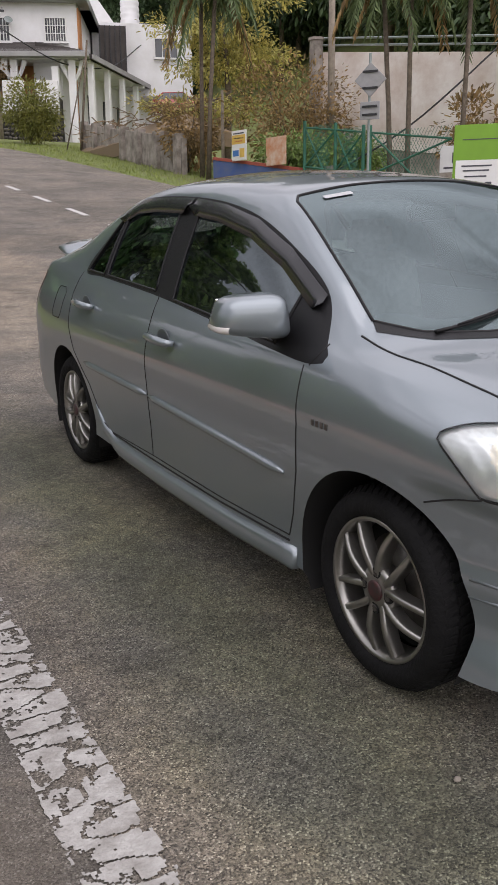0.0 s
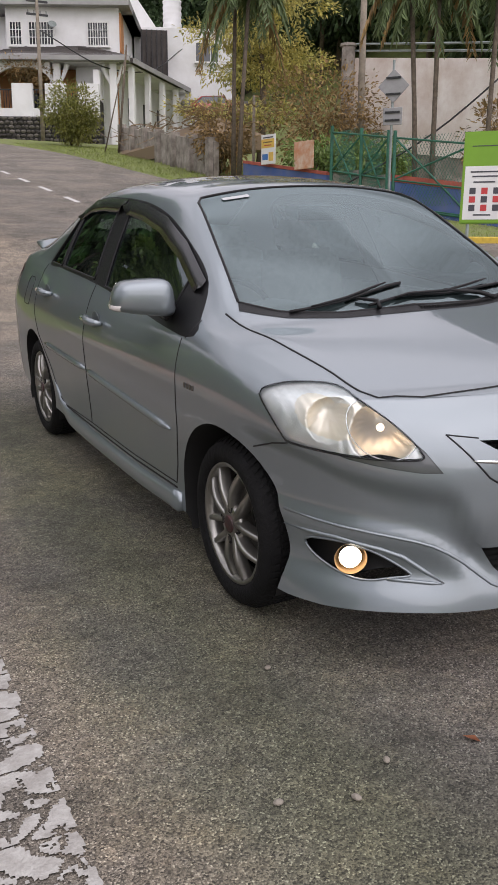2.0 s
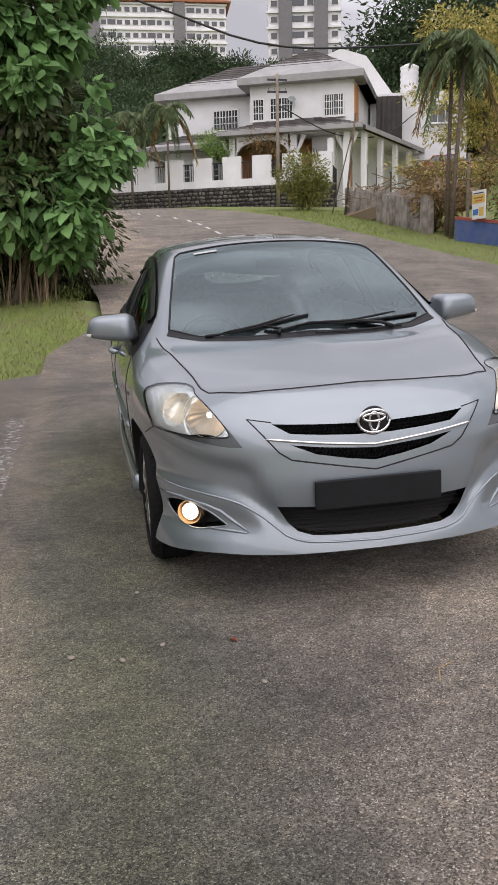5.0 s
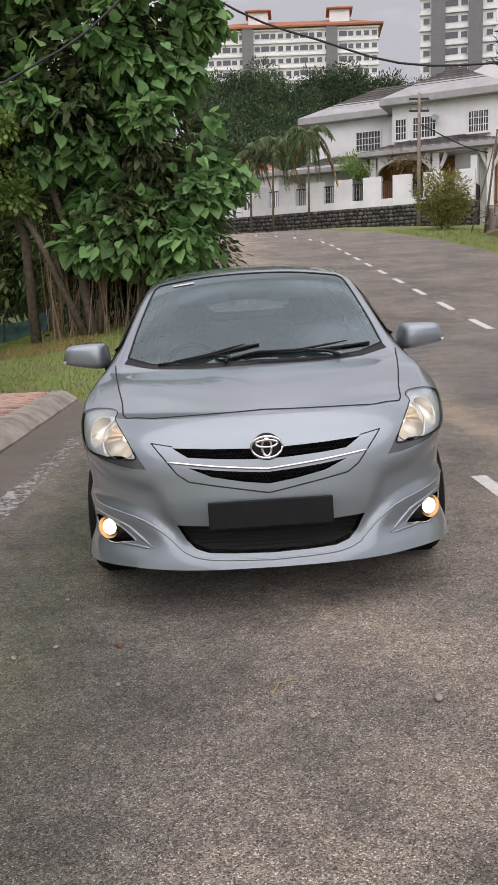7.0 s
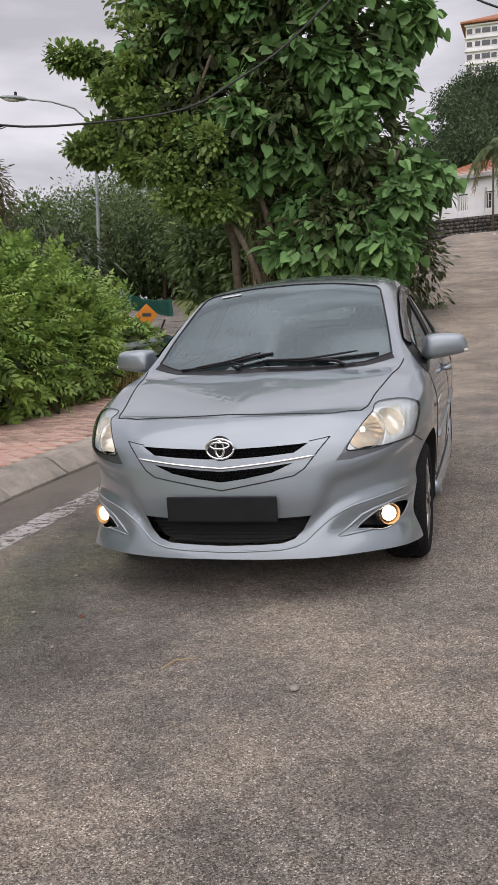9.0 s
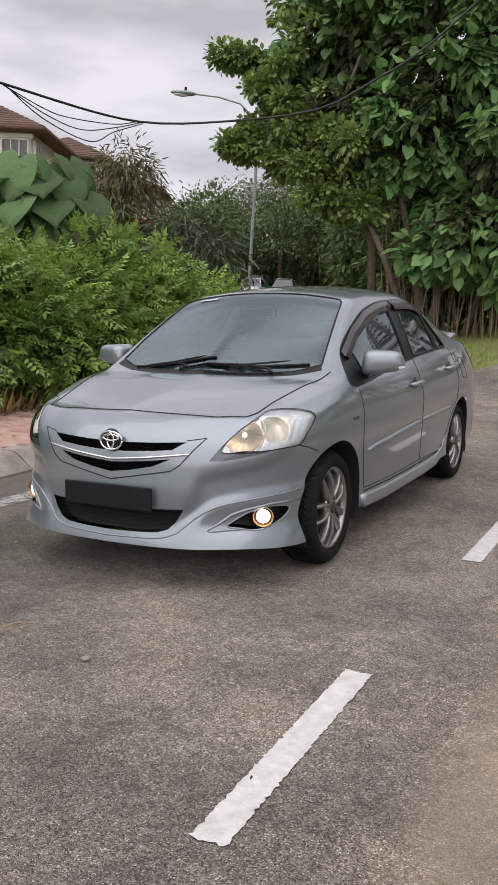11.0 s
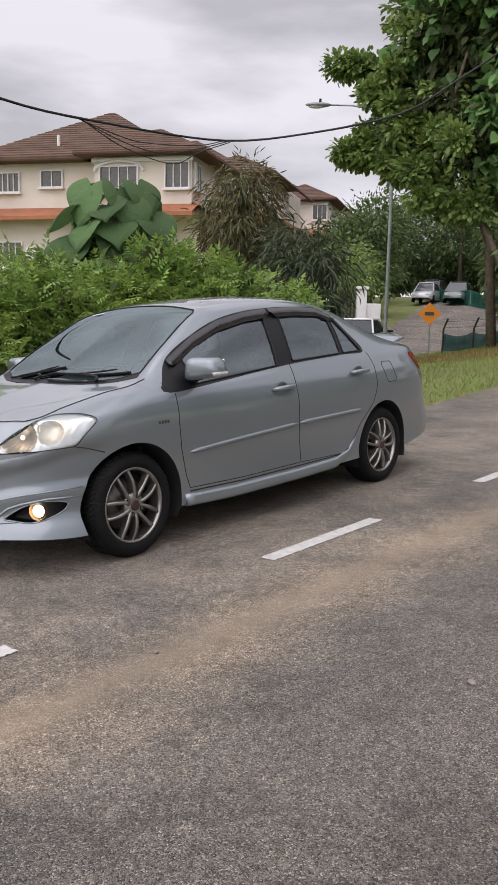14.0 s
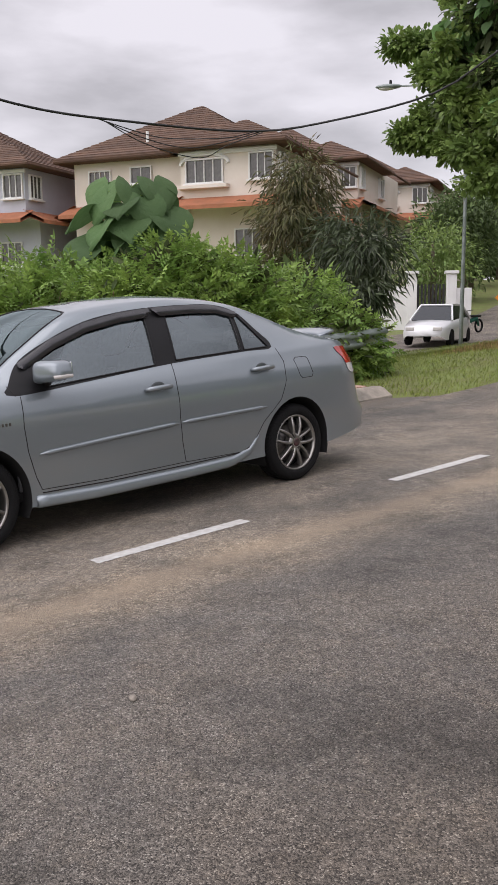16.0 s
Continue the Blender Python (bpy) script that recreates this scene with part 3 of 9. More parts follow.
# kerb: sloping precast blocks
kerb = thing("kerb", I4, "weathered concrete kerb of long precast blocks", "kerb", kind="structure")
KP = [(-2.27, -0.08), (-2.27, 0.02), (-2.30, 0.045), (-2.42, 0.135), (-2.47, 0.155), (-2.60, 0.158), (-2.62, 0.145), (-2.62, -0.08)]
for k in range(14):
    y0, y1 = -6.3 + 0.9 * k + 0.008, -6.3 + 0.9 * (k + 1) - 0.008
    b = bmesh.new()
    r0, r1 = [], []
    dz, dx = random.uniform(-0.006, 0.006), random.uniform(-0.008, 0.008)
    ends = []
    for y in (y0, y0 + 0.015, y1 - 0.015, y1):
        tight = 0.006 if y in (y0, y1) else 0.0
        drop = 0.9 if k == 13 and y > y1 - 0.02 else 1.0
        ends.append([b.verts.new((x + dx - (tight if i < 5 else -tight), y, ground_z(x, y) + z * drop + dz - (tight if z > 0.03 else 0))) for i, (x, z) in enumerate(KP)])
    for a, c in zip(ends, ends[1:]):
        for j in range(len(KP)):
            b.faces.new((a[j], c[j], c[(j + 1) % 8], a[(j + 1) % 8]))
    b.faces.new(ends[0]), b.faces.new(ends[-1][::-1])
    bmesh.ops.recalc_face_normals(b, faces=b.faces)
    part("kerb_block", b, M_KERB, kerb)
bed = sheet(bmesh.new(), [-4.75, -3.5, -2.62], steps((-6.3, 6.3, 0.6)), lambda x, y: ground_z(x, y) + 0.118)
pavement = solo("pavement", bed, M_KERB, I4, "footpath of dusty red block pavers", "pavement", kind="structure")
# sand and grit in the gutter, yellow kerb across the junction
yk = bmesh.new()
rows = []
for k in range(25):
    x = 8.2 + 1.2 * k
    y = 11.9 + 0.9 * sm(12, 8, x) * 0 + 0.02 * (x - 8)
    rows.append([yk.verts.new((x, y + o, ground_z(x, y) + z)) for o, z in ((0, -0.05), (0, 0.13), (0.03, 0.15), (0.22, 0.15), (0.22, -0.05))])
for a, b in zip(rows, rows[1:]):
    for j in range(4):
        yk.faces.new((a[j], a[j + 1], b[j + 1], b[j]))
yk.faces.new(rows[0]), yk.faces.new(rows[-1][::-1])
bmesh.ops.recalc_face_normals(yk, faces=yk.faces)
solo("junction_kerb", yk, M_YELL, I4, "yellow-painted kerb across the side junction", "kerb", kind="structure")

# verge grass
def verge(name, n, box_, size, material, label, keep=None):
    x = rng.uniform(box_[0], box_[1], n)
    y = rng.uniform(box_[2], box_[3], n)
    if keep is not None:
        ok = np.array([keep(a, b) for a, b in zip(x, y)])
        x, y = x[ok], y[ok]
    z = np.array([land(a, b) - 0.035 for a, b in zip(x, y)])
    w = np.stack([rng.normal(0, 0.45, len(x)), rng.normal(0, 0.45, len(x)), np.ones(len(x))], 1)
    side = np.stack([rng.normal(0, 1, len(x)), rng.normal(0, 1, len(x)), np.zeros(len(x))], 1)
    me = leaves_mesh(name, T_BLADE, np.stack([x, y, z], 1), w, rng.uniform(*size, len(x)), material, face_up=side)
    return tagged(new(name, me), label, "grass", kind="stuff")


def clear(x, y):
    if y > 9.5 and abs(x - lane_mid(y)) < 4.1:
        return False
    return not (road_left(y) - 0.02 < x < road_right(y) + 0.05) and not (y < 6.4 and x > -4.4 and x < -2)


verge("verge_grass", 30000, (-8, -1.0, 6.2, 20), (0.04, 0.10), M_BLADE, "short green verge grass beside the road", clear)
verge("verge_grass", 26000, (-13, -5, 13.5, 30), (0.035, 0.085), M_BLADE, "rough green grass between hedge and lane", clear)
verge("verge_grass", 14000, (8.5, 22, 12.2, 26), (0.05, 0.14), M_BLADE, "mown green grass behind the yellow kerb", lambda x, y: clear(x, y) and y > 12.3)
verge("verge_grass", 9000, (9.5, 16, 26, 50), (0.07, 0.18), M_BLADE, "green grass strip up the hill road", clear)
verge("dry_grass", 5000, (-4.95, -4.35, 0.5, 7.6), (0.2, 0.5), M_STRAW, "brown dry grass along the footpath")
verge("dry_litter", 2200, (-6.2, -3.2, 12.6, 14.8), (0.05, 0.16), M_STRAW, "heap of brown cuttings under the trees")

# ---------------------------------------------------------------- the parked car
from mathutils.bvhtree import BVHTree


def smooth_line(pts, n, closed=False):
    """n points evenly along a smooth line through the points."""
    p = [Vector(q) for q in pts]
    m = len(p)
    fine = []
    for i in range(m if closed else m - 1):
        a, b = p[i], p[(i + 1) % m]
        za = p[(i - 1) % m] if closed or i > 0 else a - (b - a)
        zb = p[(i + 2) % m] if closed or i < m - 2 else b + (b - a)
        for k in range(12):
            t = k / 12
            fine.append(0.5 * (2 * a + (b - za) * t + (2 * za - 5 * a + 4 * b - zb) * t * t + (3 * a - za - 3 * b + zb) * t ** 3))
    fine.append(p[0].copy() if closed else p[-1].copy())
    d = [0.0]
    for a, b in zip(fine, fine[1:]):
        d.append(d[-1] + (b - a).length)
    out, k = [], 0
    for i in range(n if closed else n):
        s = d[-1] * i / (n if closed else n - 1)
        while k < len(d) - 2 and d[k + 1] < s:
            k += 1
        w = (s - d[k]) / max(1e-9, d[k + 1] - d[k])
        out.append(fine[k].lerp(fine[k + 1], w))
    return out


def table(*rows):
    """A smooth function through rows of (place, value)."""
    xs_, ys_ = [r[0] for r in rows], [r[1] for r in rows]
    n = len(xs_)
    sl = []
    for i in range(n):
        a, b = max(0, i - 1), min(n - 1, i + 1)
        sl.append((ys_[b] - ys_[a]) / (xs_[b] - xs_[a]))

    def f(x):
        if x <= xs_[0]:
            return ys_[0]
        if x >= xs_[-1]:
            return ys_[-1]
        i = 0
        while xs_[i + 1] < x:
            i += 1
        hh = xs_[i + 1] - xs_[i]
        t = (x - xs_[i]) / hh
        return (2 * t ** 3 - 3 * t * t + 1) * ys_[i] + (t ** 3 - 2 * t * t + t) * hh * sl[i] + (3 * t * t - 2 * t ** 3) * ys_[i + 1] + (t ** 3 - t * t) * hh * sl[i + 1]

    return f


OUTLINE = [(0, -2.075), (0.25, -2.063), (0.45, -2.018), (0.60, -1.935), (0.705, -1.825), (0.767, -1.70), (0.802, -1.57), (0.826, -1.40), (0.838, -1.2), (0.846, -0.7), (0.85, 0.0), (0.846, 0.6), (0.838, 1.15), (0.826, 1.5), (0.808, 1.80), (0.778, 1.97), (0.70, 2.115), (0.53, 2.19), (0.27, 2.225), (0, 2.235)]
Z_LOW = table((-2.075, 0.207), (-1.95, 0.211), (-1.75, 0.196), (-1.6, 0.19), (-1.0, 0.22), (0, 0.225), (1.0, 0.235), (1.6, 0.24), (1.9, 0.28), (2.23, 0.34))
Z_TOP = table((-2.075, 0.79), (-1.9, 0.782), (-1.7, 0.785), (-1.5, 0.806), (-1.2, 0.85), (-1.0, 0.872), (-0.5, 0.893), (0, 0.915), (0.5, 0.94), (1.1, 0.968), (1.5, 0.98), (1.9, 0.975), (2.2, 0.955))
WIDE = table((0.17, 0.972), (0.22, 0.968), (0.30, 0.966), (0.42, 0.978), (0.55, 0.992), (0.68, 1.0), (0.74, 0.998), (0.79, 0.986), (0.86, 0.958), (0.93, 0.92), (1.0, 0.885))
NOSE = table((0.18, 0.0), (0.25, 0.005), (0.32, 0.02), (0.45, 0.015), (0.55, 0.025), (0.62, 0.035), (0.68, 0.055), (0.74, 0.10), (0.79, 0.165))
TAIL = table((0.24, 0.0), (0.30, 0.045), (0.38, 0.055), (0.45, 0.05), (0.5, 0.01), (0.6, -0.025), (0.75, -0.045), (0.85, -0.06), (0.95, -0.09))
BELT_Z = table((-1.3, 0.895), (-1.0, 0.905), (-0.44, 0.925), (0.05, 0.958), (0.5, 0.985), (0.84, 1.002), (1.12, 1.012), (1.5, 1.02), (1.8, 1.018), (2.0, 0.995), (2.12, 0.97))
BELT_X = table((-1.9, 0.60), (-1.5, 0.72), (-1.2, 0.765), (-0.8, 0.775), (0, 0.765), (0.6, 0.755), (1.1, 0.722), (1.5, 0.705), (1.9, 0.675), (2.1, 0.60))
CANT_X = table((-1.91, 0.56), (-1.69, 0.575), (-1.5, 0.605), (-1.3, 0.635), (-1.08, 0.67), (-0.8, 0.622), (-0.475, 0.566), (-0.2, 0.552), (0.2, 0.545), (0.6, 0.535), (0.95, 0.525), (1.2, 0.54), (1.5, 0.58), (1.75, 0.625), (1.95, 0.64), (2.12, 0.55))
CANT_Z = table((-1.91, 0.785), (-1.69, 0.80), (-1.5, 0.85), (-1.3, 0.90), (-1.08, 0.945), (-0.8, 1.125), (-0.475, 1.308), (-0.2, 1.36), (0.2, 1.382), (0.6, 1.375), (0.95, 1.325), (1.2, 1.245), (1.5, 1.125), (1.75, 1.055), (1.95, 1.025), (2.12, 0.985))
RIDGE = table((-1.91, 0.79), (-1.8, 0.818), (-1.6, 0.862), (-1.4, 0.902), (-1.22, 0.937), (-1.18, 0.952), (-0.8, 1.172), (-0.43, 1.368), (-0.2, 1.408), (0, 1.427), (0.25, 1.44), (0.5, 1.436), (0.8, 1.412), (1.0, 1.378), (1.2, 1.312), (1.4, 1.222), (1.6, 1.127), (1.7, 1.09), (1.85, 1.07), (2.0, 1.055), (2.12, 1.02))
BULGE = table((-1.91, 0.0), (-1.8, 0.09), (-1.69, 0.16), (-1.3, 0.17), (-1.05, 0.16), (-0.45, 0.0), (0.9, 0.0), (1.4, -0.07), (1.7, -0.07), (2.0, -0.04), (2.12, 0.0))


CREASE = table((0.36, 0.36), (0.38, 0.37), (0.44, 0.408), (0.50, 0.432), (0.55, 0.457), (0.61, 0.487), (0.68, 0.52))
SHELF = table((0.40, 0.525), (0.48, 0.538), (0.59, 0.56), (0.69, 0.592), (0.75, 0.626), (0.82, 0.66))
LIP_LINE = table((0.0, 0.237), (0.24, 0.247), (0.315, 0.262), (0.367, 0.292), (0.40, 0.328), (0.50, 0.394), (0.617, 0.424), (0.71, 0.436), (0.80, 0.447))


def bumper_relief(x, z):
    """How far the bumper stands in (+) or out (-): sunken cheeks beside the nose, a proud lip with a flared foot."""
    cheek = sm(-0.008, 0.035, x - CREASE(z)) * (1 - sm(-0.03, 0.018, z - SHELF(x))) * sm(-0.004, 0.03, z - LIP_LINE(x))
    below = 1 - sm(-0.012, 0.004, z - LIP_LINE(x))
    hollow = below * sm(0.255, 0.30, z) * sm(0.42, 0.52, x)
    return 0.024 * cheek + 0.010 * hollow - 0.005 * (1 - sm(0.205, 0.262, z)) - 0.004 * below


def car_skin():
    """The whole outer skin: layers of plan outlines up to the shoulder, then ribs over the cabin."""
    side = smooth_line([(x, y, 0) for x, y in OUTLINE], 215)
    bm = bmesh.new()
    ribs = []
    for i, s in enumerate(side):
        rib = []
        along = (side[min(i + 1, len(side) - 1)] - side[max(i - 1, 0)]).normalized()
        inward = Vector((-along.y, along.x, 0)) if i else Vector((0, 1, 0))
        zt, zl = Z_TOP(s.y), Z_LOW(s.y)
        fw, rw = sm(-1.2, -2.0, s.y) if s.y < 0 else 0.0, sm(1.4, 2.1, s.y)
        fw = sm(1.2, 2.0, -s.y)
        for k in range(39):
            z = zl + (zt - zl) * k / 38
            x = s.x * (WIDE(z) + 0.04 * fw * sm(0.32, 0.2, z) if z > 0.32 else WIDE(z) + 0.045 * fw * (1 - sm(0.18, 0.34, z)))
            q = Vector((x, s.y + fw * NOSE(z) + rw * TAIL(z), z))
            if fw > 0.01:
                q += inward * bumper_relief(q.x, z) * sm(0.0, 0.45, fw)
                q.x = max(0.0, q.x)
            rib.append(q)
        top = rib[-1]
        yc = top.y - BULGE(top.y)
        cx, cz, zr = min(CANT_X(top.y), top.x * 0.86), CANT_Z(top.y), RIDGE(yc)
        bx, bz = max(min(BELT_X(top.y), top.x * 0.965), cx + 0.3 * (top.x - cx)), BELT_Z(top.y)
        if top.y < -1.0:
            bz = bz + (zt + 0.6 * (cz - zt) - bz) * sm(1.0, 1.35, -top.y)
        at = lambda x, z: Vector((x, top.y + (yc - top.y) * (1 - (x / top.x if top.x > 1e-6 else 0)) ** 1.0 if top.x > 1e-6 else yc, z))
        keys = [top] + [top.lerp(at(bx, bz), k / 4) for k in range(1, 5)]
        for k in range(1, 15):
            t = k / 14
            p = at(bx + (cx - bx) * t + 0.06 * (bx - cx) * 4 * t * (1 - t), bz + (cz - bz) * t)
            keys.append(p)
        for k in range(1, 17):
            t = k / 16
            x = cx * (1 - t)
            keys.append(at(x, zr - (zr - cz) * (x / cx) ** 2.3 if cx > 1e-5 else zr))
        full = rib + keys[1:]
        for _ in range(2):
            full = [full[0]] + [(full[j - 1] + 2 * full[j] + full[j + 1]) / 4 for j in range(1, len(full) - 1)] + [full[-1]]
        ribs.append(full)
    for sgn in (1, -1):
        rows = [[bm.verts.new((p.x * sgn, p.y, p.z)) for p in r] for r in ribs]
        for a, b in zip(rows, rows[1:]):
            for j in range(len(a) - 1):
                f = (a[j], b[j], b[j + 1], a[j + 1])
                bm.faces.new(f if sgn > 0 else f[::-1])
    bmesh.ops.remove_doubles(bm, verts=bm.verts, dist=0.0006)
    bmesh.ops.recalc_face_normals(bm, faces=bm.faces)
    if sum((f.normal.x * f.calc_center_median().x) for f in bm.faces) < 0:
        bmesh.ops.reverse_faces(bm, faces=bm.faces)
    return bm


def in_poly(poly, a, b):
    c, n = False, len(poly)
    for i in range(n):
        (x0, y0), (x1, y1) = poly[i], poly[i - 1]
        if (y0 > b) != (y1 > b) and a < (x1 - x0) * (b - y0) / (y1 - y0) + x0:
            c = not c
    return c


SIDE, FRONT, PLAN, FRONT_L, FRONT_R = "side", "front", "plan", "front_l", "front_r"
FLAT = {
    SIDE: lambda p: (p.y, p.z), FRONT: lambda p: (p.x, p.z), PLAN: lambda p: (p.x, p.y),
    FRONT_L: lambda p: (0.8 * p.x + 0.6 * p.y, p.z), FRONT_R: lambda p: (-0.8 * p.x + 0.6 * p.y, p.z),
}
AXES3 = {
    SIDE: (Vector((0, 1, 0)), Vector((0, 0, 1))), FRONT: (Vector((1, 0, 0)), Vector((0, 0, 1))), PLAN: (Vector((1, 0, 0)), Vector((0, 1, 0))),
    FRONT_L: (Vector((0.8, 0.6, 0)), Vector((0, 0, 1))), FRONT_R: (Vector((-0.8, 0.6, 0)), Vector((0, 0, 1))),
}


def cut_in(bm, view, poly, where):
    """Cuts the skin along a polygon seen from one side. where(point, normal) picks the faces that count."""
    flat, (ea, eb) = FLAT[view], AXES3[view]
    lo = (min(p[0] for p in poly) - 0.04, min(p[1] for p in poly) - 0.04)
    hi = (max(p[0] for p in poly) + 0.04, max(p[1] for p in poly) + 0.04)

    def bounds(f):
        q = [flat(v.co) for v in f.verts]
        a, b = [u for u, _ in q], [u for _, u in q]
        return min(a), max(a), min(b), max(b)

    box2 = {}
    for f in bm.faces:
        a, b = flat(f.verts[0].co)
        if lo[0] - 0.2 < a < hi[0] + 0.2 and lo[1] - 0.2 < b < hi[1] + 0.2 and where(f.calc_center_median(), f.normal):
            q = bounds(f)
            if q[1] >= lo[0] and q[0] <= hi[0] and q[3] >= lo[1] and q[2] <= hi[1]:
                box2[f] = q
    for i in range(len(poly)):
        (x0, y0), (x1, y1) = poly[i - 1], poly[i]
        l, h = (min(x0, x1) - 0.003, min(y0, y1) - 0.003), (max(x0, x1) + 0.003, max(y0, y1) + 0.003)
        faces = [f for f, q in box2.items() if q[1] >= l[0] and q[0] <= h[0] and q[3] >= l[1] and q[2] <= h[1]]
        if not faces or math.hypot(x1 - x0, y1 - y0) < 1e-6:
            continue
        no = ea * (y1 - y0) - eb * (x1 - x0)
        geom = list({v for f in faces for v in f.verts}) + list({e for f in faces for e in f.edges}) + faces
        r = bmesh.ops.bisect_plane(bm, geom=geom, dist=1e-5, plane_co=ea * x0 + eb * y0, plane_no=no)
        for f in faces:
            box2.pop(f, None)
        for f in faces + [g for g in r["geom"] if isinstance(g, bmesh.types.BMFace)]:
            if f.is_valid:
                box2[f] = bounds(f)


def pick(bm, view, poly, where):
    flat = FLAT[view]
    lo, hi = [min(p[k] for p in poly) - 0.1 for k in (0, 1)], [max(p[k] for p in poly) + 0.1 for k in (0, 1)]
    out = set()
    for f in bm.faces:
        a, b = flat(f.verts[0].co)
        if lo[0] < a < hi[0] and lo[1] < b < hi[1]:
            c = f.calc_center_median()
            if where(c, f.normal) and in_poly(poly, *flat(c)):
                out.add(f)
    return out


def ring2(cx, cy, r, n=48, a0=0.0, a1=2 * math.pi):
    return [(cx + r * math.cos(a0 + (a1 - a0) * i / n), cy + r * math.sin(a0 + (a1 - a0) * i / n)) for i in range(n)]


def soft_poly(pts, n=40):
    return [(p.x, p.y) for p in smooth_line([(a, b, 0) for a, b in pts], n, closed=True)]


def sub_mesh(faces, normals, push=Vector((0, 0, 0)), offset=0.0):
    """A new bmesh and its normals out of some faces of the skin."""
    b = bmesh.new()
    seen = {}
    nor = []
    for f in faces:
        vs = []
        for v in f.verts:
            if v not in seen:
                n = normals[v]
                seen[v] = b.verts.new(v.co + push + n * offset)
                nor.append(n.copy())
            vs.append(seen[v])
        try:
            b.faces.new(vs)
        except ValueError:
            pass
    return b, nor


def skin_part(name, faces, normals, material, parent, label="", push=Vector((0, 0, 0)), offset=0.0):
    b, nor = sub_mesh(faces, normals, push, offset)
    me = mesh_of(name, b, material, True)
    me.normals_split_custom_set_from_vertices([n[:] for n in nor])
    ob = new(name, me)
    ob.parent = parent
    return tagged(ob, label) if label else ob


# window and panel shapes, seen from the side: (along, up)
DLO = soft_poly([(-0.985, 0.925), (-0.86, 1.062), (-0.62, 1.18), (-0.37, 1.268), (-0.1, 1.318), (0.2, 1.342), (0.55, 1.348), (0.78, 1.335), (0.95, 1.278), (1.05, 1.16), (1.145, 1.01), (0.84, 0.995), (0.2, 0.965), (-0.44, 0.912), (-0.75, 0.885), (-0.95, 0.873), (-1.03, 0.892)], 120)
GLASS_F = [(-0.74, 0.905), (-0.765, 1.075), (-0.62, 1.142), (-0.45, 1.197), (-0.25, 1.245), (-0.05, 1.272), (0.1, 1.283), (0.06, 0.965)]
GLASS_R = [(0.235, 0.984), (0.275, 1.298), (0.5, 1.305), (0.7, 1.302), (0.87, 1.285), (0.825, 1.008)]
GLASS_Q = [(0.862, 1.008), (0.905, 1.275), (0.945, 1.25), (1.03, 1.13), (1.112, 1.014)]
DOOR_F = [(-0.935, 0.868), (-0.95, 0.70), (-0.935, 0.55), (-0.895, 0.40), (-0.86, 0.315), (-0.4, 0.305), (0.205, 0.31), (0.18, 0.45), (0.165, 0.62), (0.168, 0.8), (0.185, 0.966), (-0.44, 0.912)]
DOOR_R = [(0.205, 0.31), (0.72, 0.30), (0.80, 0.315), (0.862, 0.40), (0.93, 0.49), (1.02, 0.56), (1.105, 0.63), (1.17, 0.76), (1.20, 0.90), (1.175, 1.0), (0.84, 0.995), (0.185, 0.966), (0.168, 0.8), (0.165, 0.62), (0.18, 0.45)]
WSCREEN = [(-0.628, -1.03), (-0.5, -1.105), (-0.3, -1.16), (0, -1.185), (0.3, -1.16), (0.5, -1.105), (0.628, -1.03), (0.585, -0.80), (0.518, -0.465), (0.49, -0.425), (0.25, -0.408), (0, -0.403), (-0.25, -0.408), (-0.49, -0.425), (-0.518, -0.465), (-0.585, -0.80)]
RSCREEN = [(-0.46, 1.03), (0, 1.04), (0.46, 1.03), (0.535, 1.45), (0.5, 1.54), (0.25, 1.60), (0, 1.615), (-0.25, 1.60), (-0.5, 1.54), (-0.535, 1.45)]
BONNET = [(-0.69, -1.06), (-0.672, -1.2), (-0.635, -1.42), (-0.60, -1.6), (-0.585, -1.72), (-0.565, -1.782), (-0.515, -1.797), (-0.452, -1.838), (-0.25, -1.856), (0, -1.868), (0.25, -1.856), (0.452, -1.838), (0.515, -1.797), (0.565, -1.782), (0.585, -1.72), (0.60, -1.6), (0.635, -1.42), (0.672, -1.2), (0.69, -1.06), (0.6, -1.095), (0.3, -1.205), (0, -1.235), (-0.3, -1.205), (-0.6, -1.095)]
COWL = [(-0.628, -1.03), (-0.5, -1.105), (-0.3, -1.16), (0, -1.185), (0.3, -1.16), (0.5, -1.105), (0.628, -1.03), (0.645, -1.07), (0.5, -1.15), (0.3, -1.208), (0, -1.238), (-0.3, -1.208), (-0.5, -1.15), (-0.645, -1.07)]
BOOT = [(-0.60, 1.66), (-0.3, 1.70), (0, 1.705), (0.3, 1.70), (0.60, 1.66), (0.615, 1.85), (0.56, 2.02), (0.56, 2.3), (-0.56, 2.3), (-0.56, 2.02), (-0.615, 1.85)]
HEADLIGHT = soft_poly([(-0.748, 0.650), (-0.735, 0.642), (-0.66, 0.641), (-0.58, 0.643), (-0.475, 0.649), (-0.385, 0.654), (-0.358, 0.658), (-0.335, 0.685), (-0.30, 0.728), (-0.268, 0.768), (-0.268, 0.784), (-0.285, 0.797), (-0.345, 0.812), (-0.42, 0.816), (-0.49, 0.811), (-0.55, 0.792), (-0.605, 0.765), (-0.66, 0.733), (-0.715, 0.690)], 66)
LAMP_TAIL = [(-0.690, 0.712), (-0.748, 0.665), (-0.80, 0.606), (-0.74, 0.607), (-0.645, 0.620), (-0.545, 0.636), (-0.50, 0.648), (-0.74, 0.643), (-0.745, 0.655)]
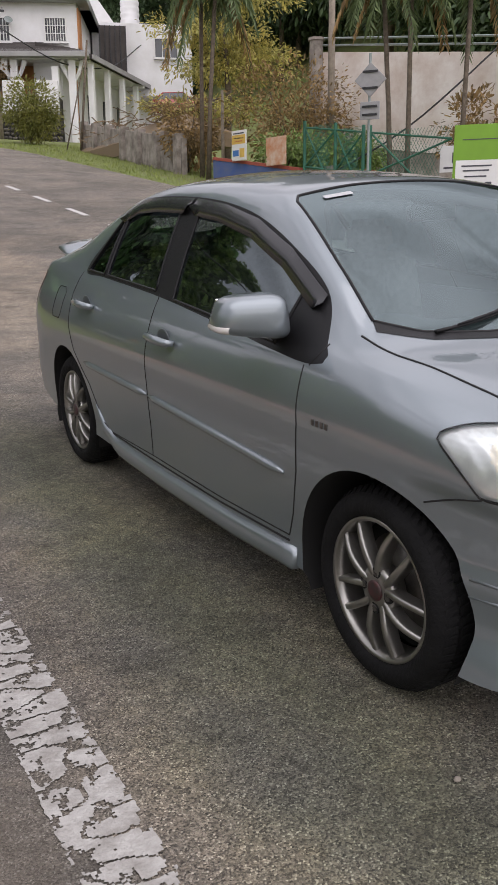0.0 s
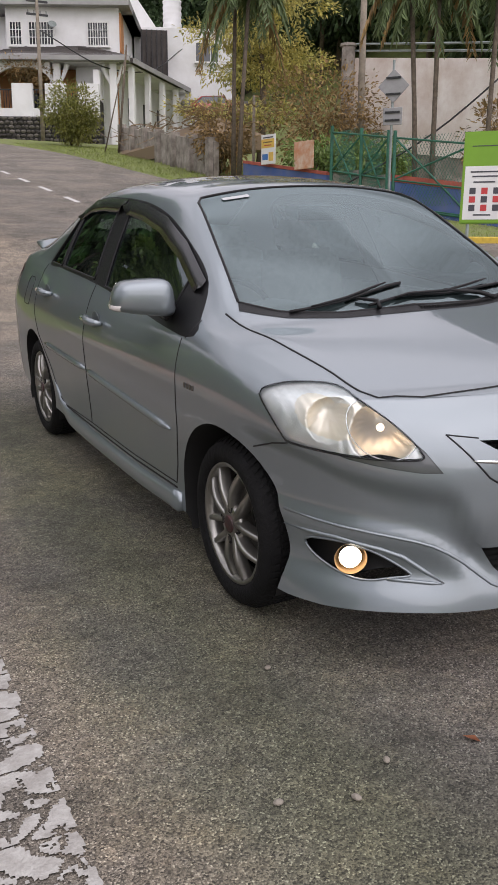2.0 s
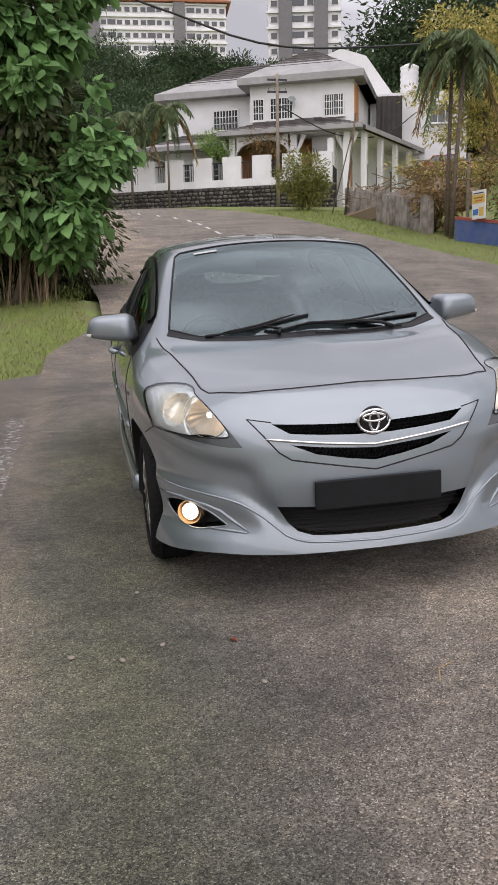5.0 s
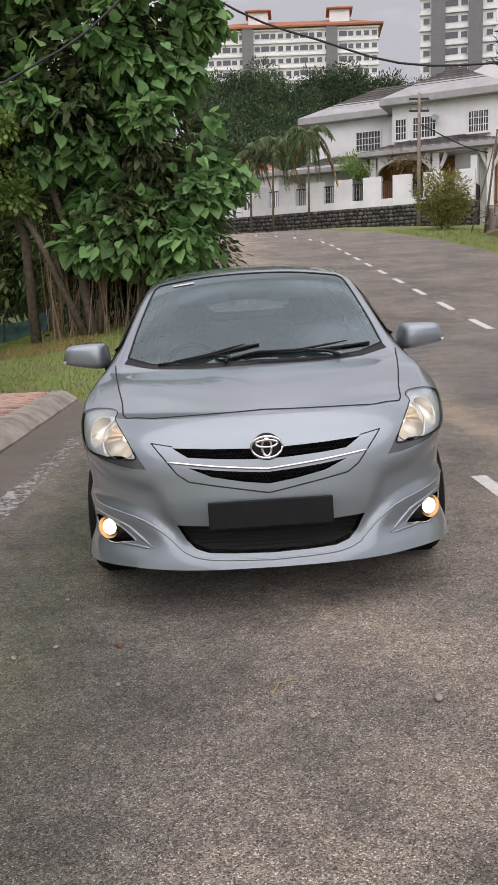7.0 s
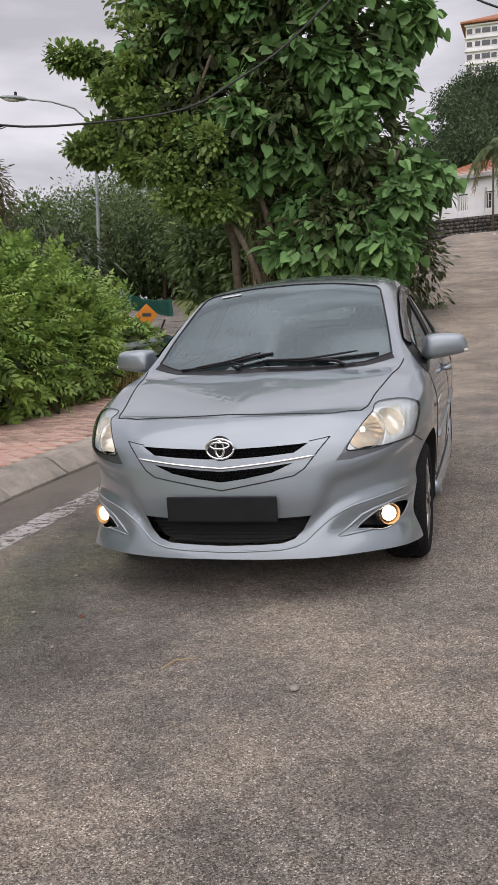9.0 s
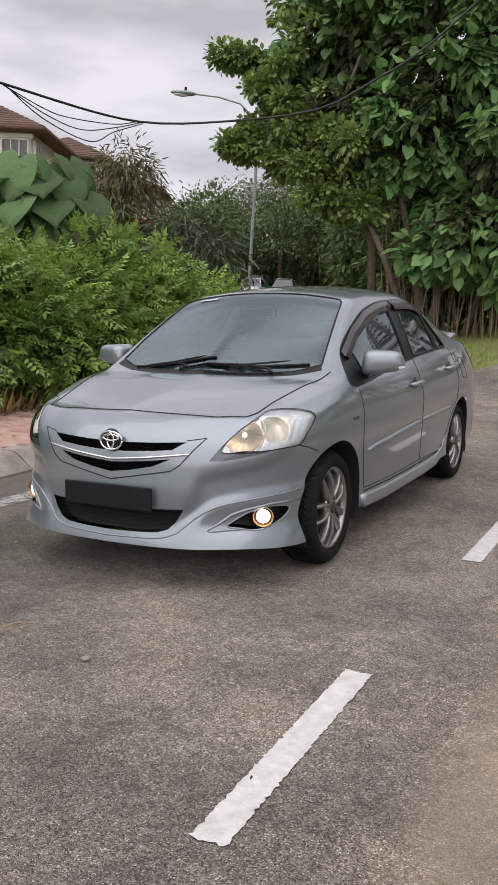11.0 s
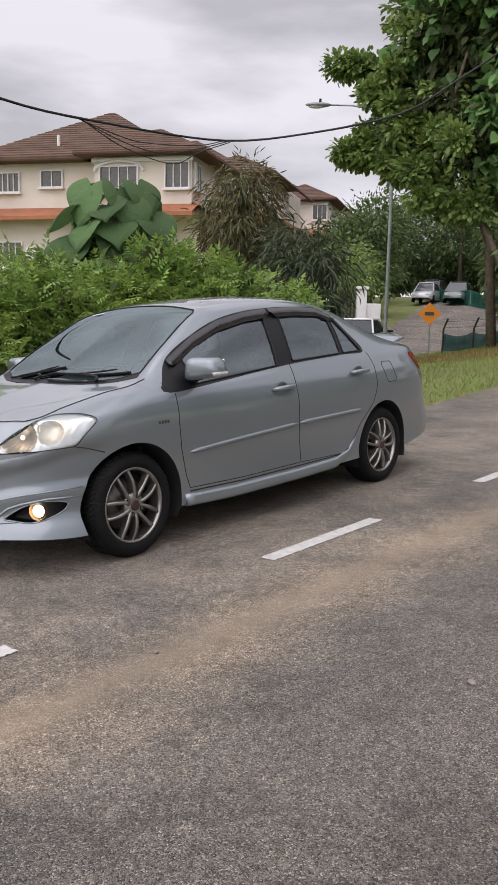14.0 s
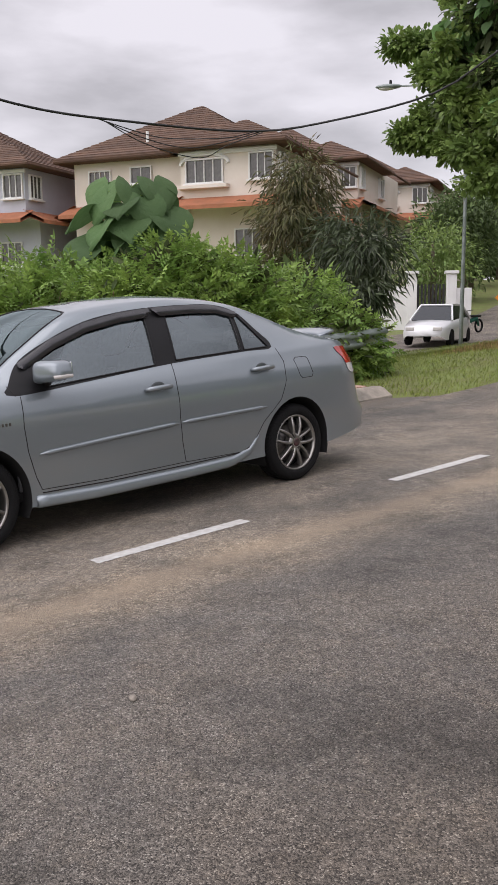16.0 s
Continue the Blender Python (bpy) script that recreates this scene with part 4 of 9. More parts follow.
SLOT_UP = [(-0.37, 0.686), (-0.31, 0.650), (-0.2, 0.640), (-0.07, 0.632), (0.07, 0.632), (0.2, 0.640), (0.31, 0.650), (0.37, 0.686), (0.22, 0.678), (0.07, 0.672), (-0.07, 0.672), (-0.22, 0.678)]
SLOT_LOW = [(-0.31, 0.610), (-0.22, 0.572), (-0.1, 0.548), (0, 0.535), (0.1, 0.548), (0.22, 0.572), (0.31, 0.610), (0.2, 0.596), (0.08, 0.585), (0, 0.580), (-0.08, 0.585), (-0.2, 0.596)]
INTAKE = [(-0.372, 0.384), (-0.337, 0.324), (-0.302, 0.289), (-0.25, 0.272), (-0.15, 0.266), (0, 0.262), (0.15, 0.266), (0.25, 0.272), (0.302, 0.289), (0.337, 0.324), (0.372, 0.384), (0.2, 0.376), (0, 0.374), (-0.2, 0.376)]
FOG = soft_poly([(0.742, 0.368), (0.715, 0.386), (0.675, 0.386), (0.63, 0.370), (0.59, 0.345), (0.552, 0.315), (0.552, 0.306), (0.60, 0.297), (0.645, 0.286), (0.685, 0.290), (0.725, 0.322)], 40)
GRILLE_RIM = [(-0.455, 0.705), (-0.407, 0.65), (-0.354, 0.585), (-0.31, 0.556), (-0.19, 0.534), (-0.075, 0.513), (0, 0.50), (0.075, 0.513), (0.19, 0.534), (0.31, 0.556), (0.354, 0.585), (0.407, 0.65), (0.455, 0.705)]
TAILLIGHT = soft_poly([(1.815, 0.958), (1.95, 0.962), (2.16, 0.94), (2.20, 0.85), (2.2, 0.765), (2.0, 0.752), (1.925, 0.775), (1.895, 0.87)], 30)

M_PAINT = bpy.data.materials.new("silver_metallic_paint")
M_PAINT.use_nodes = True
_nt = M_PAINT.node_tree
_b = _nt.nodes["Principled BSDF"]
_b.inputs["Base Color"].default_value = (0.27, 0.30, 0.318, 1)
_b.inputs["Metallic"].default_value, _b.inputs["Roughness"].default_value = 0.6, 0.34
_b.inputs["Coat Weight"].default_value, _b.inputs["Coat Roughness"].default_value, _b.inputs["Coat IOR"].default_value = 1.0, 0.015, 1.65
_co = _nt.nodes.new("ShaderNodeTexCoord")
_n1 = _nt.nodes.new("ShaderNodeTexNoise")
_n1.inputs["Scale"].default_value, _n1.inputs["Detail"].default_value = 900.0, 2.0
_n2 = _nt.nodes.new("ShaderNodeTexNoise")
_n2.inputs["Scale"].default_value, _n2.inputs["Detail"].default_value = 3.0, 6.0
_mr = _nt.nodes.new("ShaderNodeMapRange")
_mr.inputs["To Min"].default_value, _mr.inputs["To Max"].default_value = 0.31, 0.38
_mx = _nt.nodes.new("ShaderNodeMix")
_mx.data_type = "RGBA"
_mx.inputs["A"].default_value, _mx.inputs["B"].default_value = (0.190, 0.222, 0.244, 1), (0.244, 0.283, 0.308, 1)
for a_, b_ in ((_co.outputs["Object"], _n1.inputs["Vector"]), (_co.outputs["Object"], _n2.inputs["Vector"]), (_n1.outputs["Fac"], _mx.inputs["Factor"]), (_mx.outputs["Result"], _b.inputs["Base Color"]), (_n2.outputs["Fac"], _mr.inputs["Value"]), (_mr.outputs["Result"], _b.inputs["Roughness"])):
    _nt.links.new(a_, b_)


def glass_mat(name, tint, rough=0.0, ior=1.45, sheen=(0.84, 0.95, 1.0)):
    m = bpy.data.materials.new(name)
    m.use_nodes = True
    nt = m.node_tree
    nt.nodes.clear()
    out = nt.nodes.new("ShaderNodeOutputMaterial")
    tr, gl, mx, fr = nt.nodes.new("ShaderNodeBsdfTransparent"), nt.nodes.new("ShaderNodeBsdfGlossy"), nt.nodes.new("ShaderNodeMixShader"), nt.nodes.new("ShaderNodeFresnel")
    fr.inputs["IOR"].default_value = ior
    tr.inputs["Color"].default_value = (*tint, 1)
    gl.inputs["Color"].default_value, gl.inputs["Roughness"].default_value = (*sheen, 1), rough
    nt.links.new(fr.outputs["Fac"], mx.inputs["Fac"])
    nt.links.new(tr.outputs["BSDF"], mx.inputs[1])
    nt.links.new(gl.outputs["BSDF"], mx.inputs[2])
    nt.links.new(mx.outputs["Shader"], out.inputs["Surface"])
    return m


M_GLASS = glass_mat("tinted_window_glass", (0.28, 0.33, 0.335), 0.0, 2.3)
M_WS = glass_mat("windscreen_glass", (0.50, 0.68, 0.68), 0.0, 2.6, (0.78, 0.93, 0.955))
# body paint made darker to hold the shade of the headlight's recessed tail
M_TAILP = node_mat("recess_shade_paint", (0.10, 0.108, 0.115), 0.35, metal=0.6, coat=1.0, var=0.15, scale=30)
M_LENS = glass_mat("clear_lens", (0.93, 0.95, 0.95), 0.0, 1.45)
M_BLACK = node_mat("black_trim_plastic", (0.010, 0.010, 0.011), 0.4, bump=0.1, bump_scale=300, spec=0.22)
M_VISOR = node_mat("smoked_visor_plastic", (0.03, 0.03, 0.034), 0.22, coat=0.3, var=0.3, scale=6)
M_GAP = node_mat("dark_panel_gap", (0.01, 0.01, 0.011), 0.8)
M_RUBBER = node_mat("tyre_rubber", (0.010, 0.010, 0.0105), 0.85, spec=0.2, var=0.35, scale=14, bump=0.35, bump_scale=70)
M_ALLOY = node_mat("silver_alloy", (0.36, 0.35, 0.33), 0.3, metal=0.9, var=0.25, scale=9)
M_CHROME = node_mat("chrome", (0.78, 0.79, 0.80), 0.08, metal=1.0)
# the bulb's warm glow is put into the bowl's metal colour
M_REFL = node_mat("reflector_with_glow", (0.90, 0.83, 0.72), 0.40, metal=0.85, var=0.12, scale=14)
M_BEZEL = node_mat("lamp_housing", (0.90, 0.90, 0.89), 0.3, metal=0.55, var=0.2, scale=20)
M_DARKIN = node_mat("dark_cavity", (0.008, 0.008, 0.008), 0.9)
M_CLOTH = node_mat("grey_seat_fabric", (0.26, 0.265, 0.27), 0.9, var=0.3, scale=40, bump=0.2, bump_scale=400)
M_DASH = node_mat("dashboard_plastic", (0.07, 0.072, 0.075), 0.6, bump=0.15, bump_scale=250)
M_PLATE = node_mat("blank_plate", (0.012, 0.013, 0.014), 0.55, var=0.3, scale=10, spec=0.2)
M_RED = node_mat("red_tail_lens", (0.45, 0.02, 0.015), 0.12, coat=1.0)
M_AMBER = node_mat("amber_lens", (0.62, 0.42, 0.24), 0.2, coat=1.0)
M_CLEARL = node_mat("pale_lens", (0.62, 0.60, 0.58), 0.15, coat=1.0)
M_MESHG = node_mat("grille_mesh", (0.004, 0.004, 0.004), 0.8)
M_STEEL = node_mat("dull_brake_steel", (0.16, 0.15, 0.14), 0.45, metal=0.8, var=0.4, scale=20)
M_LIGHT = bpy.data.materials.new("lit_bulb")
M_LIGHT.use_nodes = True
_b = M_LIGHT.node_tree.nodes["Principled BSDF"]
_b.inputs["Emission Color"].default_value, _b.inputs["Emission Strength"].default_value = (1.0, 0.86, 0.60, 1), 3.6
M_WARM = bpy.data.materials.new("lit_warm_bulb")
M_WARM.use_nodes = True
_b = M_WARM.node_tree.nodes["Principled BSDF"]
_b.inputs["Emission Color"].default_value, _b.inputs["Emission Strength"].default_value = (1.0, 0.74, 0.48, 1), 3.5

car = thing("parked_car", SLOPE, "silver-grey metallic four-door saloon parked on the road, fog lamps lit", "car")
skin = car_skin()
anywhere = lambda p, n: True
sides = lambda p, n: abs(p.x) > 0.3 and abs(n.x) > 0.15
above = lambda p, n: n.z > 0.05
ahead = lambda p, n: p.y < -1.4 and n.y < -0.1
fl = lambda p, n: p.x > 0.2 and p.y < -1.2 and p.z < 0.9
frr = lambda p, n: p.x < -0.2 and p.y < -1.2 and p.z < 0.9
behind = lambda p, n: p.y > 1.6 and abs(p.x) > 0.42
WHEELS = [(0.735, -1.275), (-0.735, -1.275), (0.735, 1.275), (-0.735, 1.275)]
ARCH_F, ARCH_R = ring2(-1.275, 0.285, 0.345, 56), ring2(1.275, 0.285, 0.345, 56)
CUTS = [(SIDE, ARCH_F, sides), (SIDE, ARCH_R, sides), (SIDE, DLO, sides), (SIDE, GLASS_F, sides), (SIDE, GLASS_R, sides), (SIDE, GLASS_Q, sides), (SIDE, DOOR_F, sides), (SIDE, DOOR_R, sides), (PLAN, WSCREEN, above), (PLAN, RSCREEN, above), (PLAN, COWL, above), (PLAN, BONNET, above), (PLAN, BOOT, above), (FRONT_L, HEADLIGHT, fl), (FRONT_R, HEADLIGHT, frr), (FRONT_L, LAMP_TAIL, fl), (FRONT_R, LAMP_TAIL, frr), (FRONT, SLOT_UP, ahead), (FRONT, SLOT_LOW, ahead), (FRONT, INTAKE, ahead), (FRONT, FOG, ahead), (FRONT, [(-a, b) for a, b in FOG][::-1], ahead), (SIDE, TAILLIGHT, behind)]
skin.normal_update()
for view, poly, where in CUTS:
    cut_in(skin, view, poly, where)
skin.normal_update()
NRM = {v: v.normal.copy() for v in skin.verts}
TREE = BVHTree.FromBMesh(skin)
left = set(skin.faces)
got = {}
fogR_poly = [(-a, b) for a, b in FOG][::-1]
for key, view, poly, where in (
    ("arch", SIDE, ARCH_F, sides), ("arch2", SIDE, ARCH_R, sides), ("gf", SIDE, GLASS_F, sides), ("gr", SIDE, GLASS_R, sides), ("gq", SIDE, GLASS_Q, sides), ("dlo", SIDE, DLO, sides),
    ("ws", PLAN, WSCREEN, above), ("rs", PLAN, RSCREEN, above), ("hl", FRONT_L, HEADLIGHT, fl), ("hr", FRONT_R, HEADLIGHT, frr), ("tl", FRONT_L, LAMP_TAIL, fl), ("tr", FRONT_R, LAMP_TAIL, frr), ("slot", FRONT, SLOT_UP, ahead), ("slot2", FRONT, SLOT_LOW, ahead),
    ("intake", FRONT, INTAKE, ahead), ("fogl", FRONT, FOG, ahead), ("fogr", FRONT, fogR_poly, ahead), ("tail", SIDE, TAILLIGHT, behind), ("cowl", PLAN, COWL, above), ("bonnet", PLAN, BONNET, above), ("boot", PLAN, BOOT, above), ("df", SIDE, DOOR_F, sides), ("dr", SIDE, DOOR_R, sides),
):
    got[key] = pick(skin, view, poly, where) & left
    left -= got[key]
got["bumper"] = {f for f in left if f.calc_center_median().y < -1.5 and f.calc_center_median().z < 0.80}
left -= got["bumper"]
got["bumper_r"] = {f for f in left if f.calc_center_median().y > 1.62 and f.calc_center_median().z < 0.62}
left -= got["bumper_r"]


def side_of(faces, s):
    return [f for f in faces if f.calc_center_median().x * s > 0]


body = skin_part("body", left, NRM, M_PAINT, car)
bonnet = skin_part("bonnet", got["bonnet"], NRM, M_PAINT, car)
boot_lid = skin_part("boot_lid", got["boot"], NRM, M_PAINT, car)
bumper = skin_part("front_bumper", got["bumper"], NRM, M_PAINT, car, "silver front bumper with sporty lower lip")
bumper_r = skin_part("rear_bumper", got["bumper_r"], NRM, M_PAINT, car)
wscreen = skin_part("windscreen", got["ws"], NRM, M_WS, car, "clear windscreen reflecting the cloudy sky")
rscreen = skin_part("rear_window", got["rs"], NRM, M_GLASS, car)
UPG = skin_part("upper_grille", got["slot"] | got["slot2"], NRM, M_MESHG, bumper, "black honeycomb grille", push=Vector((0, 0.03, 0)))
LWG = skin_part("lower_grille", got["intake"], NRM, M_MESHG, bumper, "black lower air intake", push=Vector((0, 0.06, 0)))
for ob in (wscreen, rscreen):
    ob.visible_shadow = False


def drape(pts, view, s=1, lift=0.0):
    """Points of a line, seen from a side, laid onto the skin."""
    out = []
    for a, b in pts:
        if view == SIDE:
            o, d = Vector((2.0 * s, a, b)), Vector((-s, 0, 0))
        elif view == FRONT:
            o, d = Vector((a, -4, b)), Vector((0, 1, 0))
        elif view == PLAN:
            o, d = Vector((a, b, 3)), Vector((0, 0, -1))
        else:
            sg = 1 if view == FRONT_L else -1
            o, d = Vector((0.8 * a * sg + 1.8 * sg, 0.6 * a - 2.4, b)), Vector((-0.6 * sg, 0.8, 0))
        hit, n, _, _ = TREE.ray_cast(o, d)
        if hit is not None:
            out.append(hit - d * lift)
    return out


def line_dense(pts, step=0.025, closed=False):
    out = []
    for i in range(len(pts) if closed else len(pts) - 1):
        (a, b), (c, d) = pts[i], pts[(i + 1) % len(pts)]
        n = max(1, int(math.hypot(c - a, d - b) / step))
        out += [(a + (c - a) * k / n, b + (d - b) * k / n) for k in range(n)]
    out.append(pts[0] if closed else pts[-1])
    return out


def seam(name, pts, view, parent, r=0.0028, s=1, material=None, closed=False, lift=0.0, label=""):
    q = drape(line_dense(pts, closed=closed), view, s, lift)
    return part(name, tube(q, r, 6), material or M_GAP, parent, label, True)


# doors with glass, handles, visors and mouldings
for s in (1, -1):
    wall = side_of(got["dlo"], s)
    surround = skin_part("window_surround", wall, NRM, M_BLACK, car, "gloss black window surround and pillar")
    for nm, df, polys, hy in (("front_door", "df", (("gf", GLASS_F),), 0.015), ("rear_door", "dr", (("gr", GLASS_R), ("gq", GLASS_Q)), 0.955)):
        door = skin_part(nm, side_of(got[df], s), NRM, M_PAINT, car)
        for g, poly in polys:
            pane = skin_part("window_pane", side_of(got[g], s), NRM, M_GLASS, door, "dark tinted window glass", offset=-0.004)
            pane.visible_shadow = False
            seam("window_seal", poly, SIDE, door, 0.006, s, M_BLACK, True)
        hz = 0.824 if nm == "front_door" else 0.87
        hp = drape([(hy, hz)], SIDE, s)[0]
        hb = bmesh.new()
        add_tube(hb, [hp + Vector((0.008 * s, -0.105, -0.004)), hp + Vector((0.034 * s, -0.085, -0.002)), hp + Vector((0.042 * s, 0.0, 0.002)), hp + Vector((0.034 * s, 0.085, 0.004)), hp + Vector((0.008 * s, 0.105, 0.004))], [0.010, 0.016, 0.017, 0.016, 0.010], 10)
        part("door_handle", hb, M_PAINT, door, "", True)
        # dark oval laid on the door as the shade behind the handle
        hollow = bmesh.new()
        bmesh.ops.create_uvsphere(hollow, u_segments=16, v_segments=8, radius=1, matrix=pose(hp.x, hp.y + 0.005, hp.z + 0.006) @ Matrix.Diagonal((0.006, 0.055, 0.034, 1)))
        part("handle_recess_shade", hollow, node_mat("handle_shadow", (0.10, 0.11, 0.115), 0.4, metal=0.6) if "handle_shadow" not in bpy.data.materials else bpy.data.materials["handle_shadow"], door, "", True)
        mould = [(-0.865, 0.526), (-0.4, 0.552), (0.155, 0.578)] if nm == "front_door" else [(0.18, 0.58), (0.6, 0.588), (0.955, 0.594)]
        mp = drape(line_dense(mould, 0.06), SIDE, s, 0.002)
        part("side_moulding", tube(mp, [0.005] + [0.015] * (len(mp) - 2) + [0.005], 8), M_PAINT, door, "slim raised body-colour door moulding", True)
        vis = [(-0.875, 1.046), (-0.62, 1.172), (-0.37, 1.258), (-0.1, 1.307), (0.16, 1.33)] if nm == "front_door" else [(0.185, 1.331), (0.5, 1.338), (0.75, 1.328), (0.94, 1.275)]
        vb = bmesh.new()
        top, bot = drape(line_dense(vis, 0.04), SIDE, s, 0.004), None
        rows = []
        for k, p in enumerate(top):
            w = 0.052 if 0 < k < len(top) - 1 else 0.02
            rows.append([vb.verts.new(p + Vector((0.002 * s, 0, 0.008))), vb.verts.new(p + Vector((0.02 * s, 0, -0.012))), vb.verts.new(p + Vector((0.042 * s, 0, -w))), vb.verts.new(p + Vector((0.038 * s, 0, -w))), vb.verts.new(p + Vector((0.015 * s, 0, -0.014)))])
        for a, b in zip(rows, rows[1:]):
            for j in range(4):
                vb.faces.new((a[j], a[j + 1], b[j + 1], b[j]))
        part("rain_visor", vb, M_VISOR, door, "smoked plastic rain visor", True)
    for nm, line in (("door_gap", DOOR_F[:6] + [(0.205, 0.31), (0.18, 0.45), (0.165, 0.62), (0.168, 0.8), (0.19, 0.975)]), ("door_gap", [(0.205, 0.31)] + DOOR_R[1:9] + [(1.17, 1.0)]), ("fender_gap", [(-0.96, 0.87), (-0.99, 0.93)]), ("bumper_gap", [(-1.465, 0.604), (-1.56, 0.636), (-1.635, 0.653)]), ("fuel_gap", [(1.31, 0.90), (1.33, 0.918), (1.44, 0.918), (1.462, 0.90), (1.475, 0.79), (1.455, 0.765), (1.35, 0.765), (1.33, 0.785)])):
        seam(nm, line, SIDE, body, 0.0026, s, closed=nm == "fuel_gap")
    seam("sill_gap", [(-0.86, 0.296), (-0.4, 0.286), (0.2, 0.29), (0.7, 0.296), (0.80, 0.33)], SIDE, body, 0.004, s)
    # side skirt
    sk = bmesh.new()
    path = [(y, z) for y, z in line_dense([(-0.90, 0.275), (-0.5, 0.262), (0.2, 0.265), (0.62, 0.275), (0.78, 0.315), (0.87, 0.40)], 0.06)]
    rows = []
    for k, p in enumerate(drape(path, SIDE, s, 0.0)):
        wq = 1.0 if k < len(path) - 5 else (len(path) - 1 - k) / 5
        rows.append([sk.verts.new(p + Vector((dx * s * (0.35 + 0.65 * wq), 0, dz * (0.4 + 0.6 * wq)))) for dx, dz in ((0.0, 0.010), (0.010, 0.008), (0.020, -0.010), (0.027, -0.044), (0.020, -0.060), (-0.03, -0.064), (-0.06, -0.03))])
    for a, b in zip(rows, rows[1:]):
        for j in range(6):
            sk.faces.new((a[j], a[j + 1], b[j + 1], b[j]))
    sk.faces.new(rows[0]), sk.faces.new(rows[-1][::-1])
    bmesh.ops.recalc_face_normals(sk, faces=sk.faces)
    part("side_skirt", sk, M_PAINT, car, "body-colour side skirt along the sill", True)
    # mirror on its black sail
    mz = 0.995
    mb = bmesh.new()
    bmesh.ops.create_uvsphere(mb, u_segments=28, v_segments=16, radius=1)
    for v in mb.verts:
        c = v.co
        c.x, c.y, c.z = [math.copysign(abs(q) ** 0.48, q) for q in c]
        flat_back = 0.42 if c.y > 0 else 1.0
        c.x, c.y, c.z = c.x * 0.114 * (1 - 0.12 * c.z), c.y * 0.104 * flat_back, c.z * ((0.068 if c.z > 0 else 0.058) - 0.010 * c.x * s)
    mirror = part("door_mirror", mb, M_PAINT, car, "body-colour folding door mirror with lamp strip", True, at=pose(0.872 * s, -0.735, mz, 0, -4 * s, 14 * s))
    ib = bmesh.new()
    pull = lambda q: math.copysign(abs(q) ** 0.48, q)
    rows = []
    for a in range(17):
        ang = radians(-12 + 74 * a / 16)
        rows.append([])
        for zz in (-0.62, -0.50, -0.30, -0.14):
            cz = math.sqrt(1 - zz * zz)
            qx, qy, qz = pull(math.cos(ang) * cz), pull(-math.sin(ang) * cz), pull(zz)
            lift = 1.035 if zz in (-0.50, -0.30) else 0.985
            rows[-1].append(ib.verts.new((s * qx * 0.114 * (1 - 0.12 * qz) * lift, qy * 0.104 * (0.42 if qy > 0 else 1.0) * lift, qz * (0.058 - 0.010 * qx * 0.114))))
    for a, b in zip(rows, rows[1:]):
        for j in range(3):
            ib.faces.new((a[j], a[j + 1], b[j + 1], b[j]))
    bmesh.ops.recalc_face_normals(ib, faces=ib.faces)
    part("indicator_strip", ib, M_CLEARL, mirror, "clear and orange indicator lens", True)
    part("mirror_foot", tube([(-0.09 * s, 0.02, -0.045), (-0.14 * s, 0.03, -0.06), (-0.19 * s, 0.0, -0.065)], [0.03, 0.03, 0.04], 8), M_BLACK, mirror, "", True)
    mg = box(-0.095, 0.095, 0.038, 0.0485, -0.042, 0.046, 0.004)
    part("mirror_glass", mg, M_CHROME, mirror)
    # head lamp
    lens = skin_part("headlight", got["hl" if s > 0 else "hr"] if s > 0 else got["hr"], NRM, M_LENS, car, "clear headlight lens over a warm-coloured reflector", offset=0.003)
    lens.visible_shadow = False
    fa = got["hl"] if s > 0 else got["hr"]
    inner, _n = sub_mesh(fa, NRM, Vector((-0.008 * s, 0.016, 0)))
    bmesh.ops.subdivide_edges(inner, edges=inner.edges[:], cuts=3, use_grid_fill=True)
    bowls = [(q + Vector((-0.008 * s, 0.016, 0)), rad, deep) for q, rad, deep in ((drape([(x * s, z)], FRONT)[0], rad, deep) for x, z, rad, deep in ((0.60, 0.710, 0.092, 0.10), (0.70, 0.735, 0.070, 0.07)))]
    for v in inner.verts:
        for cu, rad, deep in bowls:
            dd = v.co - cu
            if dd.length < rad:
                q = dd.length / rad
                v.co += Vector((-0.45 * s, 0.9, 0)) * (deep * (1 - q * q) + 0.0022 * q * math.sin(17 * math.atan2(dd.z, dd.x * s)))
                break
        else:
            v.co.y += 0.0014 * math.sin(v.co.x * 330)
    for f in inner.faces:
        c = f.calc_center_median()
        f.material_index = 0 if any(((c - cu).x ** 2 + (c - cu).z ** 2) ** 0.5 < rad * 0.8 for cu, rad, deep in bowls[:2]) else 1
    part("reflector", inner, (M_REFL, M_BEZEL), lens, "faceted reflector bowls with warm glow in their colour, silver housing", True)
    rings = bmesh.new()
    for cu, rad, deep in bowls[:1]:
        ring_pts = drape([(cu.x + 0.80 * rad * math.cos(a), cu.z + 0.80 * rad * math.sin(a)) for a in (2 * math.pi * i / 30 for i in range(31))], FRONT, 1, -0.019)
        if len(ring_pts) > 8:
            add_tube(rings, ring_pts, 0.002, 6)
    part("bowl_rim", rings, M_CHROME, lens, "thin chrome rim of the bowl", True)
    seam("headlight_gap", HEADLIGHT, FRONT_L if s > 0 else FRONT_R, lens, 0.0024, s, M_GAP, True)
    bl = bmesh.new()
    bmesh.ops.create_uvsphere(bl, u_segments=16, v_segments=10, radius=0.011, matrix=Matrix.Translation(bowls[0][0] + Vector((-0.45 * s, 0.9, 0)) * 0.045))
    part("headlamp_bulb", bl, M_WARM, lens, "", True)
    al = bmesh.new()
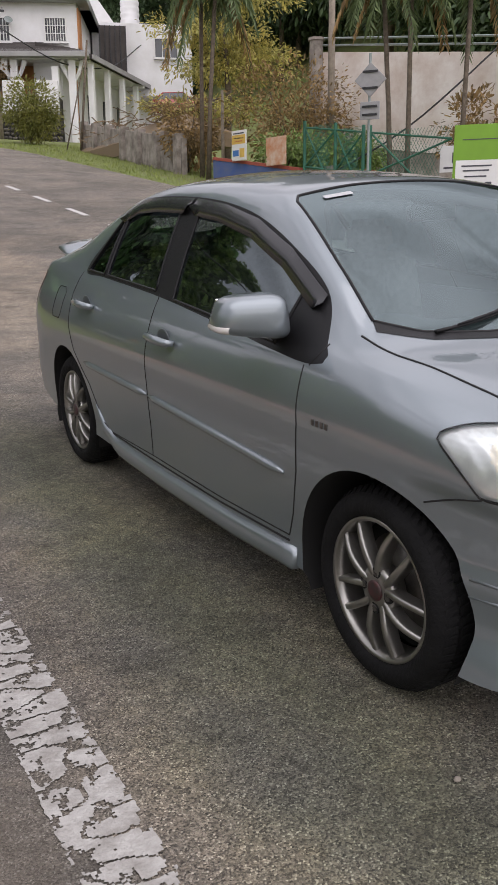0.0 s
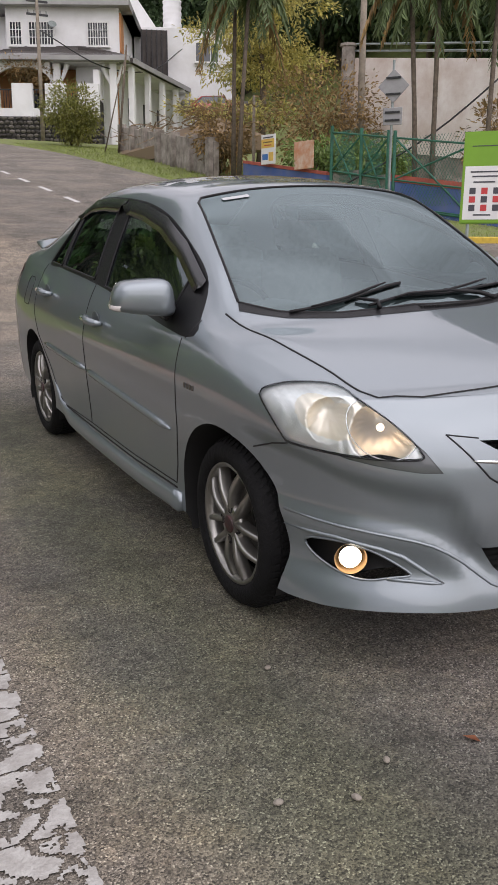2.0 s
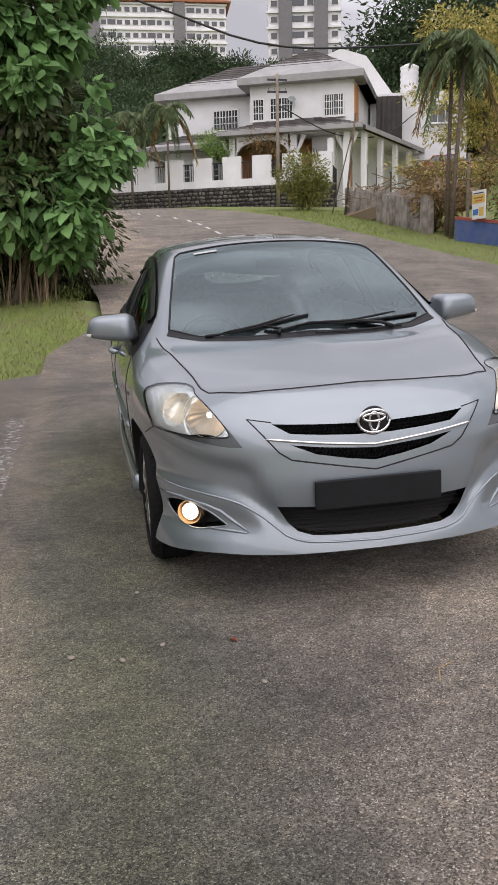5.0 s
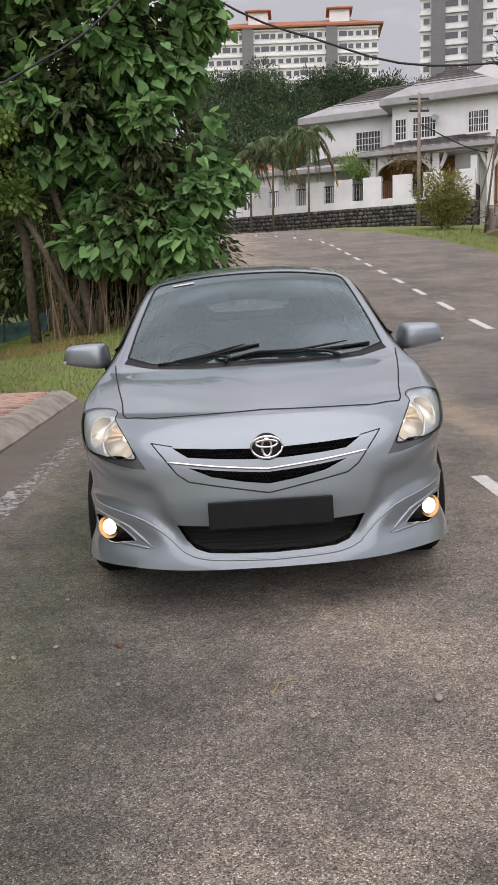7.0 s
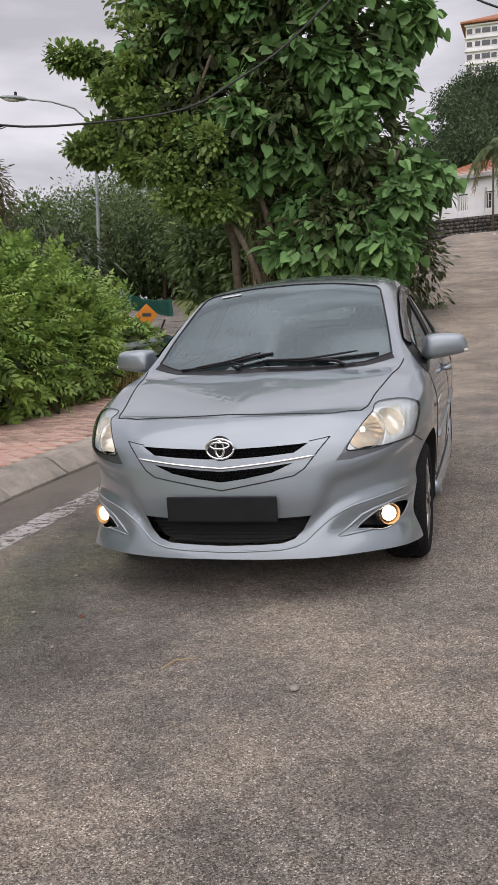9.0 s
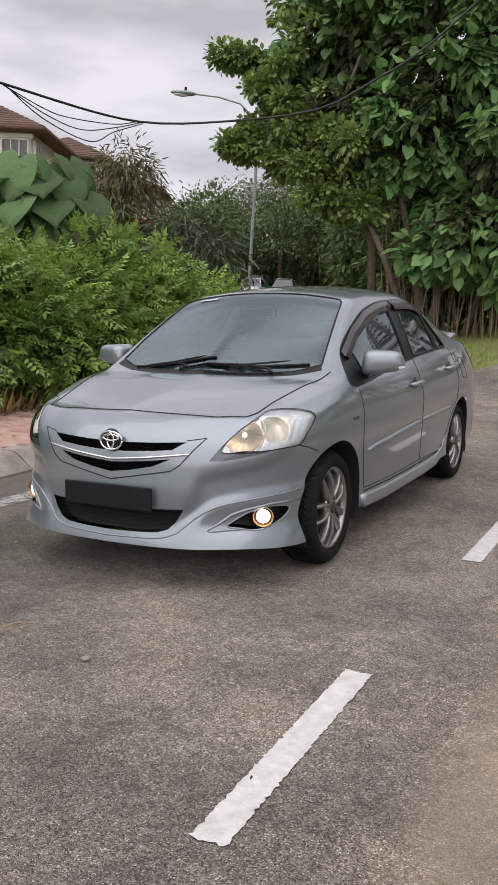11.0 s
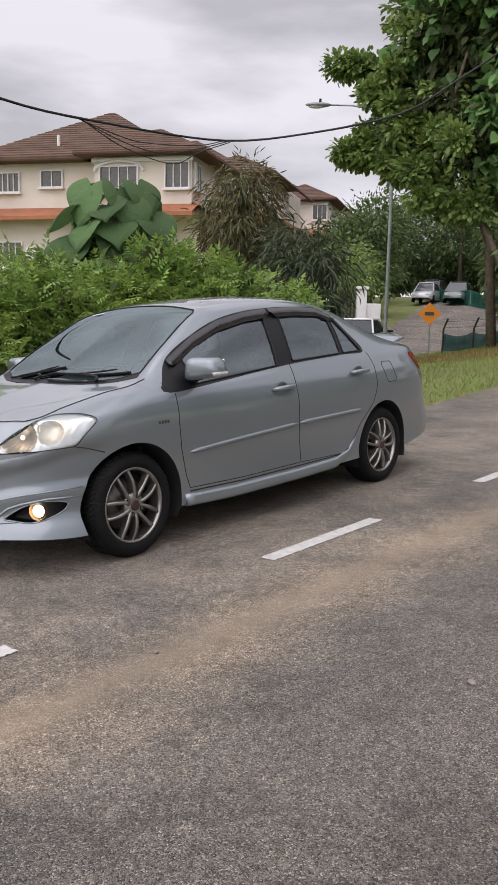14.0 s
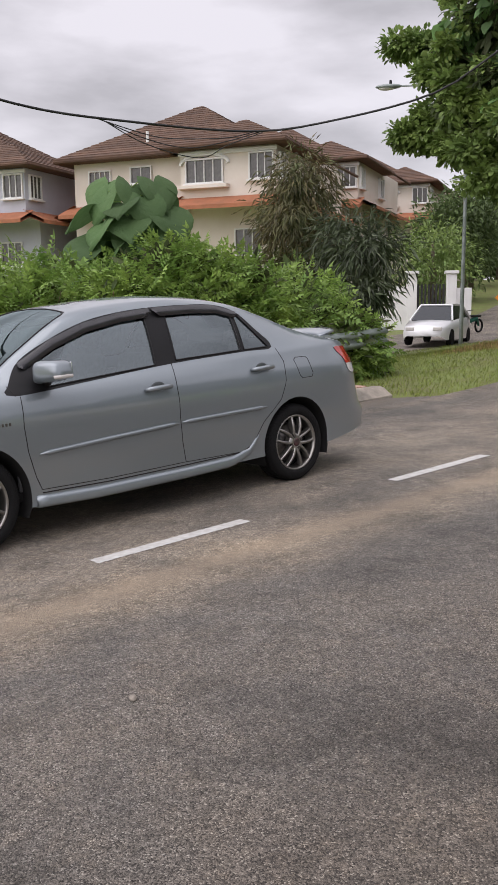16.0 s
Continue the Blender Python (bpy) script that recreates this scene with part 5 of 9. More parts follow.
    bmesh.ops.create_uvsphere(al, u_segments=16, v_segments=10, radius=1, matrix=pose(0.70 * s, -1.655, 0.655, 0, 0, 40 * s) @ Matrix.Diagonal((0.07, 0.022, 0.014, 1)))
    part("turn_signal", al, M_AMBER, lens, "amber turn signal", True)
    skin_part("lamp_tail", got["tl" if s > 0 else "tr"], NRM, M_TAILP, lens, "body-colour fillet beside the headlight, recess shade in its paint", offset=-0.004)
    # fog lamp
    fogb, _n = sub_mesh(got["fogl"] if s > 0 else got["fogr"], NRM, Vector((-0.01 * s, 0.07, 0)))
    pocket = part("fog_lamp", fogb, M_BLACK, bumper, "lit round fog lamp in a chrome-edged pocket", True)
    disc = bmesh.new()
    bmesh.ops.create_uvsphere(disc, u_segments=20, v_segments=10, radius=1, matrix=pose(0.6705 * s, -1.811, 0.342, 0, 0, 26 * s) @ Matrix.Diagonal((0.033, 0.010, 0.033, 1)))
    part("fog_bulb", disc, M_LIGHT, pocket, "glowing warm white lamp", True)
    rg = bmesh.new()
    bmesh.ops.create_cone(rg, cap_ends=False, segments=28, radius1=0.031, radius2=0.047, depth=0.035, matrix=pose(0.668 * s, -1.806, 0.342, 90, 0, 26 * s))
    # brown metal colour carries the lamp's amber light on a chrome bowl
    part("fog_reflector", rg, node_mat("fog_bowl_glow", (0.25, 0.16, 0.085), 0.38, metal=1.0) if "fog_bowl_glow" not in bpy.data.materials else bpy.data.materials["fog_bowl_glow"], pocket, "fog lamp bowl with amber glow in its colour", True)
    fp = FOG if s > 0 else fogR_poly
    seam("pocket_edge", fp, FRONT, pocket, 0.004, s, M_PAINT, True)
    part("tail_light", sub_mesh([f for f in side_of(got["tail"], s) if f.calc_center_median().z >= 0.835], NRM, offset=0.004)[0], M_RED, car, "red rear lamp", True)
    part("reverse_light", sub_mesh([f for f in side_of(got["tail"], s) if f.calc_center_median().z < 0.835], NRM, offset=0.004)[0], M_CLEARL, car, "pale rear lamp lens", True)

# seams that cross the front
seam("bonnet_gap", [(x, y) for x, y in BONNET[0:19]], PLAN, body, 0.0035)
seam("grille_edge", GRILLE_RIM, FRONT, bumper, 0.0028)
seam("grille_edge", [(-0.455, 0.705), (-0.37, 0.692)], FRONT, bumper, 0.0022)
seam("grille_edge", [(0.455, 0.705), (0.37, 0.692)], FRONT, bumper, 0.0022)
bar = drape(line_dense([(-0.40, 0.636), (-0.2, 0.612), (-0.08, 0.6), (0, 0.594), (0.08, 0.6), (0.2, 0.612), (0.40, 0.636)]), FRONT, 1, 0.006)
part("chrome_bar", tube(bar, [0.002] + [0.0055] * (len(bar) - 2) + [0.003], 8), M_CHROME, bumper, "chrome bar across the grille", True)
lip = line_dense([(x, LIP_LINE(abs(x))) for x in (-0.77 + 1.54 * k / 40 for k in range(41))], 0.02)
lp = drape(lip, FRONT, 1, 0.0)
part("lip_edge", tube(lp, 0.0045, 8), M_PAINT, bumper, "raised edge of the add-on lip", True)
for s in (1, -1):
    wing = drape(line_dense([(0.768 * s, 0.395), (0.70 * s, 0.398), (0.617 * s, 0.380), (0.569 * s, 0.362), (0.52 * s, 0.322), (0.475 * s, 0.288)], 0.03), FRONT, 1, 0.0)
    part("pocket_brow", tube(wing, [0.002] + [0.007] * (len(wing) - 2) + [0.002], 8), M_PAINT, bumper, "", True)
    fin = drape(line_dense([(0.605 * s, 0.294), (0.55 * s, 0.292), (0.48 * s, 0.286)], 0.02), FRONT, 1, 0.0)
    part("pocket_fin", tube(fin, [0.006] * (len(fin) - 1) + [0.002], 8), M_PAINT, bumper, "", True)
for k in range(6):
    z = 0.262 + 0.018 * k
    w = 0.25 + 0.02 * k
    part("intake_slat", tube([(-w, -1.985, z), (-w / 2, -2.0, z), (0, -2.004, z), (w / 2, -2.0, z), (w, -1.985, z)], 0.004, 6), M_MESHG, LWG, "", True)
hex_b = bmesh.new()
for iz in range(12):
    for ix in range(-26, 27):
        x, z = (ix + 0.5 * (iz % 2)) * 0.0145, 0.535 + iz * 0.0125
        if in_poly(SLOT_UP, x, z) or in_poly(SLOT_LOW, x, z):
            q = drape([(x, z)], FRONT, 1, -0.016)
            if q:
                bmesh.ops.create_cone(hex_b, cap_ends=False, segments=6, radius1=0.0078, radius2=0.0068, depth=0.012, matrix=Matrix.Translation(q[0]) @ pose(0, 0, 0, 90, 0, 0))
tagged(part("honeycomb", hex_b, M_BLACK, UPG, "black honeycomb cells"), kind="stuff")

# oval emblem: a plain chrome ring with two inner ovals
em = bmesh.new()
ec = Vector((0, -2.048, 0.678))
for rx, rz, cz in ((0.060, 0.042, 0.0), (0.042, 0.014, 0.014), (0.018, 0.034, 0.0)):
    add_tube(em, [ec + Vector((rx * math.cos(a), 0.006 * abs(math.cos(a)) ** 2 * rx / 0.06, cz + rz * math.sin(a))) for a in (2 * math.pi * i / 36 for i in range(37))], 0.0052, 8)
part("emblem", em, M_CHROME, bumper, "chrome oval badge", True)
part("emblem_back", add_tube(bmesh.new(), [ec + Vector((0, 0.012, 0)), ec + Vector((0, 0.004, 0))], [0.055, 0.05], 24), M_BLACK, bumper)
pl_b = box(-0.242, 0.242, -2.088, -2.074, 0.372, 0.480, 0.004)
part("number_plate", pl_b, M_PLATE, bumper, "plain dark covered number plate")
# cowl, wipers
skin_part("cowl_panel", got["cowl"], NRM, M_BLACK, car, "black slotted cowl below the windscreen", offset=0.002)
seam("windscreen_seal", WSCREEN, PLAN, car, 0.0055, 1, M_BLACK, True)
slots = bmesh.new()
for k in range(34):
    x = 0.02 + 0.013 * k
    q = drape([(x, -1.205 + 0.085 * (x / 0.5) ** 2)], PLAN, 1, 0.0)
    if q:
        add_box(slots, q[0].x - 0.003, q[0].x + 0.003, q[0].y - 0.012, q[0].y + 0.012, q[0].z + 0.002, q[0].z + 0.007)
tagged(part("cowl_vent", slots, M_DARKIN, car, "row of dark cowl vents"), kind="stuff")
for blade_pts, arm_pts in (([(-0.475, -1.125), (-0.25, -1.11), (0.02, -1.075)], [(-0.15, -1.19), (-0.13, -1.15), (-0.2, -1.118)]), ([(-0.17, -1.155), (0.2, -1.12), (0.565, -1.045)], [(0.40, -1.165), (0.36, -1.12), (0.2, -1.11)])):
    arm = drape(line_dense(arm_pts, 0.05), PLAN, 1, 0.014)
    wiper = part("wiper", tube(arm, [0.009] * (len(arm) - 2) + [0.007, 0.005], 6), M_BLACK, car, "black windscreen wiper", True)
    bld = drape(line_dense(blade_pts, 0.05), PLAN, 1, 0.008)
    part("wiper_blade", tube(bld, 0.0065, 6), M_BLACK, wiper, "", True)
    spine = drape(line_dense([(a * 0.7 + arm_pts[2][0] * 0.3, b) for a, b in blade_pts], 0.06), PLAN, 1, 0.017)
    part("wiper_spine", tube(spine, [0.003] + [0.0055] * (len(spine) - 2) + [0.003], 6), M_BLACK, wiper, "", True)
# sticker, badge bars on the wings
sk_pts = drape([(-0.42, -0.49), (-0.30, -0.485), (-0.30, -0.465), (-0.42, -0.47)], PLAN, 1, 0.004)
sb = bmesh.new()
sb.faces.new([sb.verts.new(p) for p in sk_pts])
bmesh.ops.recalc_face_normals(sb, faces=sb.faces)
part("sticker", bmesh.ops.solidify(sb, geom=sb.faces[:], thickness=0.001) and sb, node_mat("sticker", (0.42, 0.44, 0.45), 0.6), wscreen, "pale rectangular sticker")
for s in (1, -1):
    bb = bmesh.new()
    for k in range(4):
        q = drape([(-1.10 + 0.022 * k, 0.722)], SIDE, s, 0.001)[0]
        add_box(bb, q.x - 0.003, q.x + 0.003, q.y - 0.006, q.y + 0.006, q.z - 0.009, q.z + 0.009, 0.002)
    part("wing_badge", bb, M_STEEL, body, "small chrome badge bars")
# spoiler, aerial base
sp = bmesh.new()
rows = []
for k in range(25):
    x = -0.60 + 1.2 * k / 24
    e = abs(x) / 0.60
    y, z = 1.965 - 0.10 * e ** 3, 1.078 - 0.02 * e ** 4
    th = 0.014 * (1 - 0.6 * e ** 6)
    rows.append([sp.verts.new((x, y + dy * (1 - 0.25 * e ** 4), z + dz)) for dy, dz in ((-0.10, -0.01), (-0.06, th), (0.06, th + 0.022), (0.13, th + 0.03), (0.135, 0.02), (0.05, 0.0))])
for a, b in zip(rows, rows[1:]):
    for j in range(6):
        sp.faces.new((a[j], b[j], b[(j + 1) % 6], a[(j + 1) % 6]))
sp.faces.new(rows[0]), sp.faces.new(rows[-1][::-1])
bmesh.ops.recalc_face_normals(sp, faces=sp.faces)
part("spoiler", sp, M_PAINT, boot_lid, "body-colour boot spoiler", True)

# inside: floor, dashboard, wheel, seats
ins = box(-0.70, 0.70, -1.05, 1.55, 0.24, 0.30, 0.01)
part("cabin_floor", ins, M_DARKIN, car)
for s in (1, -1):
    part("door_lining", box(0.70 * s - 0.012, 0.70 * s + 0.012, -0.95, 1.2, 0.3, 0.90, 0.01), M_DASH, car)
part("firewall", box(-0.68, 0.68, -1.12, -1.09, 0.25, 0.86), M_DARKIN, car)
part("underbody", box(-0.60, 0.60, -1.70, 1.75, 0.225, 0.25), M_DARKIN, car)
db = bmesh.new()
rows = []
for k in range(17):
    x = -0.68 + 1.36 * k / 16
    hump = 0.05 * math.exp(-((x + 0.34) / 0.16) ** 2)
    rows.append([db.verts.new((x, y, z)) for y, z in ((-1.08, 0.885), (-0.95, 0.90), (-0.72, 0.905 + hump), (-0.58, 0.86 + hump), (-0.53, 0.72), (-0.60, 0.45))])
for a, b in zip(rows, rows[1:]):
    for j in range(5):
        db.faces.new((a[j], b[j], b[j + 1], a[j + 1]))
part("dashboard", db, M_DASH, car, "dark grey plastic dashboard", True)
stw = bmesh.new()
add_tube(stw, [Vector((-0.34 + 0.18 * math.cos(a), -0.43 + 0.07 * math.sin(a), 0.83 + 0.165 * math.sin(a))) for a in (2 * math.pi * i / 32 for i in range(33))], 0.014, 8)
add_tube(stw, [(-0.50, -0.43, 0.83), (-0.34, -0.40, 0.82), (-0.18, -0.43, 0.83)], 0.02, 8)
part("steering_wheel", stw, M_BLACK, car, "", True)


def seat_bm(x, y, w):
    b = bmesh.new()
    add_box(b, x - w / 2, x + w / 2, y - 0.26, y + 0.26, 0.36, 0.52, 0.05)
    r = bmesh.ops.create_cube(b, size=1, matrix=pose(x, y + 0.30, 0.78, -14) @ Matrix.Diagonal((w * 0.92, 0.13, 0.60, 1)))
    bmesh.ops.bevel(b, geom=list({e for v in r["verts"] for e in v.link_edges}), offset=0.05, segments=3, affect="EDGES")
    return b


def head_bm(x, y, z=1.14):
    b = bmesh.new()
    r = bmesh.ops.create_cube(b, size=1, matrix=pose(x, y + 0.40, z, -10) @ Matrix.Diagonal((0.25, 0.10, 0.16, 1)))
    bmesh.ops.bevel(b, geom=list({e for v in r["verts"] for e in v.link_edges}), offset=0.04, segments=3, affect="EDGES")
    return b


for x in (-0.35, 0.35):
    fs = part("front_seat", seat_bm(x, -0.12, 0.50), M_CLOTH, car, "", True)
    part("head_restraint", head_bm(x, -0.12), M_CLOTH, fs, "", True)
rsq = part("rear_seat", seat_bm(0, 0.72, 1.22), M_CLOTH, car, "", True)
for x in (-0.36, 0.36):
    part("head_restraint", head_bm(x, 0.72, 1.09), M_CLOTH, rsq, "", True)
rm = box(-0.11, 0.11, -0.56, -0.53, 1.235, 1.295, 0.012)
part("rear_view_mirror", rm, M_BLACK, car)
part("parcel_shelf", box(-0.60, 0.60, 1.15, 1.62, 0.93, 0.96, 0.01), M_DASH, car)

# wheels
rim_b = bmesh.new()
prof = [(0.205, -0.09), (0.205, -0.02), (0.212, 0.0), (0.206, 0.012), (0.196, 0.008), (0.190, -0.02), (0.185, -0.08)]
N = 56
rows = [[rim_b.verts.new((o, r * math.cos(2 * math.pi * i / N), r * math.sin(2 * math.pi * i / N))) for r, o in prof] for i in range(N)]
for i in range(N):
    a, b = rows[i], rows[(i + 1) % N]
    for j in range(len(prof) - 1):
        rim_b.faces.new((a[j], a[j + 1], b[j + 1], b[j]))
spoke_b = bmesh.new()
for k in range(5):
    for d in (-1, 1):
        a0 = 2 * math.pi * k / 5 + math.pi / 2
        a1, a2 = a0 + d * 0.30, a0 + d * 0.245
        pts = []
        for q in range(7):
            t = q / 6
            r, a = 0.045 + 0.152 * t, (a0 + d * 0.42) * (1 - t) + a2 * t if q < 2 else a0 + d * (0.40 - 0.19 * t)
            pts.append(Vector((0.006 - 0.012 * t + 0.014 * math.sin(math.pi * t), r * math.cos(a), r * math.sin(a))))
        n0 = len(spoke_b.verts)
        rw_ = []
        for q, p in enumerate(pts):
            dr_ = (pts[min(q + 1, 6)] - pts[max(q - 1, 0)]).normalized()
            sd = Vector((1, 0, 0)).cross(dr_).normalized()
            w = 0.0112 - 0.0022 * (q / 6)
            rw_.append([spoke_b.verts.new(p + sd * w * u + Vector((o, 0, 0))) for u, o in ((-1, -0.035), (-1, 0.0), (-0.65, 0.008), (0.65, 0.008), (1, 0.0), (1, -0.035))])
        for a, b in zip(rw_, rw_[1:]):
            for j in range(5):
                spoke_b.faces.new((a[j], b[j], b[j + 1], a[j + 1]))
bmesh.ops.recalc_face_normals(spoke_b, faces=spoke_b.faces)
hub_b = add_tube(bmesh.new(), [(-0.04, 0, 0), (0.0, 0, 0), (0.010, 0, 0), (0.014, 0, 0)], [0.070, 0.070, 0.063, 0.036], 32)
cap_b = add_tube(bmesh.new(), [(0.010, 0, 0), (0.018, 0, 0), (0.020, 0, 0)], [0.031, 0.030, 0.022], 24)
nut_b = add_tube(bmesh.new(), [(0.0, 0, 0), (0.016, 0, 0)], [0.012, 0.010], 6)
cup_b = add_tube(bmesh.new(), [(0.006, 0, 0), (0.0135, 0, 0)], [0.017, 0.017], 16)
brk_b = add_tube(bmesh.new(), [(-0.09, 0, 0), (-0.075, 0, 0)], [0.145, 0.145], 32)
back_b = add_tube(bmesh.new(), [(-0.11, 0, 0), (-0.10, 0, 0)], [0.19, 0.19], 32)
ty_b = bmesh.new()
tprof = [(0.205, 0.004), (0.214, 0.016), (0.235, 0.024), (0.258, 0.020), (0.272, 0.008), (0.281, -0.01), (0.285, -0.03), (0.286, -0.085), (0.285, -0.14), (0.281, -0.16), (0.27, -0.18), (0.24, -0.19), (0.205, -0.17)]
NT = 84
rows = [[ty_b.verts.new((o, r * math.cos(2 * math.pi * i / NT), r * math.sin(2 * math.pi * i / NT))) for r, o in tprof] for i in range(NT)]
for i in range(NT):
    a, b = rows[i], rows[(i + 1) % NT]
    for j in range(len(tprof) - 1):
        ty_b.faces.new((a[j], a[j + 1], b[j + 1], b[j]))
M_CAPRED = node_mat("dark_red_cap", (0.07, 0.02, 0.02), 0.4, colour2=(0.02, 0.02, 0.02), scale=30)
tread_b = bmesh.new()
for i in range(64):
    ang = 2 * math.pi * i / 64
    for o0, o1, tw in ((0.004, -0.022, 0.05), (-0.03, -0.075, 0.03), (-0.085, -0.13, -0.03), (-0.14, -0.165, -0.05)):
        r0 = 0.272 if o0 > 0 else 0.284
        vs = []
        for o, da in ((o0, -0.033), (o0, 0.03), (o1, 0.03 + tw), (o1, -0.033 + tw)):
            rr = 0.2915 if -0.15 < o < -0.02 else 0.286 if o < 0.0 and o > -0.165 else 0.276
            vs.append(tread_b.verts.new((o, rr * math.cos(ang + da), rr * math.sin(ang + da))))
        tread_b.faces.new(vs)
ex = bmesh.ops.extrude_face_region(tread_b, geom=tread_b.faces[:])
for v in [g for g in ex["geom"] if isinstance(g, bmesh.types.BMVert)]:
    k_ = 0.968
    v.co.y, v.co.z = v.co.y * k_, v.co.z * k_
bmesh.ops.recalc_face_normals(tread_b, faces=tread_b.faces)
WM = {n: mesh_of(n, b, m, sm_) for n, b, m, sm_ in (("rim", rim_b, M_ALLOY, True), ("spokes", spoke_b, M_ALLOY, True), ("hub", hub_b, M_ALLOY, True), ("centre_cap", cap_b, M_CAPRED, True), ("wheel_nut", nut_b, M_STEEL, False), ("nut_well", cup_b, M_DARKIN, False), ("brake_disc", brk_b, M_STEEL, True), ("backing", back_b, M_DARKIN, False), ("tyre", ty_b, M_RUBBER, True), ("tread", tread_b, M_RUBBER, False))}
for i, (wx, wy) in enumerate(WHEELS):
    s = 1 if wx > 0 else -1
    turn = pose(0.785 * s, wy, 0.287, 0, 0, 0 if s > 0 else 180) @ pose(0, 0, 0, 20 + 23 * i)
    tyre = new("wheel", WM["tyre"])
    tyre.parent, tyre.matrix_basis = car, turn
    tagged(tyre, "black tyre on a silver five-twin-spoke alloy wheel")
    for n in ("rim", "spokes", "hub", "centre_cap", "brake_disc", "backing", "tread"):
        o = new(n, WM[n])
        o.parent = tyre
        if n == "tread":
            tagged(o, "tread blocks", kind="stuff")
    for k in range(4):
        a = math.pi / 2 * k + math.pi / 4
        for n in ("nut_well", "wheel_nut"):
            o = new(n, WM[n])
            o.parent, o.matrix_basis = tyre, Matrix.Translation((0.0, 0.054 * math.cos(a), 0.054 * math.sin(a)))
    wl_b = bmesh.new()
    lipr = []
    for q in range(41):
        a = math.pi * (-0.12 + 1.24 * q / 40)
        y, z = wy + 0.345 * math.cos(a), 0.285 + 0.345 * math.sin(a)
        p = drape([(wy + 0.3475 * math.cos(a), 0.285 + 0.3475 * math.sin(a))], SIDE, s)
        x = p[0].x if p else 0.80 * s
        lipr.append([wl_b.verts.new((x, y, z)), wl_b.verts.new((x - 0.03 * s, y, z)), wl_b.verts.new((0.52 * s, y, z))])
    for a, b in zip(lipr, lipr[1:]):
        for j in range(2):
            wl_b.faces.new((a[j], a[j + 1], b[j + 1], b[j]))
    part("wheel_arch", wl_b, M_DARKIN, car, "", True)
    part("arch_back", box(min(0.50 * s, 0.52 * s), max(0.50 * s, 0.52 * s), wy - 0.36, wy + 0.36, 0.2, 0.66), M_DARKIN, car)
skin.free()

# ---------------------------------------------------------------- plants beside the car
def at_ground(x, y, dz=0.0):
    return pose(x, y, land(x, y) + dz)


hedge = thing("hedge", I4, "dense light-green overgrown hedge behind the footpath", "hedge")
HB = [(-5.6, -2.2, 0.83, 1.25, 1.7, 0.92), (-5.6, -0.3, 0.83, 1.2, 1.6, 0.92), (-5.5, 1.4, 0.87, 1.2, 1.5, 0.92), (-5.4, 2.9, 0.97, 1.25, 1.4, 0.95), (-5.4, 4.3, 0.97, 1.3, 1.4, 0.97), (-5.5, 5.6, 0.97, 1.25, 1.3, 0.92), (-5.7, 6.6, 0.87, 1.1, 1.1, 0.83), (-5.4, 4.9, 1.5, 0.9, 1.0, 0.73), (-7.2, 1.0, 1.07, 1.2, 3.5, 0.97), (-7.2, 5.5, 1.17, 1.2, 3.0, 1.06), (-4.75, 3.4, 0.73, 0.6, 1.2, 0.68), (-4.75, 5.4, 0.73, 0.6, 1.0, 0.68), (-5.7, 7.7, 0.85, 1.1, 1.1, 0.88), (-6.6, 8.6, 0.99, 1.2, 1.0, 0.97), (-5.3, 5.9, 1.35, 0.8, 0.9, 0.62), (-5.2, 8.5, 0.54, 0.6, 0.7, 0.53)]
leaf_part("outer_leaves", T_FROND, HB, 105, (17, 0.30), (0.17, 0.33), M_HEDGE, hedge, 0.25, 0.15, "light green feathery leaves")
# inner leaves close the gaps, their darker green standing for shade
leaf_part("inner_leaves", T_OVAL, [(a, b, c, d * 0.82, e * 0.85, f * 0.85) for a, b, c, d, e, f in HB], 60, (16, 0.35), (0.18, 0.34), M_SHADE_LEAF, hedge, 0.2, 0.8, "inner leaves with shade put into their green")
stems = bmesh.new()
for k in range(70):
    x, y = random.uniform(-6.4, -4.7), random.uniform(-2.5, 7.0)
    add_tube(stems, [(x, y, land(x, y) - 0.1), (x + random.uniform(-0.2, 0.2), y + random.uniform(-0.2, 0.2), 0.8), (x + random.uniform(-0.4, 0.4), y + random.uniform(-0.4, 0.4), 1.6)], [0.018, 0.012, 0.005], 5)
tagged(part("stem_tangle", stems, M_STICK, hedge, "thin woody stems"), kind="stuff")

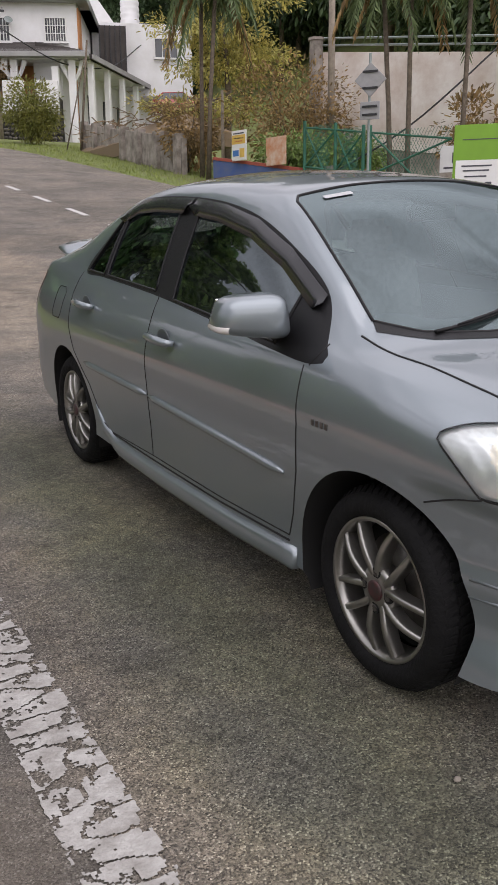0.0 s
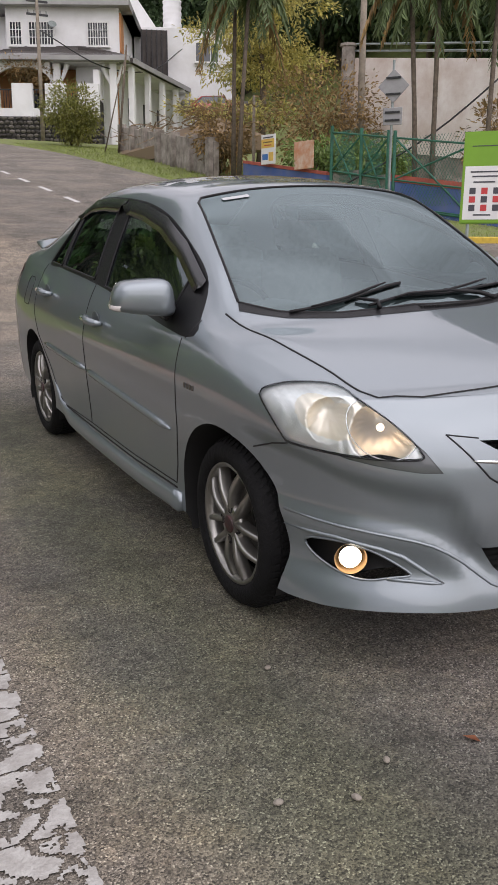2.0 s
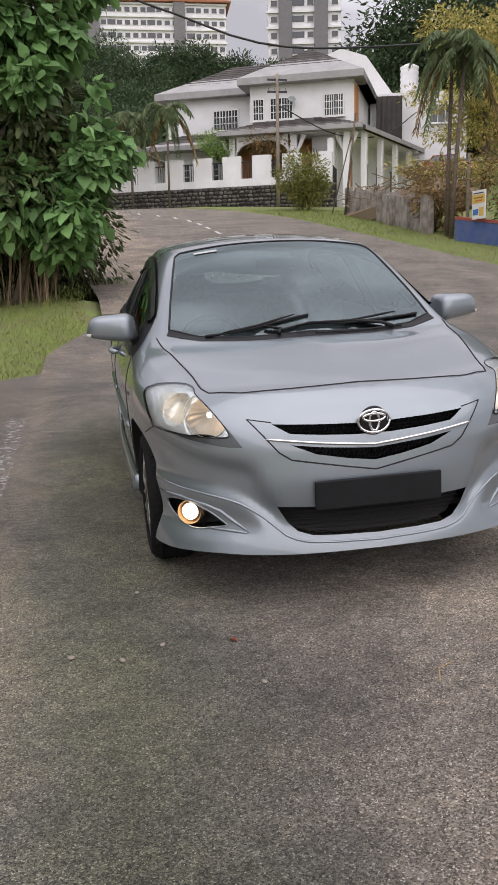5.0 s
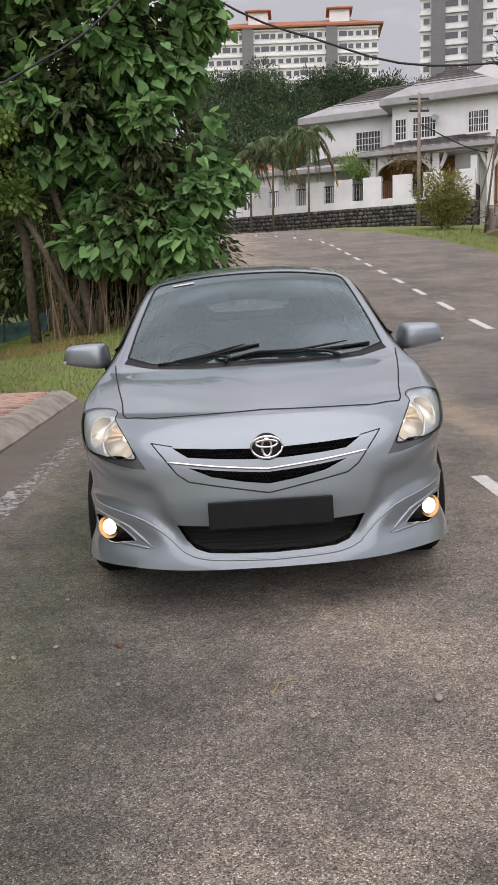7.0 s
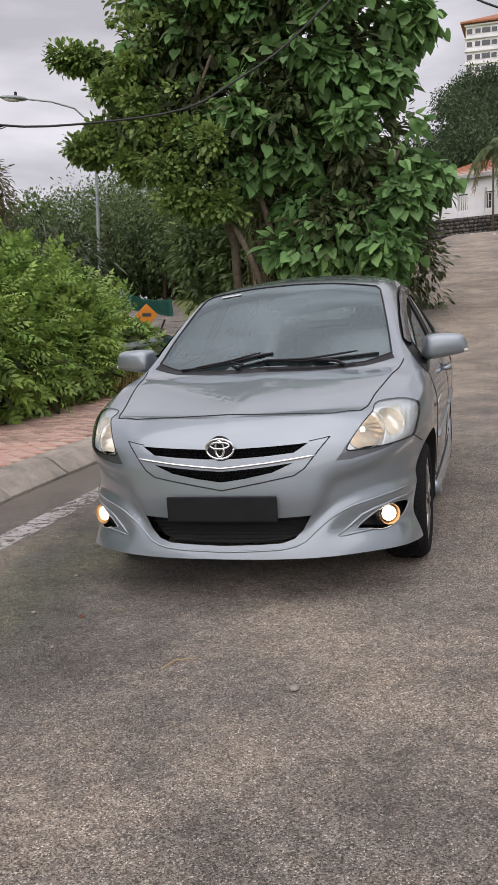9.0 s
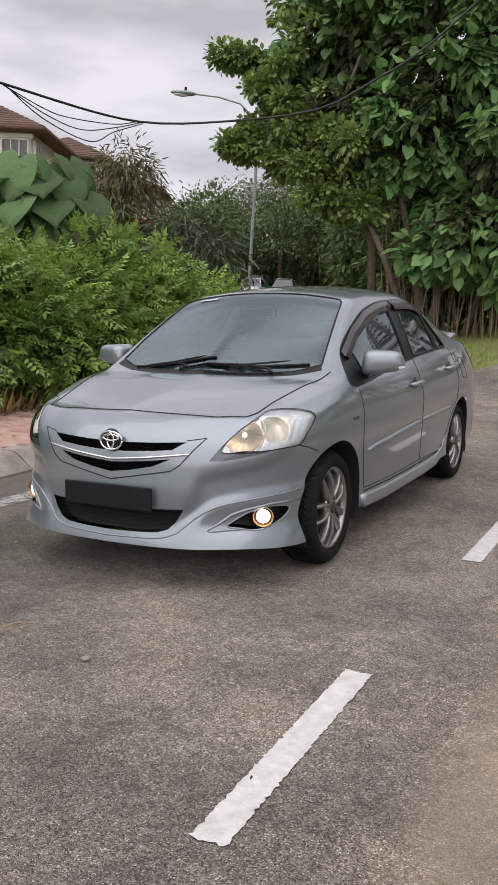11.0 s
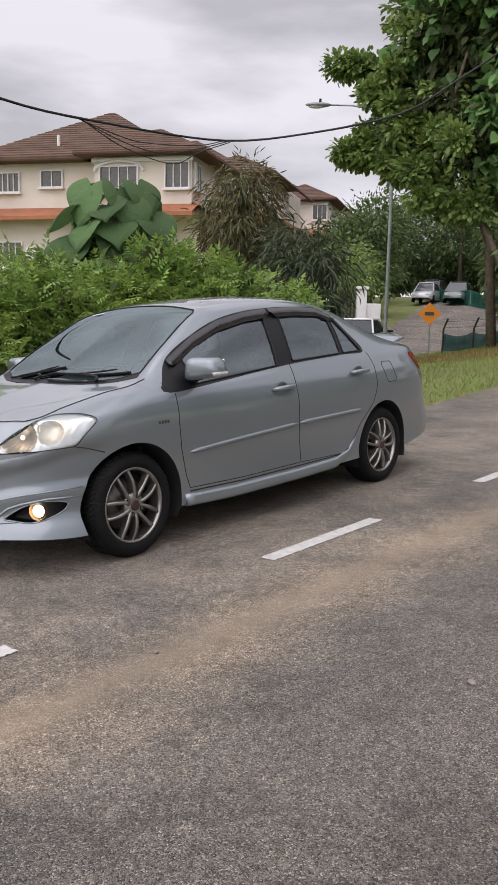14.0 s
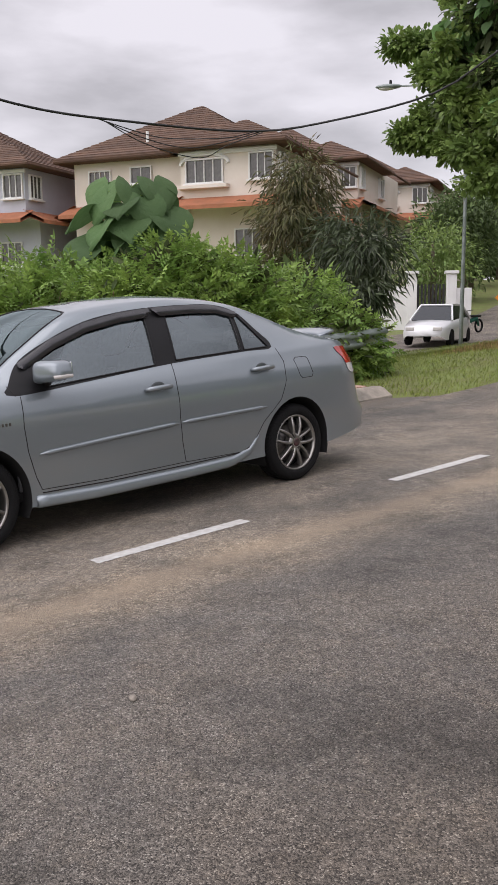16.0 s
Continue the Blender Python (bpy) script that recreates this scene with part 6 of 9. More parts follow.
# giant-leaved sapling over the hedge
giant = thing("giant_leaf_plant", at_ground(-6.35, 4.8), "young tree with giant drooping heart-shaped leaves", "plant")
gb = bmesh.new()
add_tube(gb, [(0, 0, 0), (0.02, 0.03, 1.6), (-0.02, 0.0, 3.4)], [0.05, 0.035, 0.02], 8)
part("stem", gb, M_BARK, giant, "", True)
ga = 0.0
for k in range(42):
    ga += 2.4
    hgt = 2.05 + 1.50 * (k / 43)
    out = 0.74 * (1.0 - 0.55 * (k / 43)) * random.uniform(0.7, 1.12)
    ang = ga + random.uniform(-0.3, 0.3)
    tip = Vector((out * math.cos(ang), out * 1.15 * math.sin(ang), hgt))
    size = random.uniform(0.60, 0.88) * (1 - 0.25 * (k / 43))
    d = Vector((math.cos(ang) * 0.75, math.sin(ang) * 0.75, -0.8 - 0.25 * random.random() + 0.35 * (k / 43))).normalized()
    d = (d + Vector((random.uniform(-0.35, 0.35), random.uniform(-0.35, 0.35), random.uniform(-0.25, 0.35)))).normalized()
    sx = d.cross(Vector((random.uniform(-0.35, 0.35), random.uniform(-0.35, 0.35), 1))).normalized()
    nz = sx.cross(d)
    lb = bmesh.new()
    grid = []
    wave = random.uniform(0, 6)
    for q in range(9):
        u = q / 8
        wide = 0.56 * (math.sin(math.pi * min(1.0, u * 0.86 + 0.17)) ** 0.75) * (1 - u ** 5) if q < 8 else 0.0
        row = []
        for c in (-1, -0.66, -0.33, 0, 0.33, 0.66, 1):
            b_ = 1.04 * u - 0.17 * abs(c) ** 1.5 * (1 - u) ** 4 + (0.10 * (1 - u) ** 6 if c == 0 else 0)
            row.append(lb.verts.new(tip + size * (sx * c * wide + d * b_ + nz * (0.13 * abs(c) * wide * 2 - 0.22 * u * u - 0.10 * abs(c) ** 3 + 0.02 * math.sin(wave + 7 * u + 3 * c)))))
        grid.append(row)
    for ra, rb2 in zip(grid, grid[1:]):
        for j in range(6):
            lb.faces.new((ra[j], ra[j + 1], rb2[j + 1], rb2[j]))
    bmesh.ops.recalc_face_normals(lb, faces=lb.faces)
    leaf = part("leaf", lb, M_BIG, giant, "", True)
    part("leaf_stalk", tube([(0, 0, hgt - 0.12), tuple(tip * 0.5 + Vector((0, 0, hgt * 0.5))), tuple(tip)], [0.012, 0.009, 0.006], 5), M_HEDGE, leaf)

# guard rail, half overgrown
rail = thing("guard_rail", I4, "dull galvanised guard rail half hidden by the hedge", "guard rail")
rb = bmesh.new()
prof = [(0.0, -0.155), (0.03, -0.13), (0.08, -0.10), (0.08, -0.06), (0.0, -0.02), (0.0, 0.02), (0.08, 0.06), (0.08, 0.10), (0.03, 0.13), (0.0, 0.155)]
rows = []
for y in steps((0.6, 8.9, 0.5)):
    g = land(-4.5, y) + 0.68
    rows.append([rb.verts.new((-4.52 + o + e, y, g + z)) for e, (o, z) in [(0, q) for q in prof] + [(-0.006, q) for q in prof[::-1]]])
for a, b in zip(rows, rows[1:]):
    for j in range(20):
        rb.faces.new((a[j], a[(j + 1) % 20], b[(j + 1) % 20], b[j]))
rb.faces.new(rows[0]), rb.faces.new(rows[-1][::-1])
bmesh.ops.recalc_face_normals(rb, faces=rb.faces)
part("beam", rb, M_GALV, rail, "", True)
for y in (0.9, 2.9, 4.9, 6.9, 8.7):
    part("post", box(-4.66, -4.54, y - 0.06, y + 0.06, land(-4.6, y) - 0.3, land(-4.6, y) + 0.78, 0.008), M_GALV, rail)


def branchy(name, label, base, trunks, material=None, category="tree"):
    """A tree root with its trunk and limbs: rows of lists of (point, radius)."""
    t = thing(name, at_ground(base[0], base[1], -0.1), label, category)
    z0 = land(base[0], base[1]) - 0.1
    first = True
    for run in trunks:
        pts = [Vector(p) - Vector((base[0], base[1], z0)) for p, _ in run]
        part("trunk" if first else "limb", tube(pts, [r for _, r in run], 9), material or M_BARK, t, "", True)
        first = False
    return t, z0


def world_leaves(tree, z0, base):
    """Leaf parts are given in world places: shift them under the root."""
    for ob in tree.children:
        if "leaves" in ob.name:
            ob.matrix_basis = Matrix.Translation((-base[0], -base[1], -z0))


# the heart-leaved tree behind the car
bA = (-3.4, 15.0)
gz = land(*bA)
treeA, zA = branchy("heart_leaf_tree", "broad tree with dense drooping heart-shaped leaves", bA, [
    [((-3.4, 15.0, gz - 0.2), 0.12), ((-3.7, 15.1, 2.6), 0.10), ((-4.3, 15.2, 4.4), 0.07), ((-4.6, 15.3, 6.5), 0.06)],
    [((-3.3, 15.1, gz), 0.10), ((-3.0, 15.0, 3.0), 0.085), ((-2.5, 15.1, 5.0), 0.06), ((-2.2, 15.2, 7.5), 0.04)],
    [((-2.6, 15.4, land(-2.6, 15.4) - 0.2), 0.09), ((-1.9, 15.4, 3.2), 0.07), ((-1.0, 15.5, 5.2), 0.05)],
    [((-3.6, 14.8, gz), 0.09), ((-4.4, 14.6, 2.9), 0.075), ((-5.3, 14.5, 4.6), 0.05)]])
BA = [(-1.95, 15.3, 4.9, 1.7, 1.6, 2.1), (-3.15, 15.0, 6.9, 2.0, 1.8, 2.0), (-2.35, 15.6, 7.6, 1.7, 1.6, 1.8), (-4.15, 15.0, 5.9, 1.4, 1.4, 1.3), (-1.45, 15.3, 3.5, 1.15, 1.2, 1.2), (-2.55, 14.7, 3.4, 1.0, 0.9, 1.0), (-3.35, 15.2, 9.4, 2.2, 1.8, 1.6), (-5.35, 15.0, 8.2, 1.7, 1.5, 1.6)]
leaf_part("leaves", T_HEART, ragged(BA, 4, 0.45, 9), 31, (11, 0.38), (0.20, 0.36), M_HEART, treeA, 0.75, 0.2, "drooping heart-shaped green leaves")
leaf_part("inner_leaves", T_OVAL, [(a, b, c, d * 0.8, e * 0.8, f * 0.85) for a, b, c, d, e, f in BA], 40, (22, 0.5), (0.25, 0.42), M_SHADE_LEAF, treeA, 0.5, 0.9, "inner crown leaves with shade in their colour")
world_leaves(treeA, zA, bA)

# the small-leaved tree to its side
bB = (-4.9, 15.7)
gz = land(*bB)
treeB, zB = branchy("small_leaf_tree", "tall leafy tree with small glossy leaves in tiers", bB, [
    [((-4.9, 15.7, gz - 0.2), 0.13), ((-5.0, 15.5, 3.2), 0.11), ((-5.8, 15.1, 5.6), 0.08), ((-6.2, 15.0, 9.5), 0.05)],
    [((-5.2, 15.4, 4.0), 0.09), ((-7.2, 14.9, 5.4), 0.06), ((-8.5, 15.1, 5.8), 0.025)],
    [((-5.7, 15.1, 5.2), 0.08), ((-5.6, 14.4, 6.4), 0.05), ((-5.0, 13.8, 7.2), 0.03)],
    [((-5.9, 15.1, 6.2), 0.07), ((-7.6, 15.3, 7.2), 0.05), ((-8.9, 15.3, 7.9), 0.02)]])
BB = [(-8.7, 15.3, 7.9, 0.55, 0.45, 0.16), (-8.1, 15.1, 5.75, 0.8, 0.7, 0.36), (-7.25, 15.0, 6.2, 1.0, 0.9, 0.6), (-6.85, 15.2, 7.9, 1.4, 1.3, 1.1), (-6.8, 15.3, 9.4, 1.6, 1.5, 1.2), (-6.0, 15.0, 8.0, 1.6, 1.6, 1.4), (-5.8, 14.9, 6.6, 1.5, 1.3, 1.2), (-6.4, 14.8, 5.2, 1.0, 0.9, 0.7), (-5.2, 14.5, 5.2, 1.0, 1.0, 0.9), (-5.2, 15.0, 9.6, 1.7, 1.7, 1.4), (-7.6, 15.2, 6.9, 0.6, 0.6, 0.3), (-5.4, 14.5, 4.4, 0.8, 0.8, 0.5)]
leaf_part("leaves", T_ROUND, ragged(BB, 5, 0.34, 4), 25, (20, 0.22), (0.11, 0.21), M_SMALL, treeB, 0.15, 0.25, "small glossy green leaves")
leaf_part("inner_leaves", T_OVAL, [(a, b, c, d * 0.65, e * 0.65, f * 0.6) for a, b, c, d, e, f in BB[2:10]], 26, (18, 0.4), (0.2, 0.32), M_SHADE_LEAF, treeB, 0.3, 0.9, "inner crown leaves with shade in their colour")
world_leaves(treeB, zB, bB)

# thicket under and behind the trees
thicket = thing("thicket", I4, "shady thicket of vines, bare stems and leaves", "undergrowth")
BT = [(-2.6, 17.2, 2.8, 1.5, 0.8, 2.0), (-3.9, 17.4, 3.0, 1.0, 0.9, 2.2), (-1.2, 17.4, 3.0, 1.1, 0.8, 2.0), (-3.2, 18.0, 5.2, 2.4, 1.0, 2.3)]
leaf_part("leaves", T_OVAL, BT, 150, (22, 0.5), (0.14, 0.28), M_SHADE_LEAF, thicket, 0.4, 0.5, "green and brown leaves, shade put into their colour")
vb = bmesh.new()
for k in range(110):
    x, y = random.uniform(-4.5, -1.6), random.uniform(14.8, 16.6)
    g, hgt = land(x, y), random.uniform(1.0, 3.4)
    lean = random.uniform(-0.5, 0.5)
    r = random.choice((0.008, 0.01, 0.014, 0.022))
    add_tube(vb, [(x, y, g - 0.05), (x + lean * 0.4, y + random.uniform(-0.1, 0.1), g + hgt * 0.5), (x + lean + random.uniform(-0.2, 0.2), y + random.uniform(-0.2, 0.2), g + hgt)], [r, r * 0.8, r * 0.5], 5)
tagged(part("tangle", vb, M_STICK, thicket, "bare brown stems and vines"), kind="stuff")
net = thing("net_fence", I4, "torn green shade netting on thin posts", "fence")
for (x0, y0), (x1, y1) in (((-31.7, 61.5), (-25, 56)), ((-25, 56), (-19.6, 50.5))):
    b = bmesh.new()
    rows = []
    for k in range(13):
        t = k / 12
        x, y = x0 + (x1 - x0) * t, y0 + (y1 - y0) * t
        sag = 0.25 * math.sin(math.pi * t) * random.uniform(0.5, 1.2)
        g = land(x, y)
        rows.append([b.verts.new((x + 0.03 * math.sin(k * 2.1 + z * 5), y + 0.05 * math.sin(k * 1.7), g + z * (1.25 - sag))) for z in (0, 0.3, 0.6, 0.85, 1.0)])
    for a, c in zip(rows, rows[1:]):
        for j in range(4):
            b.faces.new((a[j], a[j + 1], c[j + 1], c[j]))
    bmesh.ops.solidify(b, geom=b.faces[:], thickness=0.01)
    part("netting", b, M_NET, net, "", True)
    part("post", tube([(x0, y0, land(x0, y0) - 0.2), (x0, y0, land(x0, y0) + 1.2)], 0.025, 8), M_GALV, net)

# low torn netting on bent posts along the top of the verge
verge_net = thing("verge_fence", I4, "low torn teal netting on bent dark posts", "fence")
VF = [(-9.7, 22.4), (-8.55, 22.3), (-7.4, 22.2), (-6.0, 22.1), (-4.4, 22.0)]
for k, (x, y) in enumerate(VF):
    g = land(x, y)
    part("post", tube([(x, y, g - 0.3), (x + 0.02, y, g + 0.75), (x + 0.22, y - 0.1, g + 1.1)], 0.035, 7), M_IRON, verge_net)
for (x0, y0), (x1, y1) in zip(VF, VF[1:]):
    b = bmesh.new()
    rows = []
    for k in range(9):
        t = k / 8
        x, y = x0 + (x1 - x0) * t, y0 + (y1 - y0) * t
        g = land(x, y)
        rows.append([b.verts.new((x, y + 0.04 * math.sin(k * 1.9 + z * 4), g + z * (0.62 - 0.12 * math.sin(math.pi * t)))) for z in (0, 0.5, 1.0)])
    for a, c in zip(rows, rows[1:]):
        for j in range(2):
            b.faces.new((a[j], a[j + 1], c[j + 1], c[j]))
    bmesh.ops.solidify(b, geom=b.faces[:], thickness=0.01)
    part("netting", b, M_NETDIM, verge_net, "", True)
    for z in (0.8, 1.0):
        part("wire", tube([(x0 + 0.1, y0, land(x0, y0) + z), (x1 + 0.1, y1, land(x1, y1) + z)], 0.008, 4), M_IRON, verge_net)

# weeping shrub tree and bush between hedge and houses
for nm, lab, (bx, by), blobs, per, size in (
    ("weeping_tree", "weeping tree with thin brownish hanging leaves", (-11.3, 13.6), [(-11.3, 13.7, 4.7, 0.95, 0.95, 0.7), (-11.1, 13.4, 3.7, 1.1, 1.1, 0.9), (-11.9, 14.0, 3.4, 0.9, 0.9, 1.0), (-11.3, 13.6, 2.3, 1.1, 1.1, 0.9)], 80, (0.17, 0.32)),
    ("loose_shrub", "sparse dark shrub with narrow leaves", (-8.6, 12.9), [(-8.9, 13.2, 3.1, 0.9, 0.9, 0.7), (-8.2, 12.7, 2.4, 1.0, 0.8, 0.7), (-9.6, 13.4, 2.5, 1.0, 0.9, 0.9), (-7.8, 12.3, 1.6, 0.5, 0.5, 0.4)], 46, (0.20, 0.36)),
):
    gz = land(bx, by)
    tr, z0 = branchy(nm, lab, (bx, by), [[((bx, by, gz - 0.2), 0.07), ((bx, by, 2.2), 0.05), (blobs[0][:3], 0.02)]] + [[((bx, by, gz + 0.4), 0.04), ((bx * 0.5 + b[0] * 0.5, by * 0.5 + b[1] * 0.5, b[2] - 0.6), 0.03), (b[:3], 0.012)] for b in blobs[1:]])
    leaf_part("leaves", T_LANCE, blobs, per, (22, 0.42), size, M_WEEP if nm == "weeping_tree" else M_SHRUB, tr, 0.7, 0.45, "narrow hanging leaves")
    world_leaves(tr, z0, (bx, by))

# ---------------------------------------------------------------- street lamp and cables
lx, ly = -11.6, 21.8
lg = land(lx, ly)
lamp = thing("street_lamp", pose(lx, ly, lg), "tall thin grey street lamp with a curved arm", "street lamp")
part("pole", tube([(0, 0, -0.3), (0, 0, 1.2), (0.02, 0, 7.05), (0, 0, 7.95)], [0.075, 0.07, 0.05, 0.045], 10), M_GALV, lamp, "", True)
arm = [(0, 0, 7.75), (-0.12, -0.09, 8.1), (-0.5, -0.38, 8.5), (-1.1, -0.83, 8.65), (-1.75, -1.3, 8.67)]
part("arm", tube(arm, 0.03, 8), M_GALV, lamp, "", True)
hd = bmesh.new()
bmesh.ops.create_uvsphere(hd, u_segments=16, v_segments=10, radius=1, matrix=pose(-2.05, -1.52, 8.67, 0, 0, 127) @ Matrix.Diagonal((0.16, 0.44, 0.085, 1)))
head = part("lamp_head", hd, M_GALV, lamp, "grey cobra-style lamp head", True)
part("photocell", tube([(-2.0, -1.48, 8.72), (-2.0, -1.48, 8.87)], [0.05, 0.04], 8), M_BLACK, head)
lensb = bmesh.new()
bmesh.ops.create_uvsphere(lensb, u_segments=14, v_segments=8, radius=1, matrix=pose(-2.1, -1.56, 8.62, 0, 0, 127) @ Matrix.Diagonal((0.12, 0.28, 0.07, 1)))
part("lens", lensb, M_CLEARL, head, "", True)


def cable(name, label, pts, r, n=40):
    q = smooth_line(pts, n)
    return solo(name, tube([tuple(p) for p in q], r, 6), M_CABLE, I4, label, "cable", "overhead cables", smooth=True)

cable("main_cable", "thick black twisted overhead cable", [(-7.3, -6, 6.6), (-7.1, 0, 4.95), (-7.0, 3.0, 4.42), (-7.0, 5.3, 4.42), (-7.0, 8.1, 4.62), (-5.7, 8.95, 4.74), (-4.3, 9.85, 5.07), (-3.5, 10.35, 5.6), (-2.4, 11.1, 6.6), (-0.2, 12.6, 9.4)], 0.022, 60)
for dz, dy in ((-0.28, 0.0), (-0.42, 0.25), (-0.16, -0.3)):
    cable("slack_cable", "thin black cable hanging in a loop", [(-7.0, 4.6 + dy * 0.3, 4.40), (-7.02, 5.6, 4.36 + dz * 0.6), (-7.0, 6.5 + dy, 4.42 + dz), (-7.0, 7.4, 4.50 + dz * 0.5), (-7.0, 8.2 + dy * 0.3, 4.62)], 0.009, 24)
cable("far_cable", "thin black cable across the hill road", [(-14, 53, 30), (-0.7, 54.6, 22.2), (6, 54, 19.4), (13, 53.2, 17.5), (26, 54, 18.5)], 0.07, 24)
cable("far_cable", "thin black service cable to the white house", [(13.2, 56.8, 14.6), (17.5, 57.5, 12.9), (22, 60, 13.4), (27, 66, 16.4)], 0.04, 20)


# ---------------------------------------------------------------- houses
def hip_roof(bm, x0, x1, y0, y1, z0, rise, eave=0.6, t=0.18):
    """A hipped roof over a rectangle, with its own thickness."""
    x0, x1, y0, y1 = x0 - eave, x1 + eave, y0 - eave, y1 + eave
    if x1 - x0 >= y1 - y0:
        h = (y1 - y0) / 2
        r0, r1 = Vector((x0 + h, (y0 + y1) / 2, z0 + rise)), Vector((x1 - h, (y0 + y1) / 2, z0 + rise))
    else:
        h = (x1 - x0) / 2
        r0, r1 = Vector(((x0 + x1) / 2, y0 + h, z0 + rise)), Vector(((x0 + x1) / 2, y1 - h, z0 + rise))
    low = [bm.verts.new((x, y, z0 - t)) for x, y in ((x0, y0), (x1, y0), (x1, y1), (x0, y1))]
    top = [bm.verts.new((x, y, z0)) for x, y in ((x0, y0), (x1, y0), (x1, y1), (x0, y1))]
    a, b = bm.verts.new(r0), bm.verts.new(r1)
    for i in range(4):
        bm.faces.new((low[i], low[(i + 1) % 4], top[(i + 1) % 4], top[i]))
    if x1 - x0 >= y1 - y0:
        fs = ((top[0], top[1], b, a), (top[1], top[2], b), (top[2], top[3], a, b), (top[3], top[0], a))
    else:
        fs = ((top[0], top[1], a), (top[1], top[2], b, a), (top[2], top[3], b), (top[3], top[0], a, b))
    for f in fs:
        bm.faces.new(f)
    bm.faces.new(low[::-1])
    return bm


def tile_courses(bm, x0, x1, y0, y1, z0, rise, eave=0.6, step=0.36):
    """Raised courses of tiles round a hipped roof: one strip on each slope for each course."""
    x0, x1, y0, y1 = x0 - eave, x1 + eave, y0 - eave, y1 + eave
    half = min(x1 - x0, y1 - y0) / 2
    n = int(math.hypot(half, rise) / step)
    for k in range(n):
        q0, q1 = k / n, (k + 0.94) / n
        lift0, lift1 = 0.045, 0.01
        ring = []
        for q, l in ((q0, lift0), (q1, lift1)):
            i = half * q
            ring.append([Vector((x, y, z0 + rise * q + l)) for x, y in ((x0 + i, y0 + i), (x1 - i, y0 + i), (x1 - i, y1 - i), (x0 + i, y1 - i))])
        for i in range(4):
            a, b, c, d = ring[0][i], ring[0][(i + 1) % 4], ring[1][(i + 1) % 4], ring[1][i]
            if (a - b).length > 0.3:
                v = [bm.verts.new(p) for p in (a, b, c, d)]
                bm.faces.new(v)
                w = [bm.verts.new(p) for p in (a, b)] + [bm.verts.new(b - Vector((0, 0, 0.045))), bm.verts.new(a - Vector((0, 0, 0.045)))]
                bm.faces.new(w)
    return bm


def window_at(parent, x, y, z, w, h, yaw=0.0, bars=3, rows=2, grille=False, pane=None, depth=0.12):
    """A window set on a wall that faces -y in its own frame."""
    m = pose(x, y, z, 0, 0, yaw)
    fb = bmesh.new()
    t = 0.07
    for a, b, c, d in ((-w / 2 - t, w / 2 + t, -h / 2 - t, -h / 2), (-w / 2 - t, w / 2 + t, h / 2, h / 2 + t), (-w / 2 - t, -w / 2, -h / 2, h / 2), (w / 2, w / 2 + t, -h / 2, h / 2)):
        add_box(fb, a, b, -depth, 0.03, c, d)
    win = part("window", fb, M_FRAME, parent, "", at=m)
    for k in range(1, bars):
        part("mullion", box(-w / 2 + w * k / bars - 0.025, -w / 2 + w * k / bars + 0.025, -depth * 0.7, 0.02, -h / 2, h / 2), M_FRAME, win)
    part("pane", box(-w / 2, w / 2, -0.02, 0.02, -h / 2, h / 2), pane or (M_CURT if parent.name.startswith("terrace") else M_PANE), win)
    if grille:
        gb_ = bmesh.new()
        for k in range(bars * 2 + 1):
            xx = -w / 2 + w * k / (bars * 2)
            add_box(gb_, xx - 0.02, xx + 0.02, -depth - 0.03, -depth, -h / 2, h / 2)
        for k in range(rows + 1):
            zz = -h / 2 + h * k / rows
            add_box(gb_, -w / 2, w / 2, -depth - 0.03, -depth, zz - 0.02, zz + 0.02)
        part("grille", gb_, M_FRAME, win)
    part("sill", box(-w / 2 - 0.15, w / 2 + 0.15, -depth - 0.12, 0.0, -h / 2 - 0.16, -h / 2 - 0.07, 0.01), M_FRAME, win)
    return win


